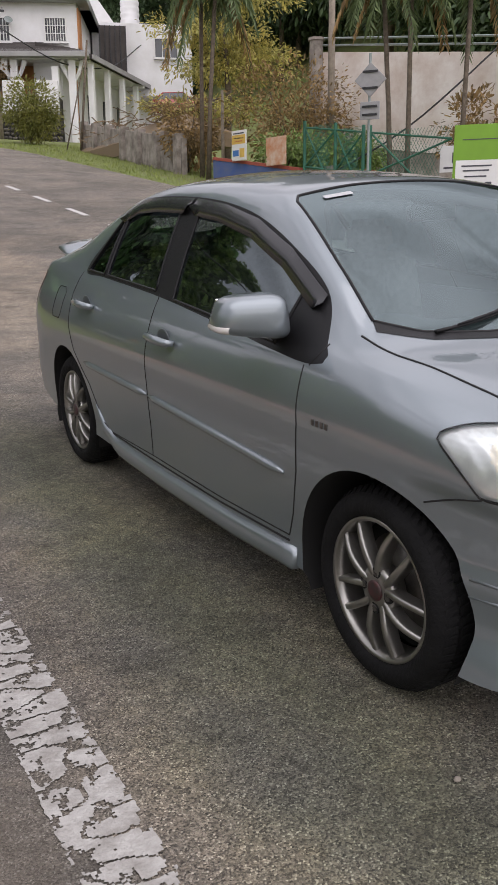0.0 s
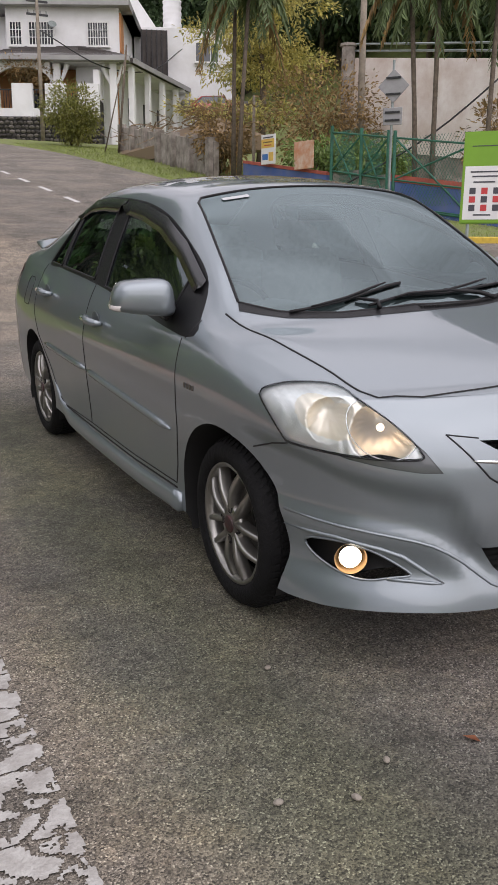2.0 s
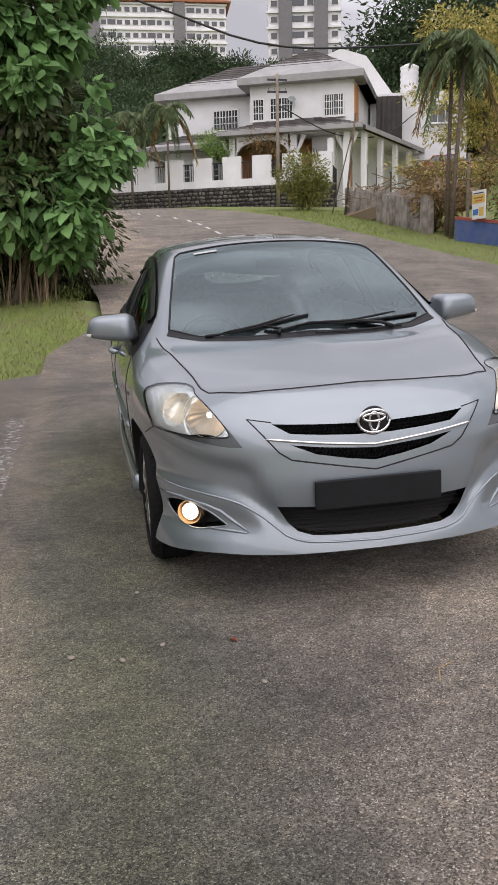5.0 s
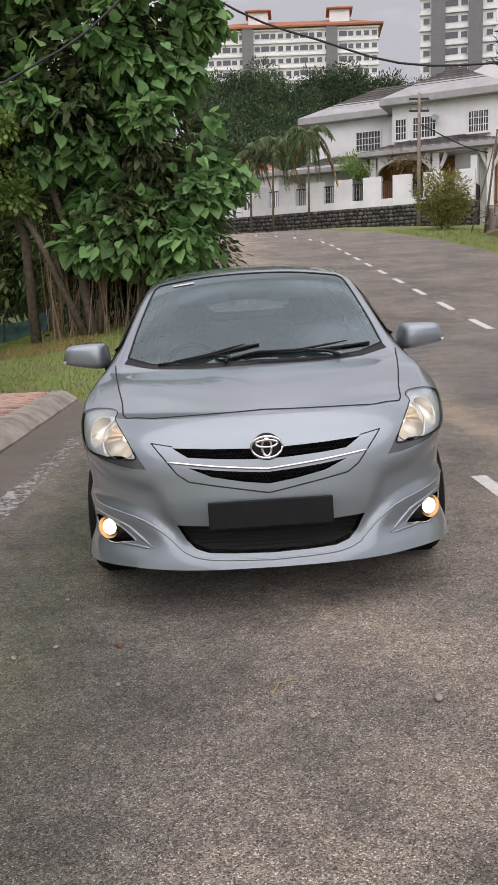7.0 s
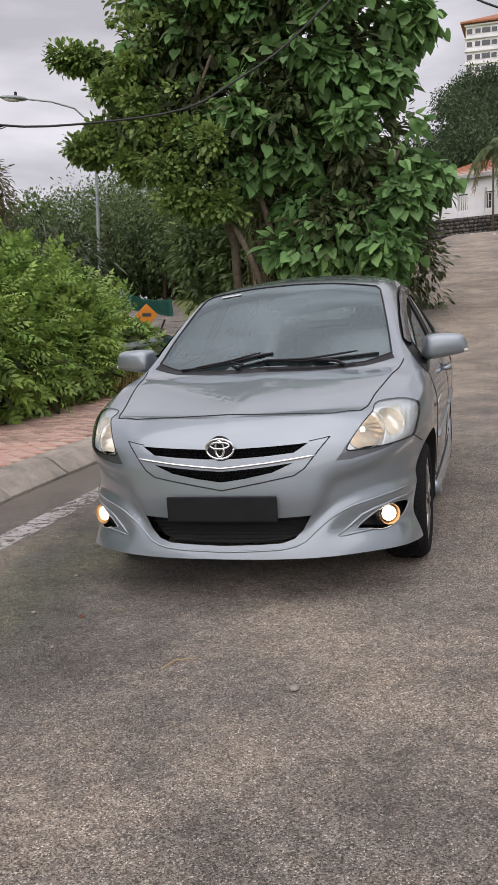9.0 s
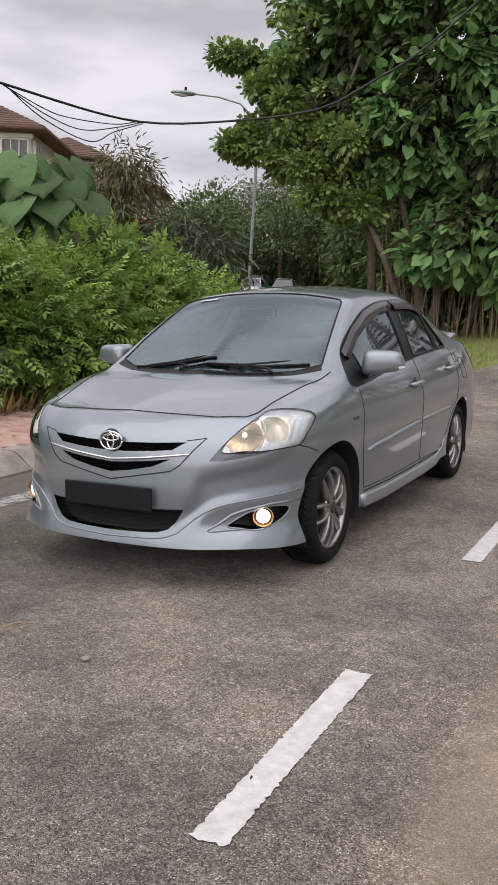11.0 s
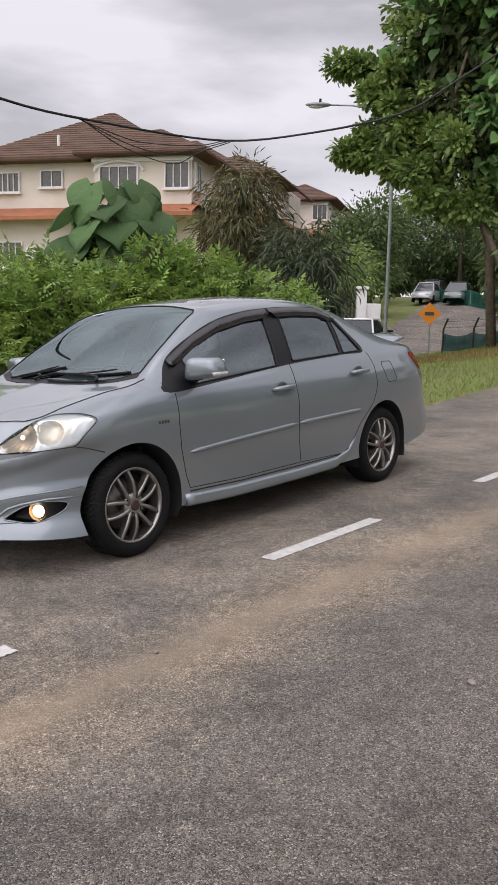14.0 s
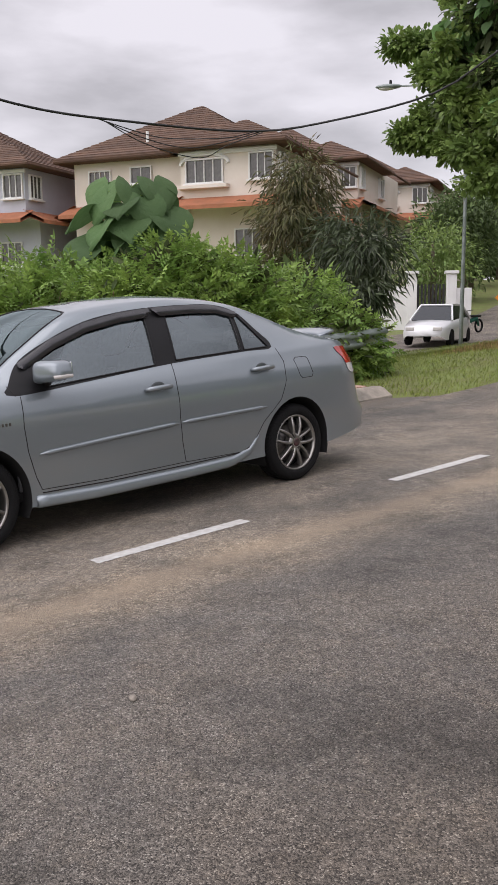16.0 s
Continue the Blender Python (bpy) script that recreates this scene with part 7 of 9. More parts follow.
def terrace_house(m, wall, label, group="cream houses beyond the hedge", rich=True):
    """Two storeys with brown hipped roof and an orange skirt roof. Front faces -y, its near corner at x = 0."""
    h = thing("terrace_house", m, label, "house", group)
    W, D = 12.6, 10.8
    wb = bmesh.new()
    add_box(wb, -W, 0, 0, D, -1.0, 10.0)
    add_box(wb, -W * 0.42, 0.0, -1.3, 0.0, 7.1, 10.0)
    part("wall", wb, wall, h)
    rb_ = hip_roof(bmesh.new(), -W, -1.6, 0, D, 10.0, 3.6, 0.85)
    roof = part("roof", rb_, M_TILE, h, "brown tiled hipped roof")
    part("roof_tiles", tile_courses(bmesh.new(), -W, -1.6, 0, D, 10.0, 3.6, 0.85), M_TILE, roof)
    r2 = hip_roof(bmesh.new(), -W * 0.42, 0.0, -1.3, 5.0, 10.0, 1.7, 0.8)
    r2b = part("front_roof", r2, M_TILE, h, "brown tiled hipped roof over the bay")
    part("roof_tiles", tile_courses(bmesh.new(), -W * 0.42, 0.0, -1.3, 5.0, 10.0, 1.7, 0.8), M_TILE, r2b)
    sk_ = bmesh.new()
    rows_ = []
    for x, y in ((-W - 0.4, D), (-W - 0.4, -0.3), (-W * 0.42 - 0.3, -0.3), (-W * 0.42 - 0.3, -1.5), (0.4, -1.5), (0.4, D)):
        rows_.append((x, y))
    for (xa, ya), (xb, yb) in zip(rows_, rows_[1:]):
        o = Vector((yb - ya, -(xb - xa), 0)).normalized()
        if o.y > 0 and abs(ya - yb) < 0.01:
            o = -o
        ins_ = -o
        a0, b0 = Vector((xa, ya, 6.95)) - ins_ * 0.9, Vector((xb, yb, 6.95)) - ins_ * 0.9
        a1, b1 = Vector((xa, ya, 7.55)) + ins_ * 0.45, Vector((xb, yb, 7.55)) + ins_ * 0.45
        vs = [sk_.verts.new(p) for p in (a0, b0, b1, a1)]
        sk_.faces.new(vs)
        lo_ = [sk_.verts.new(p - Vector((0, 0, 0.2))) for p in (a0, b0)]
        sk_.faces.new((vs[1], vs[0], lo_[0], lo_[1]))
        lo2 = [sk_.verts.new(p - Vector((0, 0, 0.25))) for p in (a1, b1)]
        sk_.faces.new((lo_[1], lo_[0], lo2[0], lo2[1]))
    part("skirt_roof", sk_, M_ORANGE, h, "orange tiled skirt roof between the storeys")
    gt = bmesh.new()
    for (xa, ya), (xb, yb) in zip(((-W - 0.8, -0.8), (-W * 0.42 - 0.8, -2.1), (0.8, -2.1)), ((-W * 0.42 - 0.8, -0.8), (0.8, -2.1), (0.8, D + 0.8))):
        add_tube(gt, [(xa, ya, 9.9), (xb, yb, 9.9)], 0.09, 6)
    part("gutter", gt, M_TILE, h)
    window_at(h, -10.9, -0.02, 8.85, 1.3, 0.95, 0, 4, 2)
    window_at(h, -8.3, -0.02, 9.0, 1.2, 0.8, 0, 2, 1)
    window_at(h, -3.9, -1.32, 8.75, 2.0, 1.1, 0, 4, 2)
    window_at(h, -0.75, -1.32, 8.85, 1.2, 1.2, 0, 3, 2)
    window_at(h, 0.02, -0.4, 8.85, 1.0, 1.2, 90, 3, 2)
    window_at(h, 0.02, 5.0, 8.8, 1.3, 1.2, 90, 3, 2)
    window_at(h, -10.9, -0.02, 5.0, 1.5, 1.3, 0, 4, 2)
    window_at(h, -7.9, -0.02, 5.0, 1.4, 1.3, 0, 4, 2)
    window_at(h, -2.0, -0.02, 5.2, 1.4, 1.3, 0, 3, 2)
    window_at(h, 0.02, 4.5, 5.0, 1.4, 1.4, 90, 3, 2)
    part("balcony_ledge", box(-5.3, -2.5, -1.75, -1.3, 7.85, 8.05, 0.03), wall, h)
    part("cornice", box(-W * 0.42 - 0.1, 0.1, -1.42, -1.3, 9.55, 9.75, 0.02), M_FRAME, h)
    arch = bmesh.new()
    add_tube(arch, [(-3.9 + 1.35 * math.cos(a), -1.36, 9.1 + 0.5 * math.sin(a)) for a in (math.pi * i / 16 for i in range(17))], 0.1, 6)
    part("arch_moulding", arch, M_FRAME, h)
    part("rain_pipe", tube([(-W * 0.42 - 0.15, -0.1, -0.5), (-W * 0.42 - 0.15, -0.1, 9.8)], 0.07, 8), M_FRAME, h)
    part("roof_vent", tube([(-8.2, 0.6, 10.3), (-8.2, 0.6, 11.4)], 0.09, 8), M_FRAME, h)
    ac = box(-9.7, -8.9, -0.45, -0.1, 4.8, 5.4, 0.03)
    part("air_conditioner", ac, M_FRAME, h, "white outdoor air-conditioner box")
    return h


c0, c1 = Vector((-27.4, 29.07, 0)), Vector((-38.9, 23.5, 0))
yawH = math.degrees(math.atan2((c0 - c1).y, (c0 - c1).x))
house1 = terrace_house(pose(c0.x, c0.y, -0.35, 0, 0, yawH), M_CREAM, "cream two-storey house with brown tiled roof and orange skirt")
terrace_house(pose(-40.4, 22.2, -0.6, 0, 0, yawH), M_BLUEW, "blue-grey two-storey house with brown tiled roof")
terrace_house(pose(-33.5, 42.5, 1.0, 0, 0, yawH), M_CREAM, "cream two-storey house farther along the lane")
terrace_house(pose(-41.0, 60.5, 2.0, 0, 0, yawH), M_CREAM, "cream two-storey house at the lane's end")
terrace_house(pose(-50.0, 80.5, 2.5, 0, 0, yawH), M_CREAM, "cream two-storey house far down the lane")

# gate wall of a lane house
gw = thing("gate_wall", pose(-21.2, 33.0, land(-21.2, 33.0), 0, 0, 40), "white boundary wall with a dark slatted gate", "wall")
part("wall", box(-4.0, -0.6, 0, 0.25, -0.5, 2.1, 0.02), M_WALLW, gw)
part("wall", box(1.2, 2.2, 0, 0.25, -0.5, 2.0, 0.02), M_WALLW, gw)
for x in (-0.75, 1.2):
    part("pillar", box(x - 0.25, x + 0.25, -0.1, 0.4, -0.5, 2.7, 0.02), M_WALLW, gw)
    part("cap", box(x - 0.34, x + 0.34, -0.2, 0.5, 2.7, 2.85, 0.02), M_WALLW, gw)
for k in range(9):
    part("slat", box(-0.48 + 0.18 * k, -0.38 + 0.18 * k, 0.1, 0.16, 0.1, 2.2), M_IRON, gw)

# ---------------------------------------------------------------- white house on the hill road
WD = Vector((17.0 - 0.54, 56.8 - 64.6, 0)).normalized()
yawW = math.degrees(math.atan2(WD.y, WD.x))
wz = 7.3
wallS = thing("stone_wall", pose(17.0, 56.8, wz, 0, 0, yawW), "dark rubble stone retaining wall under a white fence", "wall")
part("core", box(-26, 0, 0, 0.5, -1.0, 2.2), M_MORTAR, wallS)
part("core", box(-0.5, 0, 0.5, 22, -1.0, 3.4), M_MORTAR, wallS)
stb = bmesh.new()
sx_ = -25.9
for row in range(8):
    x = -25.9 + random.uniform(0, 0.3)
    while x < -0.1:
        w = random.uniform(0.22, 0.5)
        hh = 0.27
        z = -0.02 + row * 0.28
        r = bmesh.ops.create_icosphere(stb, subdivisions=1, radius=1, matrix=pose(x + w / 2, -0.02, z + hh / 2 + random.uniform(-0.03, 0.03), random.uniform(0, 90), 0, random.uniform(0, 40)) @ Matrix.Diagonal((w * 0.52, 0.12, hh * 0.55, 1)))
        x += w
tagged(part("stones", stb, M_STONE, wallS, "dark rounded rubble stones"), kind="stuff")
fence = thing("white_fence", pose(17.0, 56.8, wz + 2.2, 0, 0, yawW), "white masonry fence with pillars and black grilles", "fence")
part("plinth", box(-26, 0, 0.08, 0.42, 0, 0.55, 0.02), M_WALLW, fence)
part("plinth", box(-0.42, -0.08, 0.42, 22, 1.2, 1.75, 0.02), M_WALLW, fence)
for k in range(12):
    x = -0.7 - 2.25 * k
    part("pillar", box(x - 0.7, x + 0.7, 0.02, 0.48, 0.0, 2.15, 0.02), M_WALLW, fence)
    for j in range(4):
        xx = x - 0.78 - 0.17 * j
        part("bar", box(xx - 0.02, xx + 0.02, 0.22, 0.26, 0.5, 1.8), M_IRON, fence)
    part("rail", box(x - 1.56, x - 0.69, 0.21, 0.27, 1.72, 1.80), M_IRON, fence)
for k in range(8):
    y = 1.6 + 2.6 * k
    part("pillar", box(-0.48, -0.02, y - 0.7, y + 0.7, 1.2, 3.2, 0.02), M_WALLW, fence)

wh = thing("white_house", pose(16.6, 60.9, wz + 1.5, 0, 0, yawW), "white two-storey house with dark grey hipped roofs", "house")
M_EAVE = node_mat("pale_eave_board", (0.37, 0.365, 0.36), 0.8, var=0.2, scale=1)
part("wall", box(-12.5, 3.2, 3.0, 12.0, -1.5, 8.6), M_WALLW, wh)
part("wall", box(-4.8, 3.2, 0.2, 3.0, 4.5, 8.6), M_WALLW, wh)
rf = part("roof", hip_roof(bmesh.new(), -12.5, 3.2, 3.0, 12.0, 9.0, 2.9, 0.8, 0.5), M_EAVE, wh, "pale eave boards under a hipped roof")
part("roof_tiles", tile_courses(bmesh.new(), -12.5, 3.2, 3.0, 12.0, 9.0, 2.95, 0.66, 0.5), M_GREYR, rf, "dark grey roof tiles")
rf2 = part("bay_roof", hip_roof(bmesh.new(), -4.8, 3.2, 0.2, 9.0, 9.0, 2.9, 0.8, 0.5), M_EAVE, wh)
part("roof_tiles", tile_courses(bmesh.new(), -4.8, 3.2, 0.2, 9.0, 9.0, 2.95, 0.66, 0.5), M_GREYR, rf2, "dark grey roof tiles")
rf3 = part("porch_roof", hip_roof(bmesh.new(), -6.0, 3.6, -2.4, 3.5, 4.75, 1.25, 0.6, 0.3), M_EAVE, wh)
part("roof_tiles", tile_courses(bmesh.new(), -6.0, 3.6, -2.4, 3.5, 4.75, 1.3, 0.52, 0.45), M_GREYR, rf3, "dark grey porch roof tiles")
rf4 = part("side_roof", hip_roof(bmesh.new(), -12.5, -6.6, 0.0, 3.4, 4.4, 1.1, 0.7, 0.35), M_EAVE, wh)
part("roof_tiles", tile_courses(bmesh.new(), -12.5, -6.6, 0.0, 3.4, 4.4, 1.15, 0.6, 0.45), M_GREYR, rf4, "dark grey side roof tiles")
part("ground_floor", box(-12.0, -6.8, 0.6, 3.0, -1.5, 4.3), M_WALLW, wh)
part("porch_wall", box(-5.6, 3.0, 0.3, 0.6, -1.0, 4.4), M_ORWALL, wh, "orange porch wall")
part("porch_ceiling", box(-6.0, 3.4, -2.3, 0.3, 4.42, 4.47), M_WALLW, wh)
part("porch_door", box(-1.3, 0.3, 0.23, 0.3, -1.0, 2.6, 0.02), M_IRON, wh, "dark porch doorway")
part("porch_window", box(-4.6, -2.6, 0.23, 0.3, 1.0, 2.8, 0.02), M_PANE, wh)
for x0, x1 in ((-5.9, -5.4), (-1.2, -0.7), (2.7, 3.2)):
    col = part("column", box(x0, x1, -2.2, -1.7, -1.0, 4.4, 0.05), M_WALLW, wh)
    cb = bmesh.new()
    for d in (-1, 1):
        add_tube(cb, [((x0 + x1) / 2 + 0.15 * d, -1.95, 3.0), ((x0 + x1) / 2 + 0.45 * d, -1.95, 3.6), ((x0 + x1) / 2 + 0.75 * d, -1.95, 4.35)], [0.10, 0.14, 0.20], 6)
    part("bracket", cb, M_WALLW, col)
ab = bmesh.new()
cx = -3.3
for k in range(12):
    a0, a1 = math.pi * k / 12, math.pi * (k + 1) / 12
    x0, x1 = cx + 1.95 * math.cos(a0), cx + 1.95 * math.cos(a1)
    z0, z1 = 3.1 + 1.0 * math.sin(a0), 3.1 + 1.0 * math.sin(a1)
    ab.faces.new([ab.verts.new(p) for p in ((x0, -2.0, z0), (x1, -2.0, z1), (x1, -2.0, 4.5), (x0, -2.0, 4.5))])
bmesh.ops.remove_doubles(ab, verts=ab.verts, dist=0.001)
bmesh.ops.solidify(ab, geom=ab.faces[:], thickness=0.3)
part("arch", ab, M_WALLW, wh, "white porch arch")
for x, w in ((-7.5, 2.0), (-4.1, 0.8), (-2.3, 1.7), (1.7, 1.4)):
    window_at(wh, x, 2.98 if x < -5 else 0.18, 6.75, w, 1.5, 0, 2 if w < 1 else 4, 3, True)
for x in (-8.4, -10.8):
    window_at(wh, x, 0.58, 2.4, 1.8, 1.5, 0, 4, 3, True)
part("orange_panel", box(3.2, 3.32, 0.3, 1.9, 5.6, 8.2), M_ORWALL, wh, "orange side panel")
part("satellite_dish", tube([(-1.5, -0.1, 7.1), (-1.4, -0.35, 7.3)], [0.05, 0.3], 14), M_GALV, wh)
# the side wing turns away from the corner of the porch
AT = pose(3.9, -2.2, 0, 0, 0, -16)
wg = part("side_wing", box(-4.0, -1.9, 0.4, 14.0, -1.5, 4.4), M_WALLW, wh, "white side wing with a pillared walk", at=AT)
part("walk_ceiling", box(-1.9, 0.2, 0.3, 14.0, 4.3, 4.4), M_WALLW, wg)
wr = bmesh.new()
lo_ = [wr.verts.new(p) for p in ((0.5, 0.0, 4.7), (0.5, 14.4, 4.7), (-3.6, 14.4, 5.7), (-3.6, 0.0, 5.7))]
hi_ = [wr.verts.new(v.co - Vector((0, 0, 0.3))) for v in lo_]
wr.faces.new(lo_), wr.faces.new(hi_[::-1])
for k in range(4):
    wr.faces.new((lo_[k - 1], hi_[k - 1], hi_[k], lo_[k]))
bmesh.ops.recalc_face_normals(wr, faces=wr.faces)
part("walk_roof", wr, M_GREYR, wg, "dark grey lean-to roof")
part("eave_board", box(0.5, 0.58, 0.0, 14.4, 4.38, 4.72, 0.01), M_EAVE, wg)
for k in range(5):
    part("column", box(-0.15, 0.25, 0.6 + 3.1 * k, 1.0 + 3.1 * k, -1.5, 4.35, 0.04), M_WALLW, wg)
    part("window", box(-1.92, -1.84, 1.7 + 3.1 * k, 3.0 + 3.1 * k, 0.9, 2.9, 0.01), M_PANE, wg)

nb = thing("neighbour_house", pose(16.6, 60.9, wz + 1.2, 0, 0, yawW), "white house with an orange-brown tiled roof behind palms", "house")
part("wall", box(-26.0, -17.0, 7.0, 15.0, -2.0, 6.0), M_WALLW, nb)
nr = part("roof", hip_roof(bmesh.new(), -26.0, -17.0, 7.0, 15.0, 6.0, 2.2, 0.7, 0.3), M_EAVE, nb)
part("roof_tiles", tile_courses(bmesh.new(), -26.0, -17.0, 7.0, 15.0, 6.0, 2.25, 0.62, 0.45), M_ORANGE, nr, "faded orange roof tiles")
for x in (-24.0, -21.0, -18.5):
    window_at(nb, x, 6.98, 3.6, 1.6, 1.4, 0, 3, 2, True)

gable = thing("gable_house", pose(19.4, 72.7, wz + 2, 0, 0, yawW), "tall plain white gabled building behind", "house")
gb2 = bmesh.new()
pr = [(-10.5, -3), (8.0, -3), (8.0, 8.6), (5.2, 12.6), (3.0, 13.4), (-0.2, 12.3), (-5.5, 11.6), (-7.6, 12.3), (-10.5, 10.2)]
fr_ = [gb2.verts.new((x, 0, z)) for x, z in pr]
bk_ = [gb2.verts.new((x, 9, z)) for x, z in pr]
gb2.faces.new(fr_), gb2.faces.new(bk_[::-1])
for i in range(len(pr)):
    gb2.faces.new((fr_[i - 1], bk_[i - 1], bk_[i], fr_[i]))
bmesh.ops.recalc_face_normals(gb2, faces=gb2.faces)
part("wall", gb2, M_WALLW, gable)
modern = thing("modern_house", pose(24.9, 67.1, wz + 1.8, 0, 0, yawW + 8), "white modern house with a dark slatted facade", "house")
part("wall", box(-1.5, 6.5, 0.0, 9, -2, 9.0, 0.03), M_WALLW, modern)
part("wall", box(-2.4, 2.4, -1.5, 0.0, 3.9, 4.5), M_WALLW, modern)
part("screen", box(-1.0, 1.1, -1.2, -0.9, 4.8, 8.5, 0.02), M_GREYR, modern, "dark slatted screen")
for k in range(6):
    part("slat", box(-0.98 + 0.4 * k, -0.9 + 0.4 * k, -1.32, -1.2, 4.8, 8.5), M_IRON, modern)
window_at(modern, 4.4, -0.02, 7.2, 1.8, 1.4, 0, 3, 2)
part("canopy", box(2.2, 8.5, -1.6, 0, 2.9, 3.3, 0.03), M_FASCIA, modern)
tank = thing("water_tank", pose(29.3, 73.7, 19.7), "ribbed white rooftop water tank", "water tank")
tb_ = bmesh.new()
add_tube(tb_, [(0, 0, -4)] + [(0, 0, 0.16 * k) for k in range(15)] + [(0, 0, 2.5)], [0.3] + [0.84 if k % 3 else 0.77 for k in range(15)] + [0.35], 20)
part("drum", tb_, M_WALLW, tank, "", True)


# ---------------------------------------------------------------- flats on the hill
def flats(m, W, D, H, storey, cols, label, roof=None):
    f = thing("apartment_block", m, label, "apartment block", "flats on the hill")
    part("wall", box(0, W, 0, D, -20, H), M_WALLW, f)
    n = int((H + 4) / storey)
    ledge = bmesh.new()
    for k in range(n):
        z = H - 0.6 - storey * k
        part("ledge", box(-0.3, W + 0.3, -0.5, 0, z - 0.35, z, 0), M_FRAME, f)
        for c in range(cols):
            x = W * (c + 0.5) / cols
            if c % 5 == 2:
                part("gallery", box(x - W / cols * 0.5, x + W / cols * 0.5, -0.1, 0.2, z - 2.1, z - 0.9), M_PANE, f)
            else:
                w = part("window", box(x - 0.75, x + 0.75, -0.12, 0.05, z - 2.2, z - 0.9), M_FRAME, f)
                part("pane", box(x - 0.62, x + 0.62, -0.16, -0.1, z - 2.1, z - 1.0), M_PANE, w)
        for c in range(4):
            y = D * (c + 0.5) / 4
            part("window", box(-0.12, 0.05, y - 0.7, y + 0.7, z - 2.2, z - 0.9), M_PANE, f)
            part("window", box(W - 0.05, W + 0.12, y - 0.7, y + 0.7, z - 2.2, z - 0.9), M_PANE, f)
    if roof:
        part("roof", hip_roof(bmesh.new(), 0, W, 0, D, H, 3.5, 1.2, 0.4), roof, f, "orange tiled roof")
        for x in (W * 0.3, W * 0.78):
            part("lift_house", box(x - 2.5, x + 2.5, 3, 8, H + 0.5, H + 5.0), M_WALLW, f)
            part("lift_roof", hip_roof(bmesh.new(), x - 2.5, x + 2.5, 3, 8, H + 5.0, 1.3, 0.8, 0.3), roof, f)
    for c in (0.24, 0.73):
        part("pier", box(W * c - 1.4, W * c + 1.4, -1.0, 0.2, -20, H - 0.3), M_FASCIA, f)
    return f


flats(pose(-5.2, 224.5, 44.0, 0, 0, -4), 43, 14, 31.0, 3.0, 22, "long white apartment block with an orange roof", M_ORANGE)
flats(pose(39.5, 180.5, 36.0, 0, 0, -14), 15, 24, 34.0, 3.1, 6, "white apartment tower on the wooded hill")

# ---------------------------------------------------------------- wooded hill
def far_tree(x, y, hgt, r, material=M_FOREST, n=46, leaf=(0.45, 0.95), nm="forest_tree", label="dense dark green tree on the hillside", group="hillside trees"):
    z = land(x, y)
    t = thing(nm, pose(x, y, z - 0.3), label, "tree", group)
    part("trunk", tube([(0, 0, 0), (0.1, 0.1, hgt * 0.5), (0, 0, hgt * 0.85)], [0.25, 0.18, 0.06], 6), M_BARK, t, "", True)
    bl = [(random.uniform(-0.4, 0.4) * r, random.uniform(-0.4, 0.4) * r, hgt * q, r * s_, r * s_, hgt * 0.2) for q, s_ in ((0.45, 0.9), (0.65, 1.0), (0.85, 0.7), (0.7, 0.8))]
    leaf_part("leaves", T_OVAL, bl, n // 2, (18, r * 0.28), leaf, material, t, 0.3, 0.3, "clumps of dark leaves")
    return t


kinds = [far_tree(0, 400 + 40 * k, 9 + k, 4.2 + 0.4 * k, n=130, leaf=(0.35, 0.75)) for k in range(5)]
spots = [(random.uniform(-20, 75), random.uniform(80, 175)) for _ in range(190)] + [(random.uniform(40, 76), random.uniform(34, 84)) for _ in range(62)] + [(random.uniform(-75, -14), random.uniform(70, 120)) for _ in range(38)] + [(random.uniform(-32, -22), random.uniform(66, 84)) for _ in range(8)]
for i, (x, y) in enumerate(spots):
    if i < 5:
        kinds[i].matrix_basis = pose(x, y, land(x, y) - 0.3, 0, 0, random.uniform(0, 360))
        continue
    s = random.uniform(0.6, 0.95) if i < 190 else random.uniform(0.8, 1.25) if i < 252 else random.uniform(0.5, 0.75)
    src = kinds[i % 5]
    cpy = copy_thing(src, pose(x, y, land(x, y) - 0.3, 0, 0, random.uniform(0, 360)))
    cpy.scale = (s, s, s * random.uniform(0.9, 1.2))


for x, y, hgt, r in ((33, 92, 17, 6.0), (39, 94, 20, 6.5), (46, 92, 19, 6.0), (36, 99, 22, 7.0)):
    far_tree(x, y, hgt, r, n=150, leaf=(0.5, 0.95))

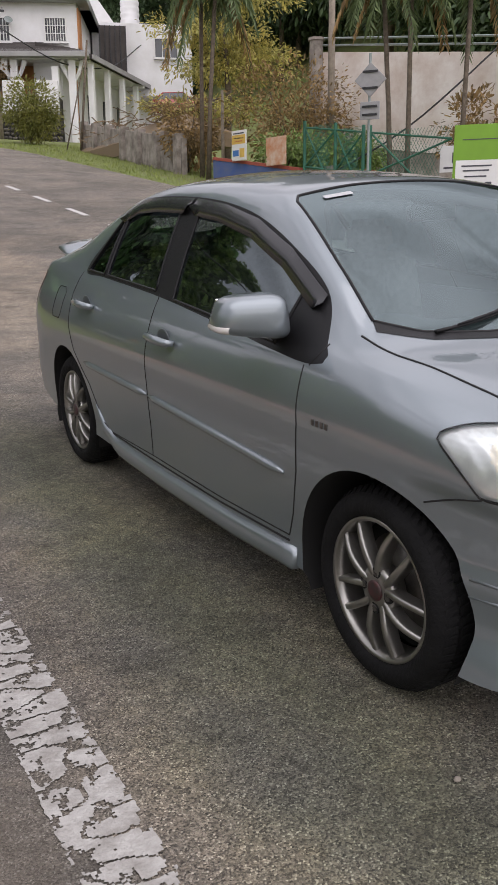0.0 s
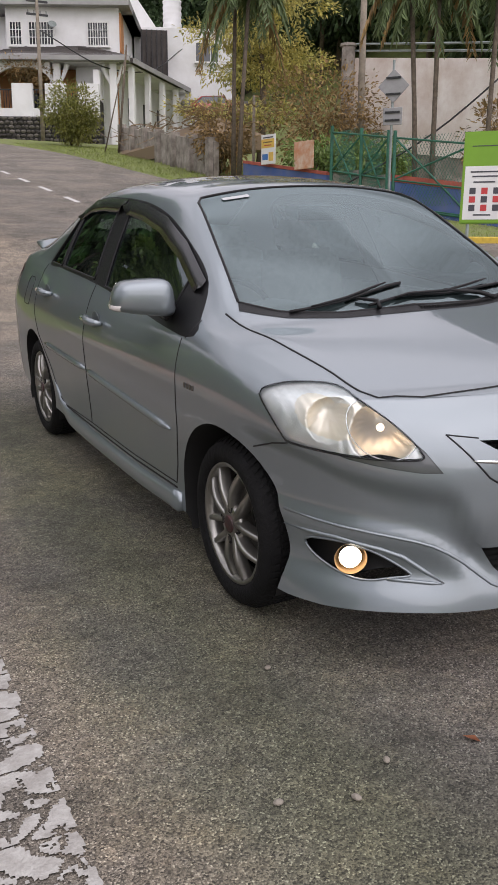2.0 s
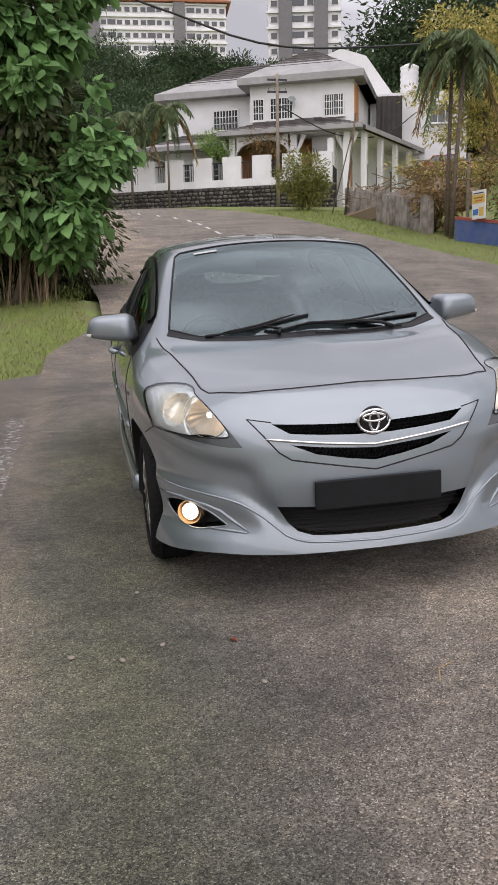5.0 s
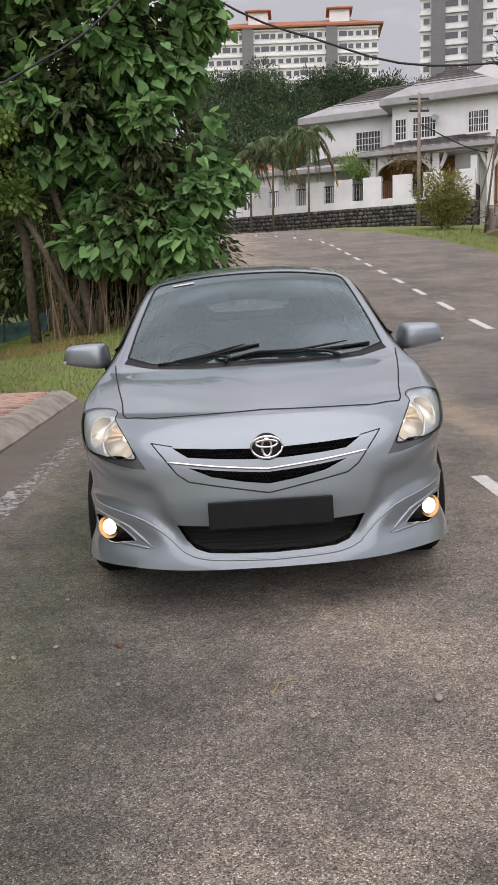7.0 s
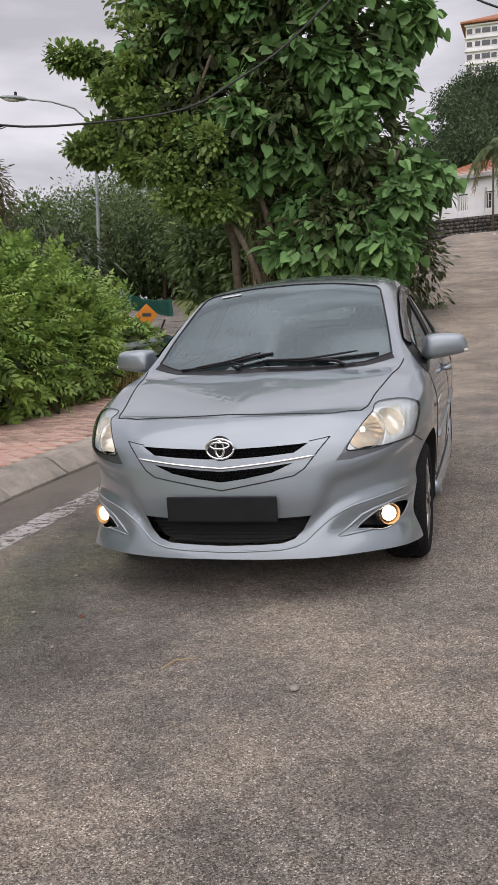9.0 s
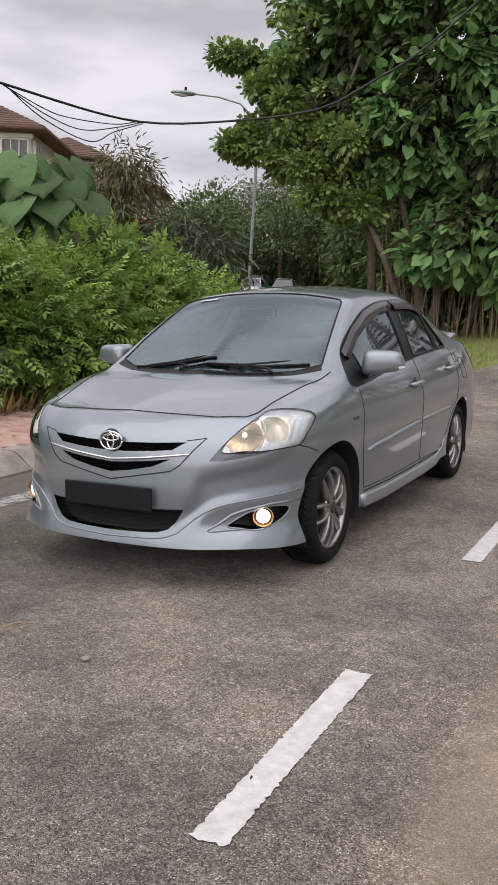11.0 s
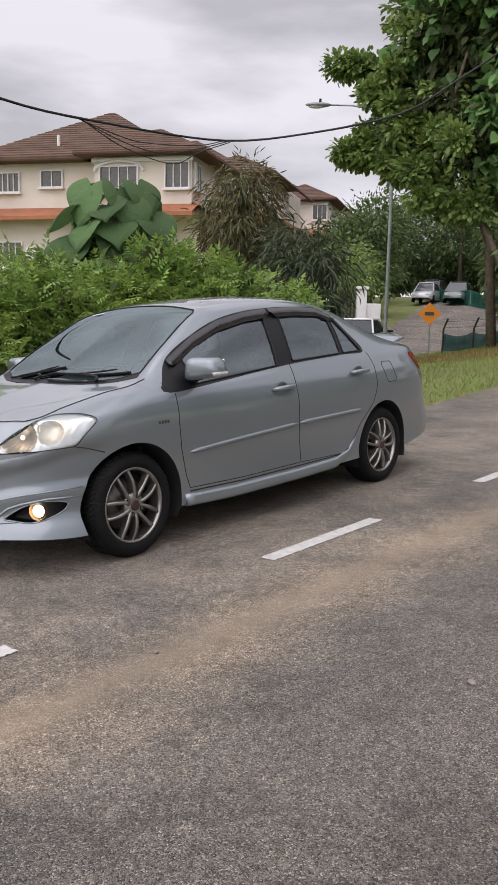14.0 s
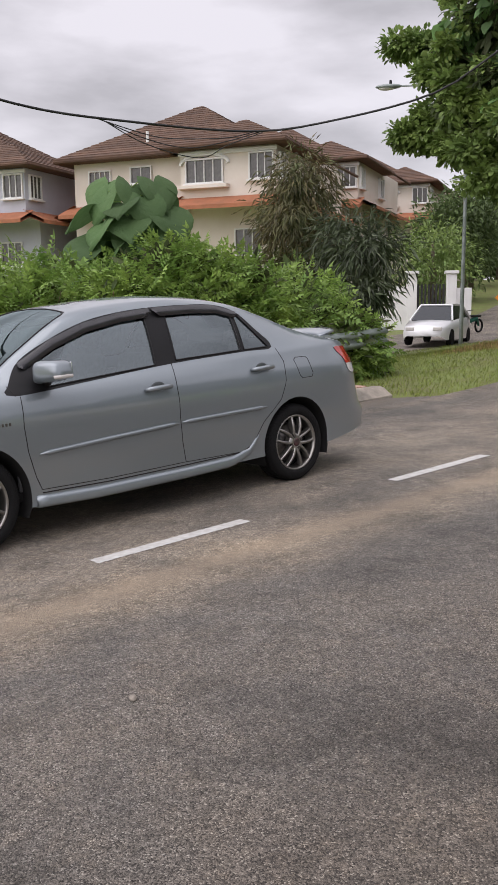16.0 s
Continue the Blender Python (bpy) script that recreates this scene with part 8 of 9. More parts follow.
# ---------------------------------------------------------------- palms
def palm(x, y, hgt, frond, n, label, lean=(0, 0), old=True, nm="palm_tree", group="palms along the road"):
    t = thing(nm, at_ground(x, y, -0.1), label, "palm", group)
    lx_, ly_ = lean
    part("trunk", tube([(0, 0, 0), (lx_ * 0.3, ly_ * 0.3, hgt * 0.4), (lx_, ly_, hgt)], [0.10, 0.075, 0.07], 10), M_BARK, t, "", True)
    for k in range(n):
        a = 2.4 * k + random.uniform(-0.2, 0.2)
        up = random.uniform(0.1, 0.9) if k > n * 0.35 else random.uniform(-0.5, 0.1)
        L = frond * random.uniform(0.8, 1.1)
        d = Vector((math.cos(a), math.sin(a), 0))
        rib = []
        for q in range(9):
            u = q / 8
            rib.append(Vector((lx_, ly_, hgt)) + d * L * u * (1 - 0.25 * u) + Vector((0, 0, L * (up * u - 0.95 * u * u))))
        ps, ws, ss = [], [], []
        for q in range(26):
            u = 0.12 + 0.88 * q / 25
            i = min(7, int(u * 8))
            p = rib[i].lerp(rib[i + 1], u * 8 - i)
            fw_ = (rib[i + 1] - rib[i]).normalized()
            sd = fw_.cross(Vector((0, 0, 1))).normalized()
            for s_ in (-1, 1):
                ps.append(p[:]), ws.append((sd * s_ + fw_ * 0.7 - Vector((0, 0, 0.55)))[:]), ss.append(L * 0.30 * (1 - 0.55 * abs(u - 0.4)))
        me = leaves_mesh("frond", T_LANCE, np.array(ps), np.array(ws), np.array(ss), M_RUSTB if old and k < 2 else M_PALM)
        fo = new("frond", me)
        fo.parent = t
        part("rib", tube([tuple(p) for p in rib], [0.025] * 4 + [0.015] * 5, 5), M_PALM, fo)
    return t


palm(13.4, 28.2, 7.4, 2.0, 17, "slim palm with a shaggy green crown", (0.15, 0.1))
palm(13.15, 27.2, 7.1, 2.0, 16, "slim palm leaning beside another palm", (0.45, 0.0))
palm(15.3, 19.0, 7.0, 1.9, 16, "stocky palm with brown hanging fronds", (-0.35, 0.2))
palm(15.6, 18.6, 7.3, 2.0, 18, "stocky palm with thick drooping fronds", (-0.05, 0.0))
palm(16.8, 17.6, 7.6, 2.0, 16, "palm with a dark slender trunk", (0.2, 0.0))
palm(3.0, 61.0, 6.8, 2.5, 13, "slender palm before the stone wall", (0.1, 0))
palm(5.6, 59.8, 7.0, 2.6, 14, "slender palm before the white fence", (0.0, 0.1))
palm(1.4, 62.0, 6.2, 2.4, 12, "slender palm at the bend of the road", (-0.1, 0))


def bush(x, y, hgt, r, material, label, nm="bush", n=70, tmpl=T_OVAL, leaf=(0.12, 0.24), zoff=0.0):
    t = thing(nm, pose(x, y, land(x, y) + zoff - 0.05), label, "bush")
    for k in range(4):
        a = 1.6 * k
        part("stem", tube([(0, 0, -0.1), (0.15 * math.cos(a) * r, 0.15 * math.sin(a) * r, hgt * 0.4), (0.45 * r * math.cos(a), 0.45 * r * math.sin(a), hgt * 0.75)], [0.04, 0.03, 0.015], 6), M_BARK, t, "", True)
    leaf_part("leaves", tmpl, [(0, 0, hgt * 0.62, r, r, hgt * 0.36), (0.2 * r, -0.1 * r, hgt * 0.4, r * 0.8, r * 0.8, hgt * 0.3)], n, (20, r * 0.3), leaf, material, t, 0.2, 0.4, "dense small leaves")
    return t


bush(13.2, 50.5, 3.5, 1.6, leaf_mat("olive_bush_leaves", (0.26, 0.25, 0.06), (0.17, 0.185, 0.055)), "rounded olive-green bush beside the road", n=190)
bush(9.6, 62.5, 2.0, 1.6, M_HEDGE, "clipped yellow-green garden bush behind the fence", zoff=3.6)
bush(13.2, 60.8, 2.0, 1.8, M_RUSTB, "rounded russet garden bush behind the fence", zoff=3.4)
bush(16.2, 26.2, 4.4, 2.2, M_RUSTB, "tangled russet creeper over the court fence", n=160, leaf=(0.10, 0.22))
bush(13.9, 27.0 + 3.5, 3.0, 1.3, M_RUSTB, "brown tangled scrub at the wall", n=60)
bush(17.8, 18.2, 3.6, 0.9, M_RUSTB, "brown dry vines on a post", n=60)
bush(18.8, 15.6, 2.6, 1.6, M_HEDGE, "leafy green hedge behind the board", n=80)
bush(14.6, 23.6, 1.7, 1.2, M_SMALL, "green creeper along the court fence", n=80, zoff=0.3)
bush(15.4, 21.5, 1.6, 1.2, M_SMALL, "green creeper behind the gate", n=80, zoff=0.3)
gold = thing("golden_tree", at_ground(18.6, 36.0), "spreading tree with tiers of yellow-gold leaves", "tree")
part("trunk", tube([(0, 0, -0.3), (0.2, 0, 3.0), (0, 0.2, 8.0)], [0.22, 0.16, 0.07], 9), M_BARK, gold, "", True)
leaf_part("leaves", T_OVAL, [(-1.5, 0, 2.6, 3.2, 2.2, 0.35), (0.5, 0.3, 4.4, 3.4, 2.2, 0.4), (-0.6, 0, 6.0, 3.2, 2.2, 0.45), (0.8, 0, 7.6, 3.0, 2.0, 0.5), (-0.5, 0, 9.2, 2.6, 2.0, 0.6), (1.4, 0.2, 5.2, 2.6, 1.6, 0.3)], 120, (20, 0.45), (0.13, 0.26), M_GOLD, gold, 0.2, 0.5, "flat tiers of golden leaves")

# ---------------------------------------------------------------- court wall, gate, signs, poles on the far side
court = thing("court_wall", I4, "low blue wall with a red capping", "wall")


def wall_run(parent, a, b, thick, z0, z1, material, name="wall", label=""):
    a, b = Vector(a), Vector(b)
    L = (b - a).length
    yaw = math.degrees(math.atan2((b - a).y, (b - a).x))
    bm_ = bmesh.new()
    n = max(1, int(L / 1.5))
    rows_ = []
    for k in range(n + 1):
        p = a.lerp(b, k / n)
        g = land(p.x, p.y)
        rows_.append([(L * k / n, g + z0), (L * k / n, g + z1)])
    vs = [[[bm_.verts.new((x, o, z)) for x, z in r] for r in rows_] for o in (0, thick)]
    for k in range(n):
        for o in (0, 1):
            bm_.faces.new((vs[o][k][0], vs[o][k + 1][0], vs[o][k + 1][1], vs[o][k][1]))
        for h_ in (0, 1):
            bm_.faces.new((vs[0][k][h_], vs[0][k + 1][h_], vs[1][k + 1][h_], vs[1][k][h_]))
    for k in (0, n):
        bm_.faces.new((vs[0][k][0], vs[0][k][1], vs[1][k][1], vs[1][k][0]))
    bmesh.ops.recalc_face_normals(bm_, faces=bm_.faces)
    return part(name, bm_, material, parent, label, at=pose(a.x, a.y, 0, 0, 0, yaw))


wall_run(court, (12.9, 26.3, 0), (13.7, 21.7, 0), 0.2, -0.3, 0.75, M_BLUE)
wall_run(court, (12.88, 26.3, 0), (13.68, 21.7, 0), 0.24, 0.75, 0.85, M_REDCAP, "capping")
wall_run(court, (14.0, 18.6, 0), (16.0, 13.5, 0), 0.2, -0.3, 0.85, M_BLUE)
wall_run(court, (13.98, 18.6, 0), (15.98, 13.5, 0), 0.24, 0.85, 1.05, M_REDCAP, "capping")
gatef = thing("court_gate", I4, "green painted steel gate with wire mesh", "gate")
for x, y in ((13.75, 21.5), (13.9, 20.0), (14.0, 18.7), (14.05, 18.45)):
    g = land(x, y)
    part("post", tube([(x, y, g - 0.2), (x, y, g + 2.3)], 0.055, 8), M_GREENM, gatef)
for (x0, y0), (x1, y1) in (((13.75, 21.5), (13.9, 20.0)), ((13.9, 20.0), (14.0, 18.7)), ((14.05, 18.45), (15.0, 16.0))):
    g0, g1 = land(x0, y0), land(x1, y1)
    for a, b in ((0.9, 0.9), (2.1, 2.1), (0.9, 2.1), (2.1, 0.15), (0.1, 0.1)):
        part("brace", tube([(x0, y0, g0 + a), (x1, y1, g1 + b)], 0.03, 6), M_GREENM, gatef)
    part("sheet", tube([(x0, y0, g0 + 0.15), (x1, y1, g1 + 0.15)], 0.02, 5), M_GREENM, gatef)
    mb_ = bmesh.new()
    for k in range(26):
        t = k / 25
        for u in (-1, 1):
            a, b = t, t + u * 0.4
            if 0 <= b <= 1:
                add_tube(mb_, [(x0 + (x1 - x0) * a, y0 + (y1 - y0) * a, g0 + 0.1), (x0 + (x1 - x0) * b, y0 + (y1 - y0) * b, g0 + 2.1)], 0.006, 3, False)
    tagged(part("mesh", mb_, M_GREENM, gatef, "green wire mesh"), kind="stuff")
    part("lower_panel", box(0, math.hypot(x1 - x0, y1 - y0), -0.01, 0.01, 0.12, 0.85), M_OLDW, gatef, at=pose(x0 + 0.05, y0, g0, 0, 0, math.degrees(math.atan2(y1 - y0, x1 - x0))))

oldw = thing("old_wall", I4, "old grey stained boundary wall", "wall")
wall_run(oldw, (14.8, 46.0, 0), (13.2, 29.6, 0), 0.22, -0.3, 1.35, M_OLDW)
for k in range(7):
    y = 45.5 - 2.6 * k
    x = 13.2 + (y - 29.6) * 1.6 / 16.4
    part("pier", box(x - 0.2, x + 0.2, y - 0.2, y + 0.2, land(x, y) - 0.3, land(x, y) + 1.5, 0.02), M_OLDW, oldw)
deb = thing("rubble_heap", at_ground(15.6, 40.0), "heap of dry sticks and rubble behind the wall", "debris")
dbm = bmesh.new()
for k in range(230):
    x, y, z = random.uniform(-1.5, 1.5), random.uniform(-7, 6), random.uniform(0.9, 2.0)
    a = random.uniform(0, 6.3)
    add_tube(dbm, [(x, y, z), (x + 0.7 * math.cos(a), y + 0.7 * math.sin(a), z + random.uniform(-0.3, 0.4))], random.uniform(0.012, 0.032), 5)
tagged(part("brushwood", dbm, M_STICK, deb, "dry brown sticks"), kind="stuff")
part("mound", hip_roof(bmesh.new(), -1.6, 1.6, -7.5, 6.5, 0.5, 0.9, 0.0, 0.6), M_STICK, deb)

pale = thing("pale_wall", I4, "tall pale stained wall with grey posts", "wall")
wall_run(pale, (18.2, 27.5, 0), (20.6, 18.8, 0), 0.25, 1.5, 4.9, M_STAIN)
wall_run(pale, (20.6, 18.8, 0), (23.5, 10.0, 0), 0.25, 1.5, 5.0, M_STAIN)
wall_run(pale, (18.25, 27.6, 0), (20.65, 18.7, 0), 0.2, -0.5, 1.5, M_OLDW, "plinth")
wall_run(pale, (20.65, 18.7, 0), (23.55, 9.9, 0), 0.2, -0.5, 1.5, M_OLDW, "plinth")
for x, y in ((18.1, 27.4), (20.4, 19.0)):
    g = land(x, y)
    part("post", tube([(x, y, g), (x, y, g + 5.3)], 0.27, 12), M_OLDW, pale)
    part("cap", tube([(x, y, g + 5.3), (x, y, g + 5.4)], 0.33, 12), M_OLDW, pale)
for q in (5.15, 5.4):
    part("rail", tube([(18.2, 27.5, land(18.2, 27.5) + q), (20.6, 18.8, land(20.6, 18.8) + q), (23.5, 10, land(23.5, 10) + q)], 0.04, 6), M_GALV, pale)



def sign_board(nm, label, x, y, z, w, h, yaw, face, marks, posts=(), back=None, tilt=0.0):
    t = thing(nm, pose(x, y, z, tilt, 0, yaw), label, "sign")
    part("board", box(-w / 2, w / 2, -0.02, 0.02, -h / 2, h / 2, 0.005), back or face, t)
    part("face", box(-w / 2 + 0.02, w / 2 - 0.02, -0.026, -0.02, -h / 2 + 0.02, h / 2 - 0.02), face, t)
    for a, b, c, d, m in marks:
        part("print", box(a, b, -0.032, -0.026, c, d), m, t)
    for px in posts:
        part("post", tube([(px, 0.03, -h / 2 - 1.4), (px, 0.03, h / 2)], 0.03, 8), M_GALV, t)
    return t


sign_board("court_sign", "small yellow and white notice on the court fence", 13.05, 24.6, land(13.05, 24.6) + 1.35, 0.75, 1.0, -78, M_SIGNW, [(-0.35, 0.35, 0.05, 0.35, M_SIGNY), (-0.28, 0.28, 0.38, 0.42, M_INK), (-0.25, 0.25, 0.22, 0.26, M_INK), (-0.2, 0.2, 0.12, 0.16, M_REDINK), (-0.3, 0.0, -0.35, -0.15, M_BLUEINK), (0.05, 0.3, -0.4, -0.1, M_SIGNY)])
sign_board("rusted_sign", "rust-streaked blank sheet on the court fence", 13.4, 22.7, land(13.4, 22.7) + 1.3, 0.95, 0.9, -78, M_RUSTS, [])
sign_board("fence_notice", "white notice board behind the fence", 16.2, 17.2, land(16.2, 17.2) + 1.5, 0.85, 0.8, -60, M_SIGNW, [(-0.05, 0.05, -0.1, 0.2, M_INK), (-0.3, 0.3, -0.25, -0.2, M_INK)])
lime = sign_board("lime_notice_board", "lime-green notice board with a white printed panel", 9.55, 8.35, land(9.55, 8.35) + 1.57, 2.1, 1.62, -48, M_LIME, [(-1.0, -0.25, -0.74, 0.20, M_SIGNW), (0.15, 0.45, -0.35, 0.0, M_BLUEINK), (-0.9, 0.6, 0.545, 0.56, M_INK)], (-0.9, 0.9), tilt=-6)
for k, z in enumerate((0.10, 0.02, -0.08, -0.66)):
    part("print", box(-0.9 + 0.03 * k, -0.38 - 0.04 * k, -0.038, -0.032, z - 0.012, z + 0.012), M_INK, lime)
for k in range(3):
    for q, m in enumerate((M_INK, M_REDINK, M_INK) if k != 1 else (M_REDINK, M_INK, M_REDINK)):
        part("print", box(-0.90 + 0.21 * q, -0.79 + 0.21 * q, -0.038, -0.032, -0.29 - 0.15 * k, -0.18 - 0.15 * k), m, lime)

rs = thing("road_sign", at_ground(12.25, 16.15, 0.45), "grey back of a diamond road sign on a pole", "road sign")
part("pole", tube([(0, 0, -0.8), (0.02, 0, 3.6)], 0.035, 8), M_GALV, rs)
part("diamond", box(-0.30, 0.30, -0.015, 0.015, -0.30, 0.30, 0.01), M_SIGNBACK, rs, at=pose(0, -0.05, 2.95, 0, 0, -52) @ pose(0, 0, 0, 0, 45, 0))
part("plate", box(-0.26, 0.26, -0.015, 0.015, -0.22, 0.22, 0.01), M_SIGNBACK, rs, at=pose(0, -0.05, 2.2, 0, 0, -52))
for z in (2.75, 3.15, 2.1, 2.3):
    part("clamp", box(-0.2, 0.2, -0.05, -0.02, z - 0.025, z + 0.025), M_IRON, rs, at=pose(0, -0.05, 0, 0, 0, -52))


def utility_pole(x, y, hgt, r, label, lean=0.0, arms=True, material=None):
    p = thing("utility_pole", at_ground(x, y, -0.2), label, "utility pole", "poles along the road")
    part("shaft", tube([(0, 0, 0), (lean * 0.5, 0, hgt * 0.5), (lean, 0, hgt)], [r, r * 0.9, r * 0.75], 10), material or M_WOODP, p, "", True)
    if arms:
        for z in (hgt - 0.4, hgt - 1.2):
            part("cross_arm", box(-0.7 + lean, 0.7 + lean, -0.06, 0.06, z - 0.06, z + 0.06), M_IRON, p)
            for xx in (-0.6, -0.2, 0.2, 0.6):
                part("insulator", tube([(xx + lean, 0, z + 0.06), (xx + lean, 0, z + 0.25)], [0.04, 0.05], 8), M_SIGNBACK, p)
    return p


utility_pole(13.1, 57.0, 9.2, 0.14, "grey utility pole with two cross arms")
utility_pole(14.4, 45.2, 5.9, 0.07, "leaning dark timber pole", 0.65, False, M_BARK)
utility_pole(13.7, 45.6, 5.0, 0.04, "thin dark stay pole leaning over the verge", 1.3, False, M_BARK)
utility_pole(17.1, 24.9, 9.0, 0.14, "pale concrete pole above the court", 0.0, False)
utility_pole(14.1, 27.8, 3.4, 0.07, "short pale post beside the palms", 0.0, False)
cable("stay_wire", "black stay wire slanting over the grass", [(20.4, 19.0, 7.8), (16.2, 19.2, 4.6), (13.4, 20.2, 2.9)], 0.03, 12)

# orange warning sign and cars down the lane
ws_ = thing("warning_sign", at_ground(-10.0, 22.0), "orange diamond warning sign with a black symbol", "road sign")
part("post", tube([(0, 0, -0.3), (0, 0, 1.55)], 0.03, 8), M_GALV, ws_)
part("diamond", box(-0.27, 0.27, -0.012, 0.012, -0.27, 0.27, 0.01), M_OSIGN, ws_, at=pose(0, -0.05, 1.32, 0, 0, 25) @ pose(0, 0, 0, 0, 45, 0))
part("symbol", box(-0.15, 0.15, -0.03, -0.014, -0.05, 0.06), M_INK, ws_, at=pose(0, -0.05, 1.32, 0, 0, 25))


def small_car(m, colour, label, tall=1.45, length=4.2):
    c = thing("distant_car", m, label, "car", "cars down the lane")
    pm = node_mat("car_paint_" + label.split()[0], colour, 0.3, metal=0.3, coat=1.0)
    L = length / 2
    b = bmesh.new()
    rows_ = []
    for y, zl, zt, w in ((-L, 0.35, 0.62, 0.62), (-L + 0.15, 0.22, 0.72, 0.78), (-L + 0.9, 0.2, 0.88, 0.84), (0, 0.2, 0.95, 0.85), (L - 0.9, 0.2, 0.98, 0.84), (L - 0.12, 0.24, 0.98, 0.78), (L, 0.35, 0.85, 0.65)):
        rows_.append([b.verts.new(p) for p in ((-w, y, zl), (-w * 1.02, y, (zl + zt) / 2), (-w * 0.94, y, zt), (0, y, zt + 0.04), (w * 0.94, y, zt), (w * 1.02, y, (zl + zt) / 2), (w, y, zl))])
    for a, d in zip(rows_, rows_[1:]):
        for j in range(6):
            b.faces.new((a[j], d[j], d[j + 1], a[j + 1]))
    b.faces.new(rows_[0]), b.faces.new(rows_[-1][::-1])
    bmesh.ops.recalc_face_normals(b, faces=b.faces)
    part("body", b, pm, c, "", True)
    cab = bmesh.new()
    lo_ = [cab.verts.new(p) for p in ((-0.78, -L + 1.0, 0.9), (0.78, -L + 1.0, 0.9), (0.78, L - 0.3, 0.95), (-0.78, L - 0.3, 0.95))]
    hi_ = [cab.verts.new(p) for p in ((-0.58, -L + 1.75, tall), (0.58, -L + 1.75, tall), (0.58, L - 0.9, tall), (-0.58, L - 0.9, tall))]
    for i in range(4):
        cab.faces.new((lo_[i], lo_[(i + 1) % 4], hi_[(i + 1) % 4], hi_[i]))
    part("glasshouse", cab, M_PANE, c, "dark windows")
    part("roof", box(-0.6, 0.6, -L + 1.7, L - 0.85, tall - 0.02, tall + 0.05, 0.03), pm, c)
    for s_ in (-1, 1):
        for y in (-L + 0.8, L - 0.8):
            part("wheel", tube([(0.68 * s_, y, 0.3), (0.86 * s_, y, 0.3)], [0.3, 0.3], 20), M_RUBBER, c)
        part("pillar", tube([(0.79 * s_, -L + 1.0, 0.9), (0.59 * s_, -L + 1.75, tall)], 0.04, 6), pm, c)
        part("pillar", tube([(0.79 * s_, L - 0.3, 0.95), (0.59 * s_, L - 0.9, tall)], 0.05, 6), pm, c)
        part("tail_light", box(0.55 * s_ - 0.12, 0.55 * s_ + 0.12, L - 0.06, L + 0.02, 0.7, 0.85, 0.02), M_RED, c)
        part("head_light", box(0.5 * s_ - 0.16, 0.5 * s_ + 0.16, -L - 0.02, -L + 0.1, 0.55, 0.68, 0.02), M_CLEARL, c)
    return c


small_car(pose(-14.3, 24.3, land(-14.3, 24.3) + 0.05, 0, 0, 21), (0.72, 0.73, 0.74), "white saloon parked beyond the verge")
small_car(pose(-30.0, 58.5, land(-30, 58.5) + 0.05, 0, 0, 16), (0.55, 0.56, 0.58), "silver hatchback driving up the lane", 1.55)
small_car(pose(-34.5, 68.0, land(-34.5, 68.0) + 0.05, 0, 0, 16), (0.035, 0.04, 0.045), "black car farther up the lane")
small_car(pose(-27.0, 58.0, land(-27, 58) + 0.05, 0, 0, 16), (0.12, 0.16, 0.15), "dark green car at the lane edge", 1.6)
small_car(pose(27.5, 60.0, wz + 3.2, 0, 0, yawW + 80), (0.30, 0.03, 0.03), "red car in the driveway beside the white house")

# motorcycle by the lane
mo = thing("motorcycle", at_ground(-16.6, 30.0, 0.08), "small teal motorcycle parked by the lane", "motorcycle")
for y in (-0.6, 0.6):
    mb_ = bmesh.new()
    add_tube(mb_, [(0.0, y + 0.27 * math.cos(a), 0.3 + 0.27 * math.sin(a)) for a in (2 * math.pi * i / 24 for i in range(25))], 0.045, 6)
    part("wheel", mb_, M_RUBBER, mo, "", True)
part("frame", tube([(0, 0.6, 0.3), (0, 0.35, 0.65), (0, -0.1, 0.5), (0, -0.45, 0.8), (0, -0.6, 0.3)], [0.04, 0.12, 0.1, 0.06, 0.03], 8), M_NET, mo, "teal fairing", True)
part("seat", box(-0.11, 0.11, -0.05, 0.65, 0.68, 0.78, 0.03), M_BLACK, mo)
part("handlebar", tube([(-0.32, -0.35, 1.0), (0, -0.45, 0.95), (0.32, -0.35, 1.0)], 0.018, 6), M_IRON, mo)
# ornamental layered trees along the lane
for x, y, hh in ((-23.7, 36.8, 5.5), (-29.5, 46.0, 5.5)):
    far_tree(x, y, hh, 2.4, M_SMALL, 90, (0.16, 0.34), "lane_tree", "light green tiered tree beside the lane", "trees along the lane")
for x, y, hh, r in ((-28.4, 46.8, 7.5, 3.0), (-34.5, 57.0, 8.5, 3.6), (-8, 37, 8, 3.0), (-11, 44, 9, 3.6), (-15.5, 52, 10, 4), (-7, 33, 8, 3.0), (-20, 60, 11, 4.5), (-24, 66, 11, 4.5), (-29, 74, 11, 5), (-10, 30, 5.0, 1.8), (-5.5, 26, 8, 2.6), (-7.5, 29, 7, 2.4), (-36, 76, 13, 4.5), (-41, 82, 13, 5), (-33, 80, 12, 4.5), (-45, 78, 11, 4.5), (-38.5, 88, 15, 5.5)):
    far_tree(x, y, hh, r, M_LANEG, 130, (0.25, 0.5), "roadside_tree", "dark leafy tree behind the thicket", "trees behind the thicket")

# scrub that closes the far end of the lane
for k in range(9):
    x, y = -47.0 + 2.9 * k, 76.0 + 0.75 * k
    far_tree(x, y, 4.6 + 0.5 * math.sin(2.3 * k), 2.6, M_LANEG, 130, (0.3, 0.6), "roadside_tree", "low dark green tree closing the end of the lane", "low trees at the end of the lane")

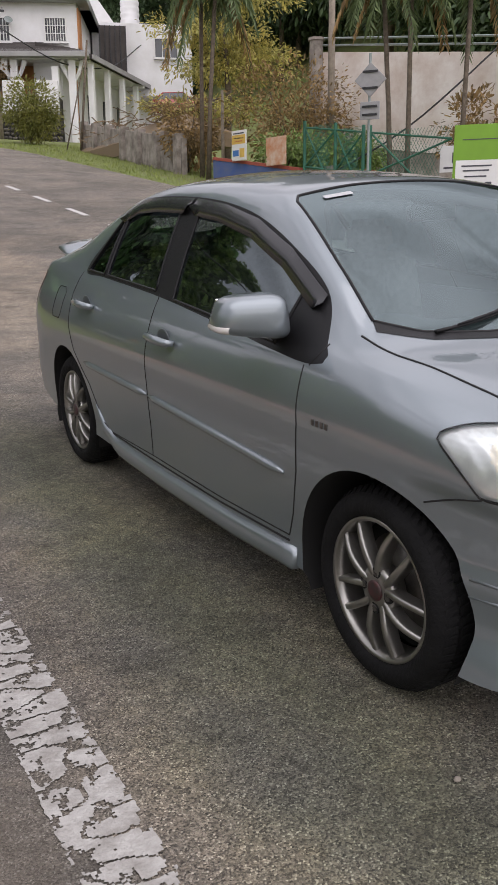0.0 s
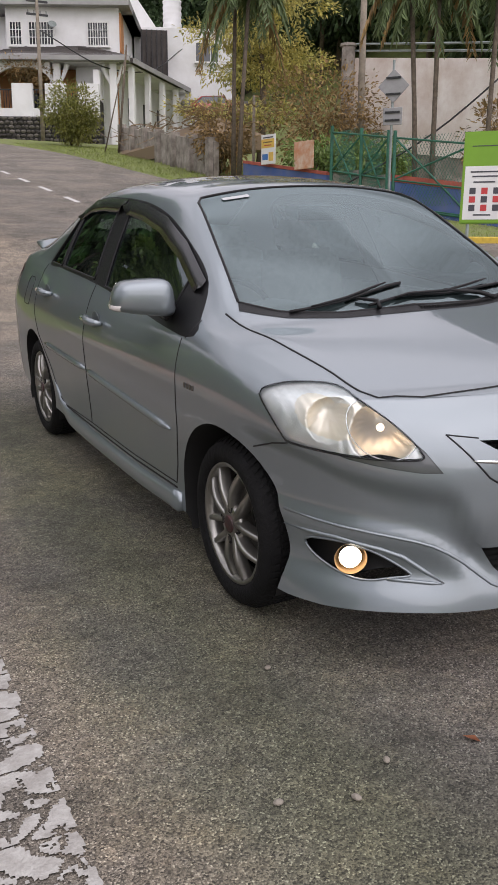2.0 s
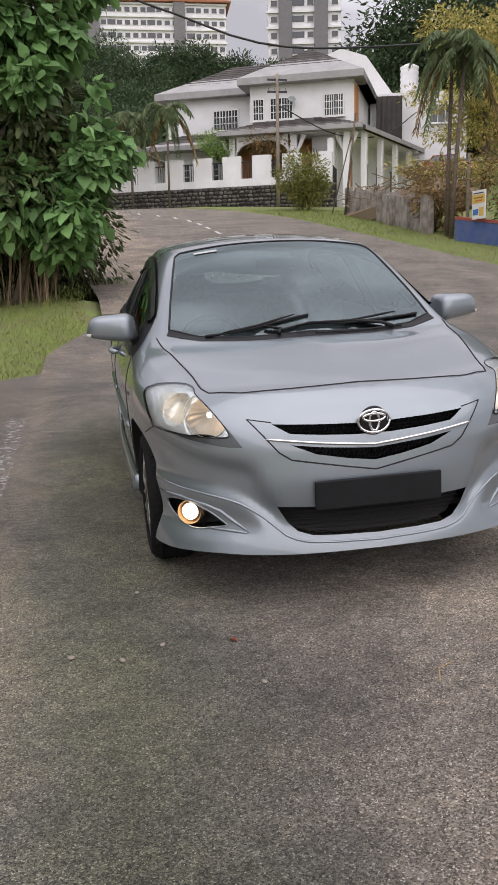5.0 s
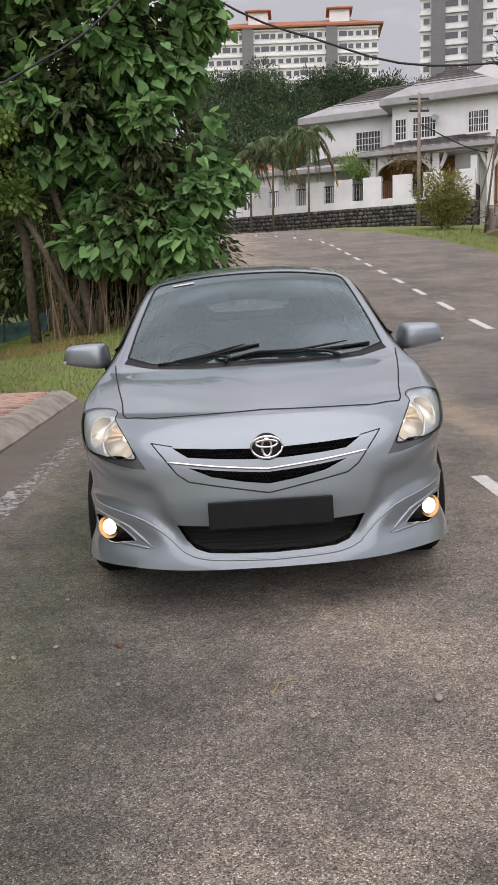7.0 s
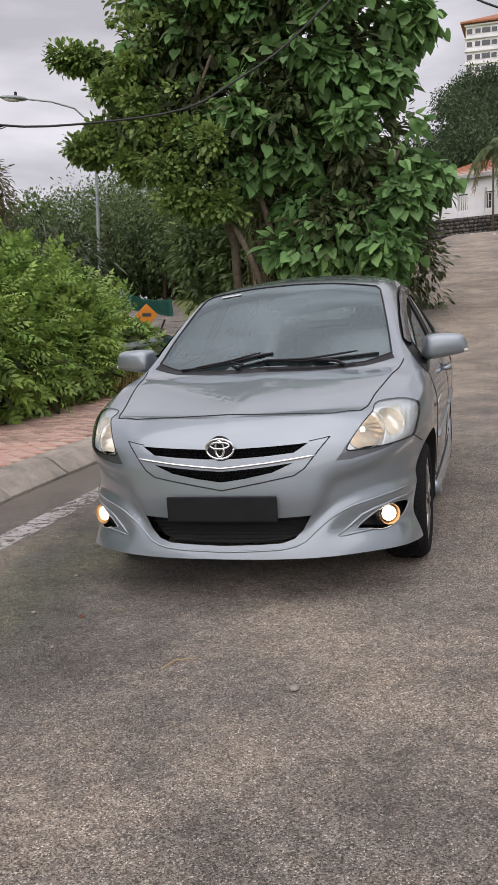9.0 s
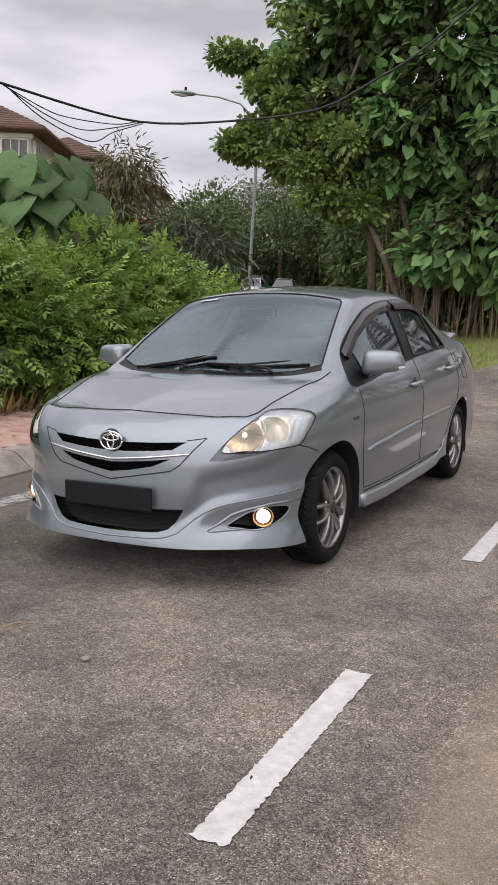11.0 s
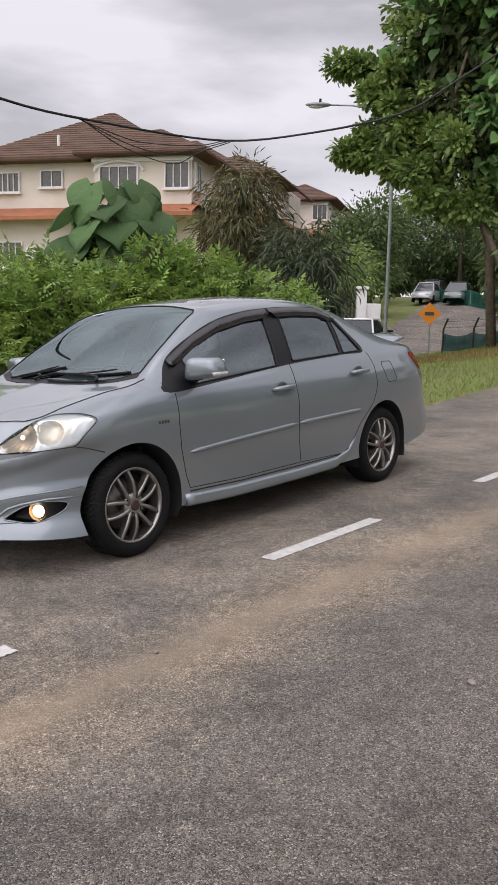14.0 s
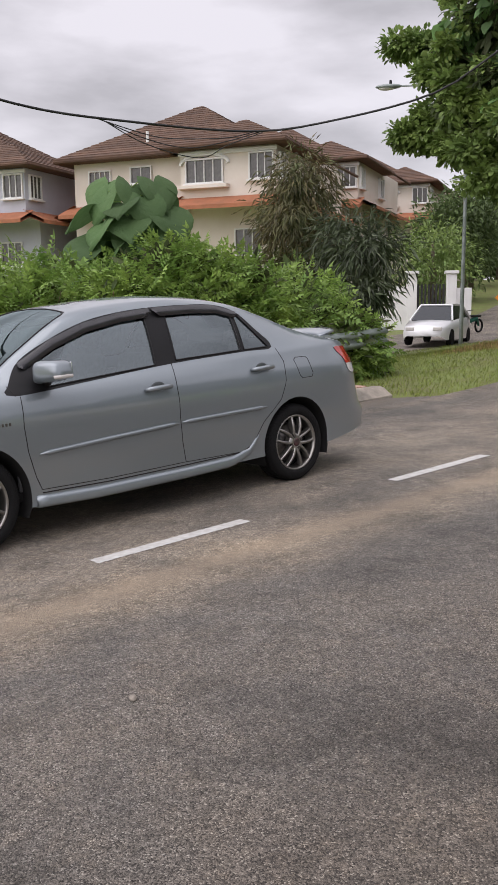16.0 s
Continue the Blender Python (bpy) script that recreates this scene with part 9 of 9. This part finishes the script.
# ---------------------------------------------------------------- small things on the road
for x, y, r in ((3.0, -1.77, 0.02), (-0.894, -1.72, 0.012), (0.46, -2.85, 0.02), (-0.56, -2.6, 0.012), (0.064, -2.91, 0.012), (-0.98, -2.32, 0.014), (-0.84, -2.24, 0.013), (-1.147, -2.25, 0.014), (1.9, -2.2, 0.012), (2.4, -0.4, 0.014)):
    b = bmesh.new()
    bmesh.ops.create_icosphere(b, subdivisions=2, radius=1, matrix=pose(0, 0, r * 0.2, 0, 0, random.uniform(0, 180)) @ Matrix.Diagonal((r, r * 0.7, r * 0.5, 1)))
    for v in b.verts:
        v.co *= 1 + 0.25 * noise.noise(v.co * 60)
    solo("pebble", b, M_KERB, pose(x, y, ground_z(x, y) + 0.004), "small pale stone lying on the asphalt", "stone", "stones on the road", smooth=True)
lv = bmesh.new()
lf = [lv.verts.new(p) for p in ((0, 0, 0.004), (-0.013, 0.02, 0.012), (0, 0.048, 0.006), (0.013, 0.02, 0.010))]
lv.faces.new(lf)
bmesh.ops.solidify(lv, geom=lv.faces[:], thickness=0.002)
solo("fallen_leaf", lv, M_ORANGE, pose(-0.587, -2.29, ground_z(-0.587, -2.29), 0, 0, 30), "small orange fallen leaf on the asphalt", "leaf")
solo("twig", tube([(0, 0, 0.006), (0.05, 0.06, 0.012), (0.16, 0.09, 0.006)], [0.0022, 0.0018, 0.001], 5), M_STRAW, pose(-0.05, -2.75, ground_z(-0.05, -2.75), 0, 0, 20), "thin dry twig lying on the road", "twig")

# ---------------------------------------------------------------- pavers, last
pv = bmesh.new()
add_box(pv, -0.097, 0.097, -0.047, 0.047, -0.03, 0.03)
bmesh.ops.bevel(pv, geom=[e for e in pv.edges if all(v.co.z > 0 for v in e.verts)], offset=0.006, segments=1, affect="EDGES")
PAVER = mesh_of("paver", pv, M_PAVER)
count = 0
rest_v, rest_f = [], []
base_v, base_f = [v.co.copy() for v in PAVER.vertices], [tuple(p.vertices) for p in PAVER.polygons]
row = 0
y = -6.25
while y < 6.25:
    x = -2.735 - (0.1 if row % 2 else 0.0)
    while x > -4.65:
        z = ground_z(x, y) + 0.118 + random.uniform(-0.004, 0.004)
        m = pose(x, y, z, random.uniform(-1.2, 1.2), random.uniform(-1.2, 1.2), random.uniform(-1.0, 1.0))
        if 1.8 < y < 4.9 and x > -4.4 and count < 300:
            o = new("paver", PAVER)
            o.parent, o.matrix_basis = pavement, m
            count += 1
        else:
            n = len(rest_v)
            rest_v += [m @ v for v in base_v]
            rest_f += [tuple(n + i for i in f) for f in base_f]
        x -= 0.201
    y += 0.1015
    row += 1
me = bpy.data.meshes.new("pavers")
me.from_pydata(rest_v, [], rest_f)
me.materials.append(M_PAVER)
ob = new("pavers", me)
ob.parent = pavement
tagged(ob, "remaining red block pavers", kind="stuff")
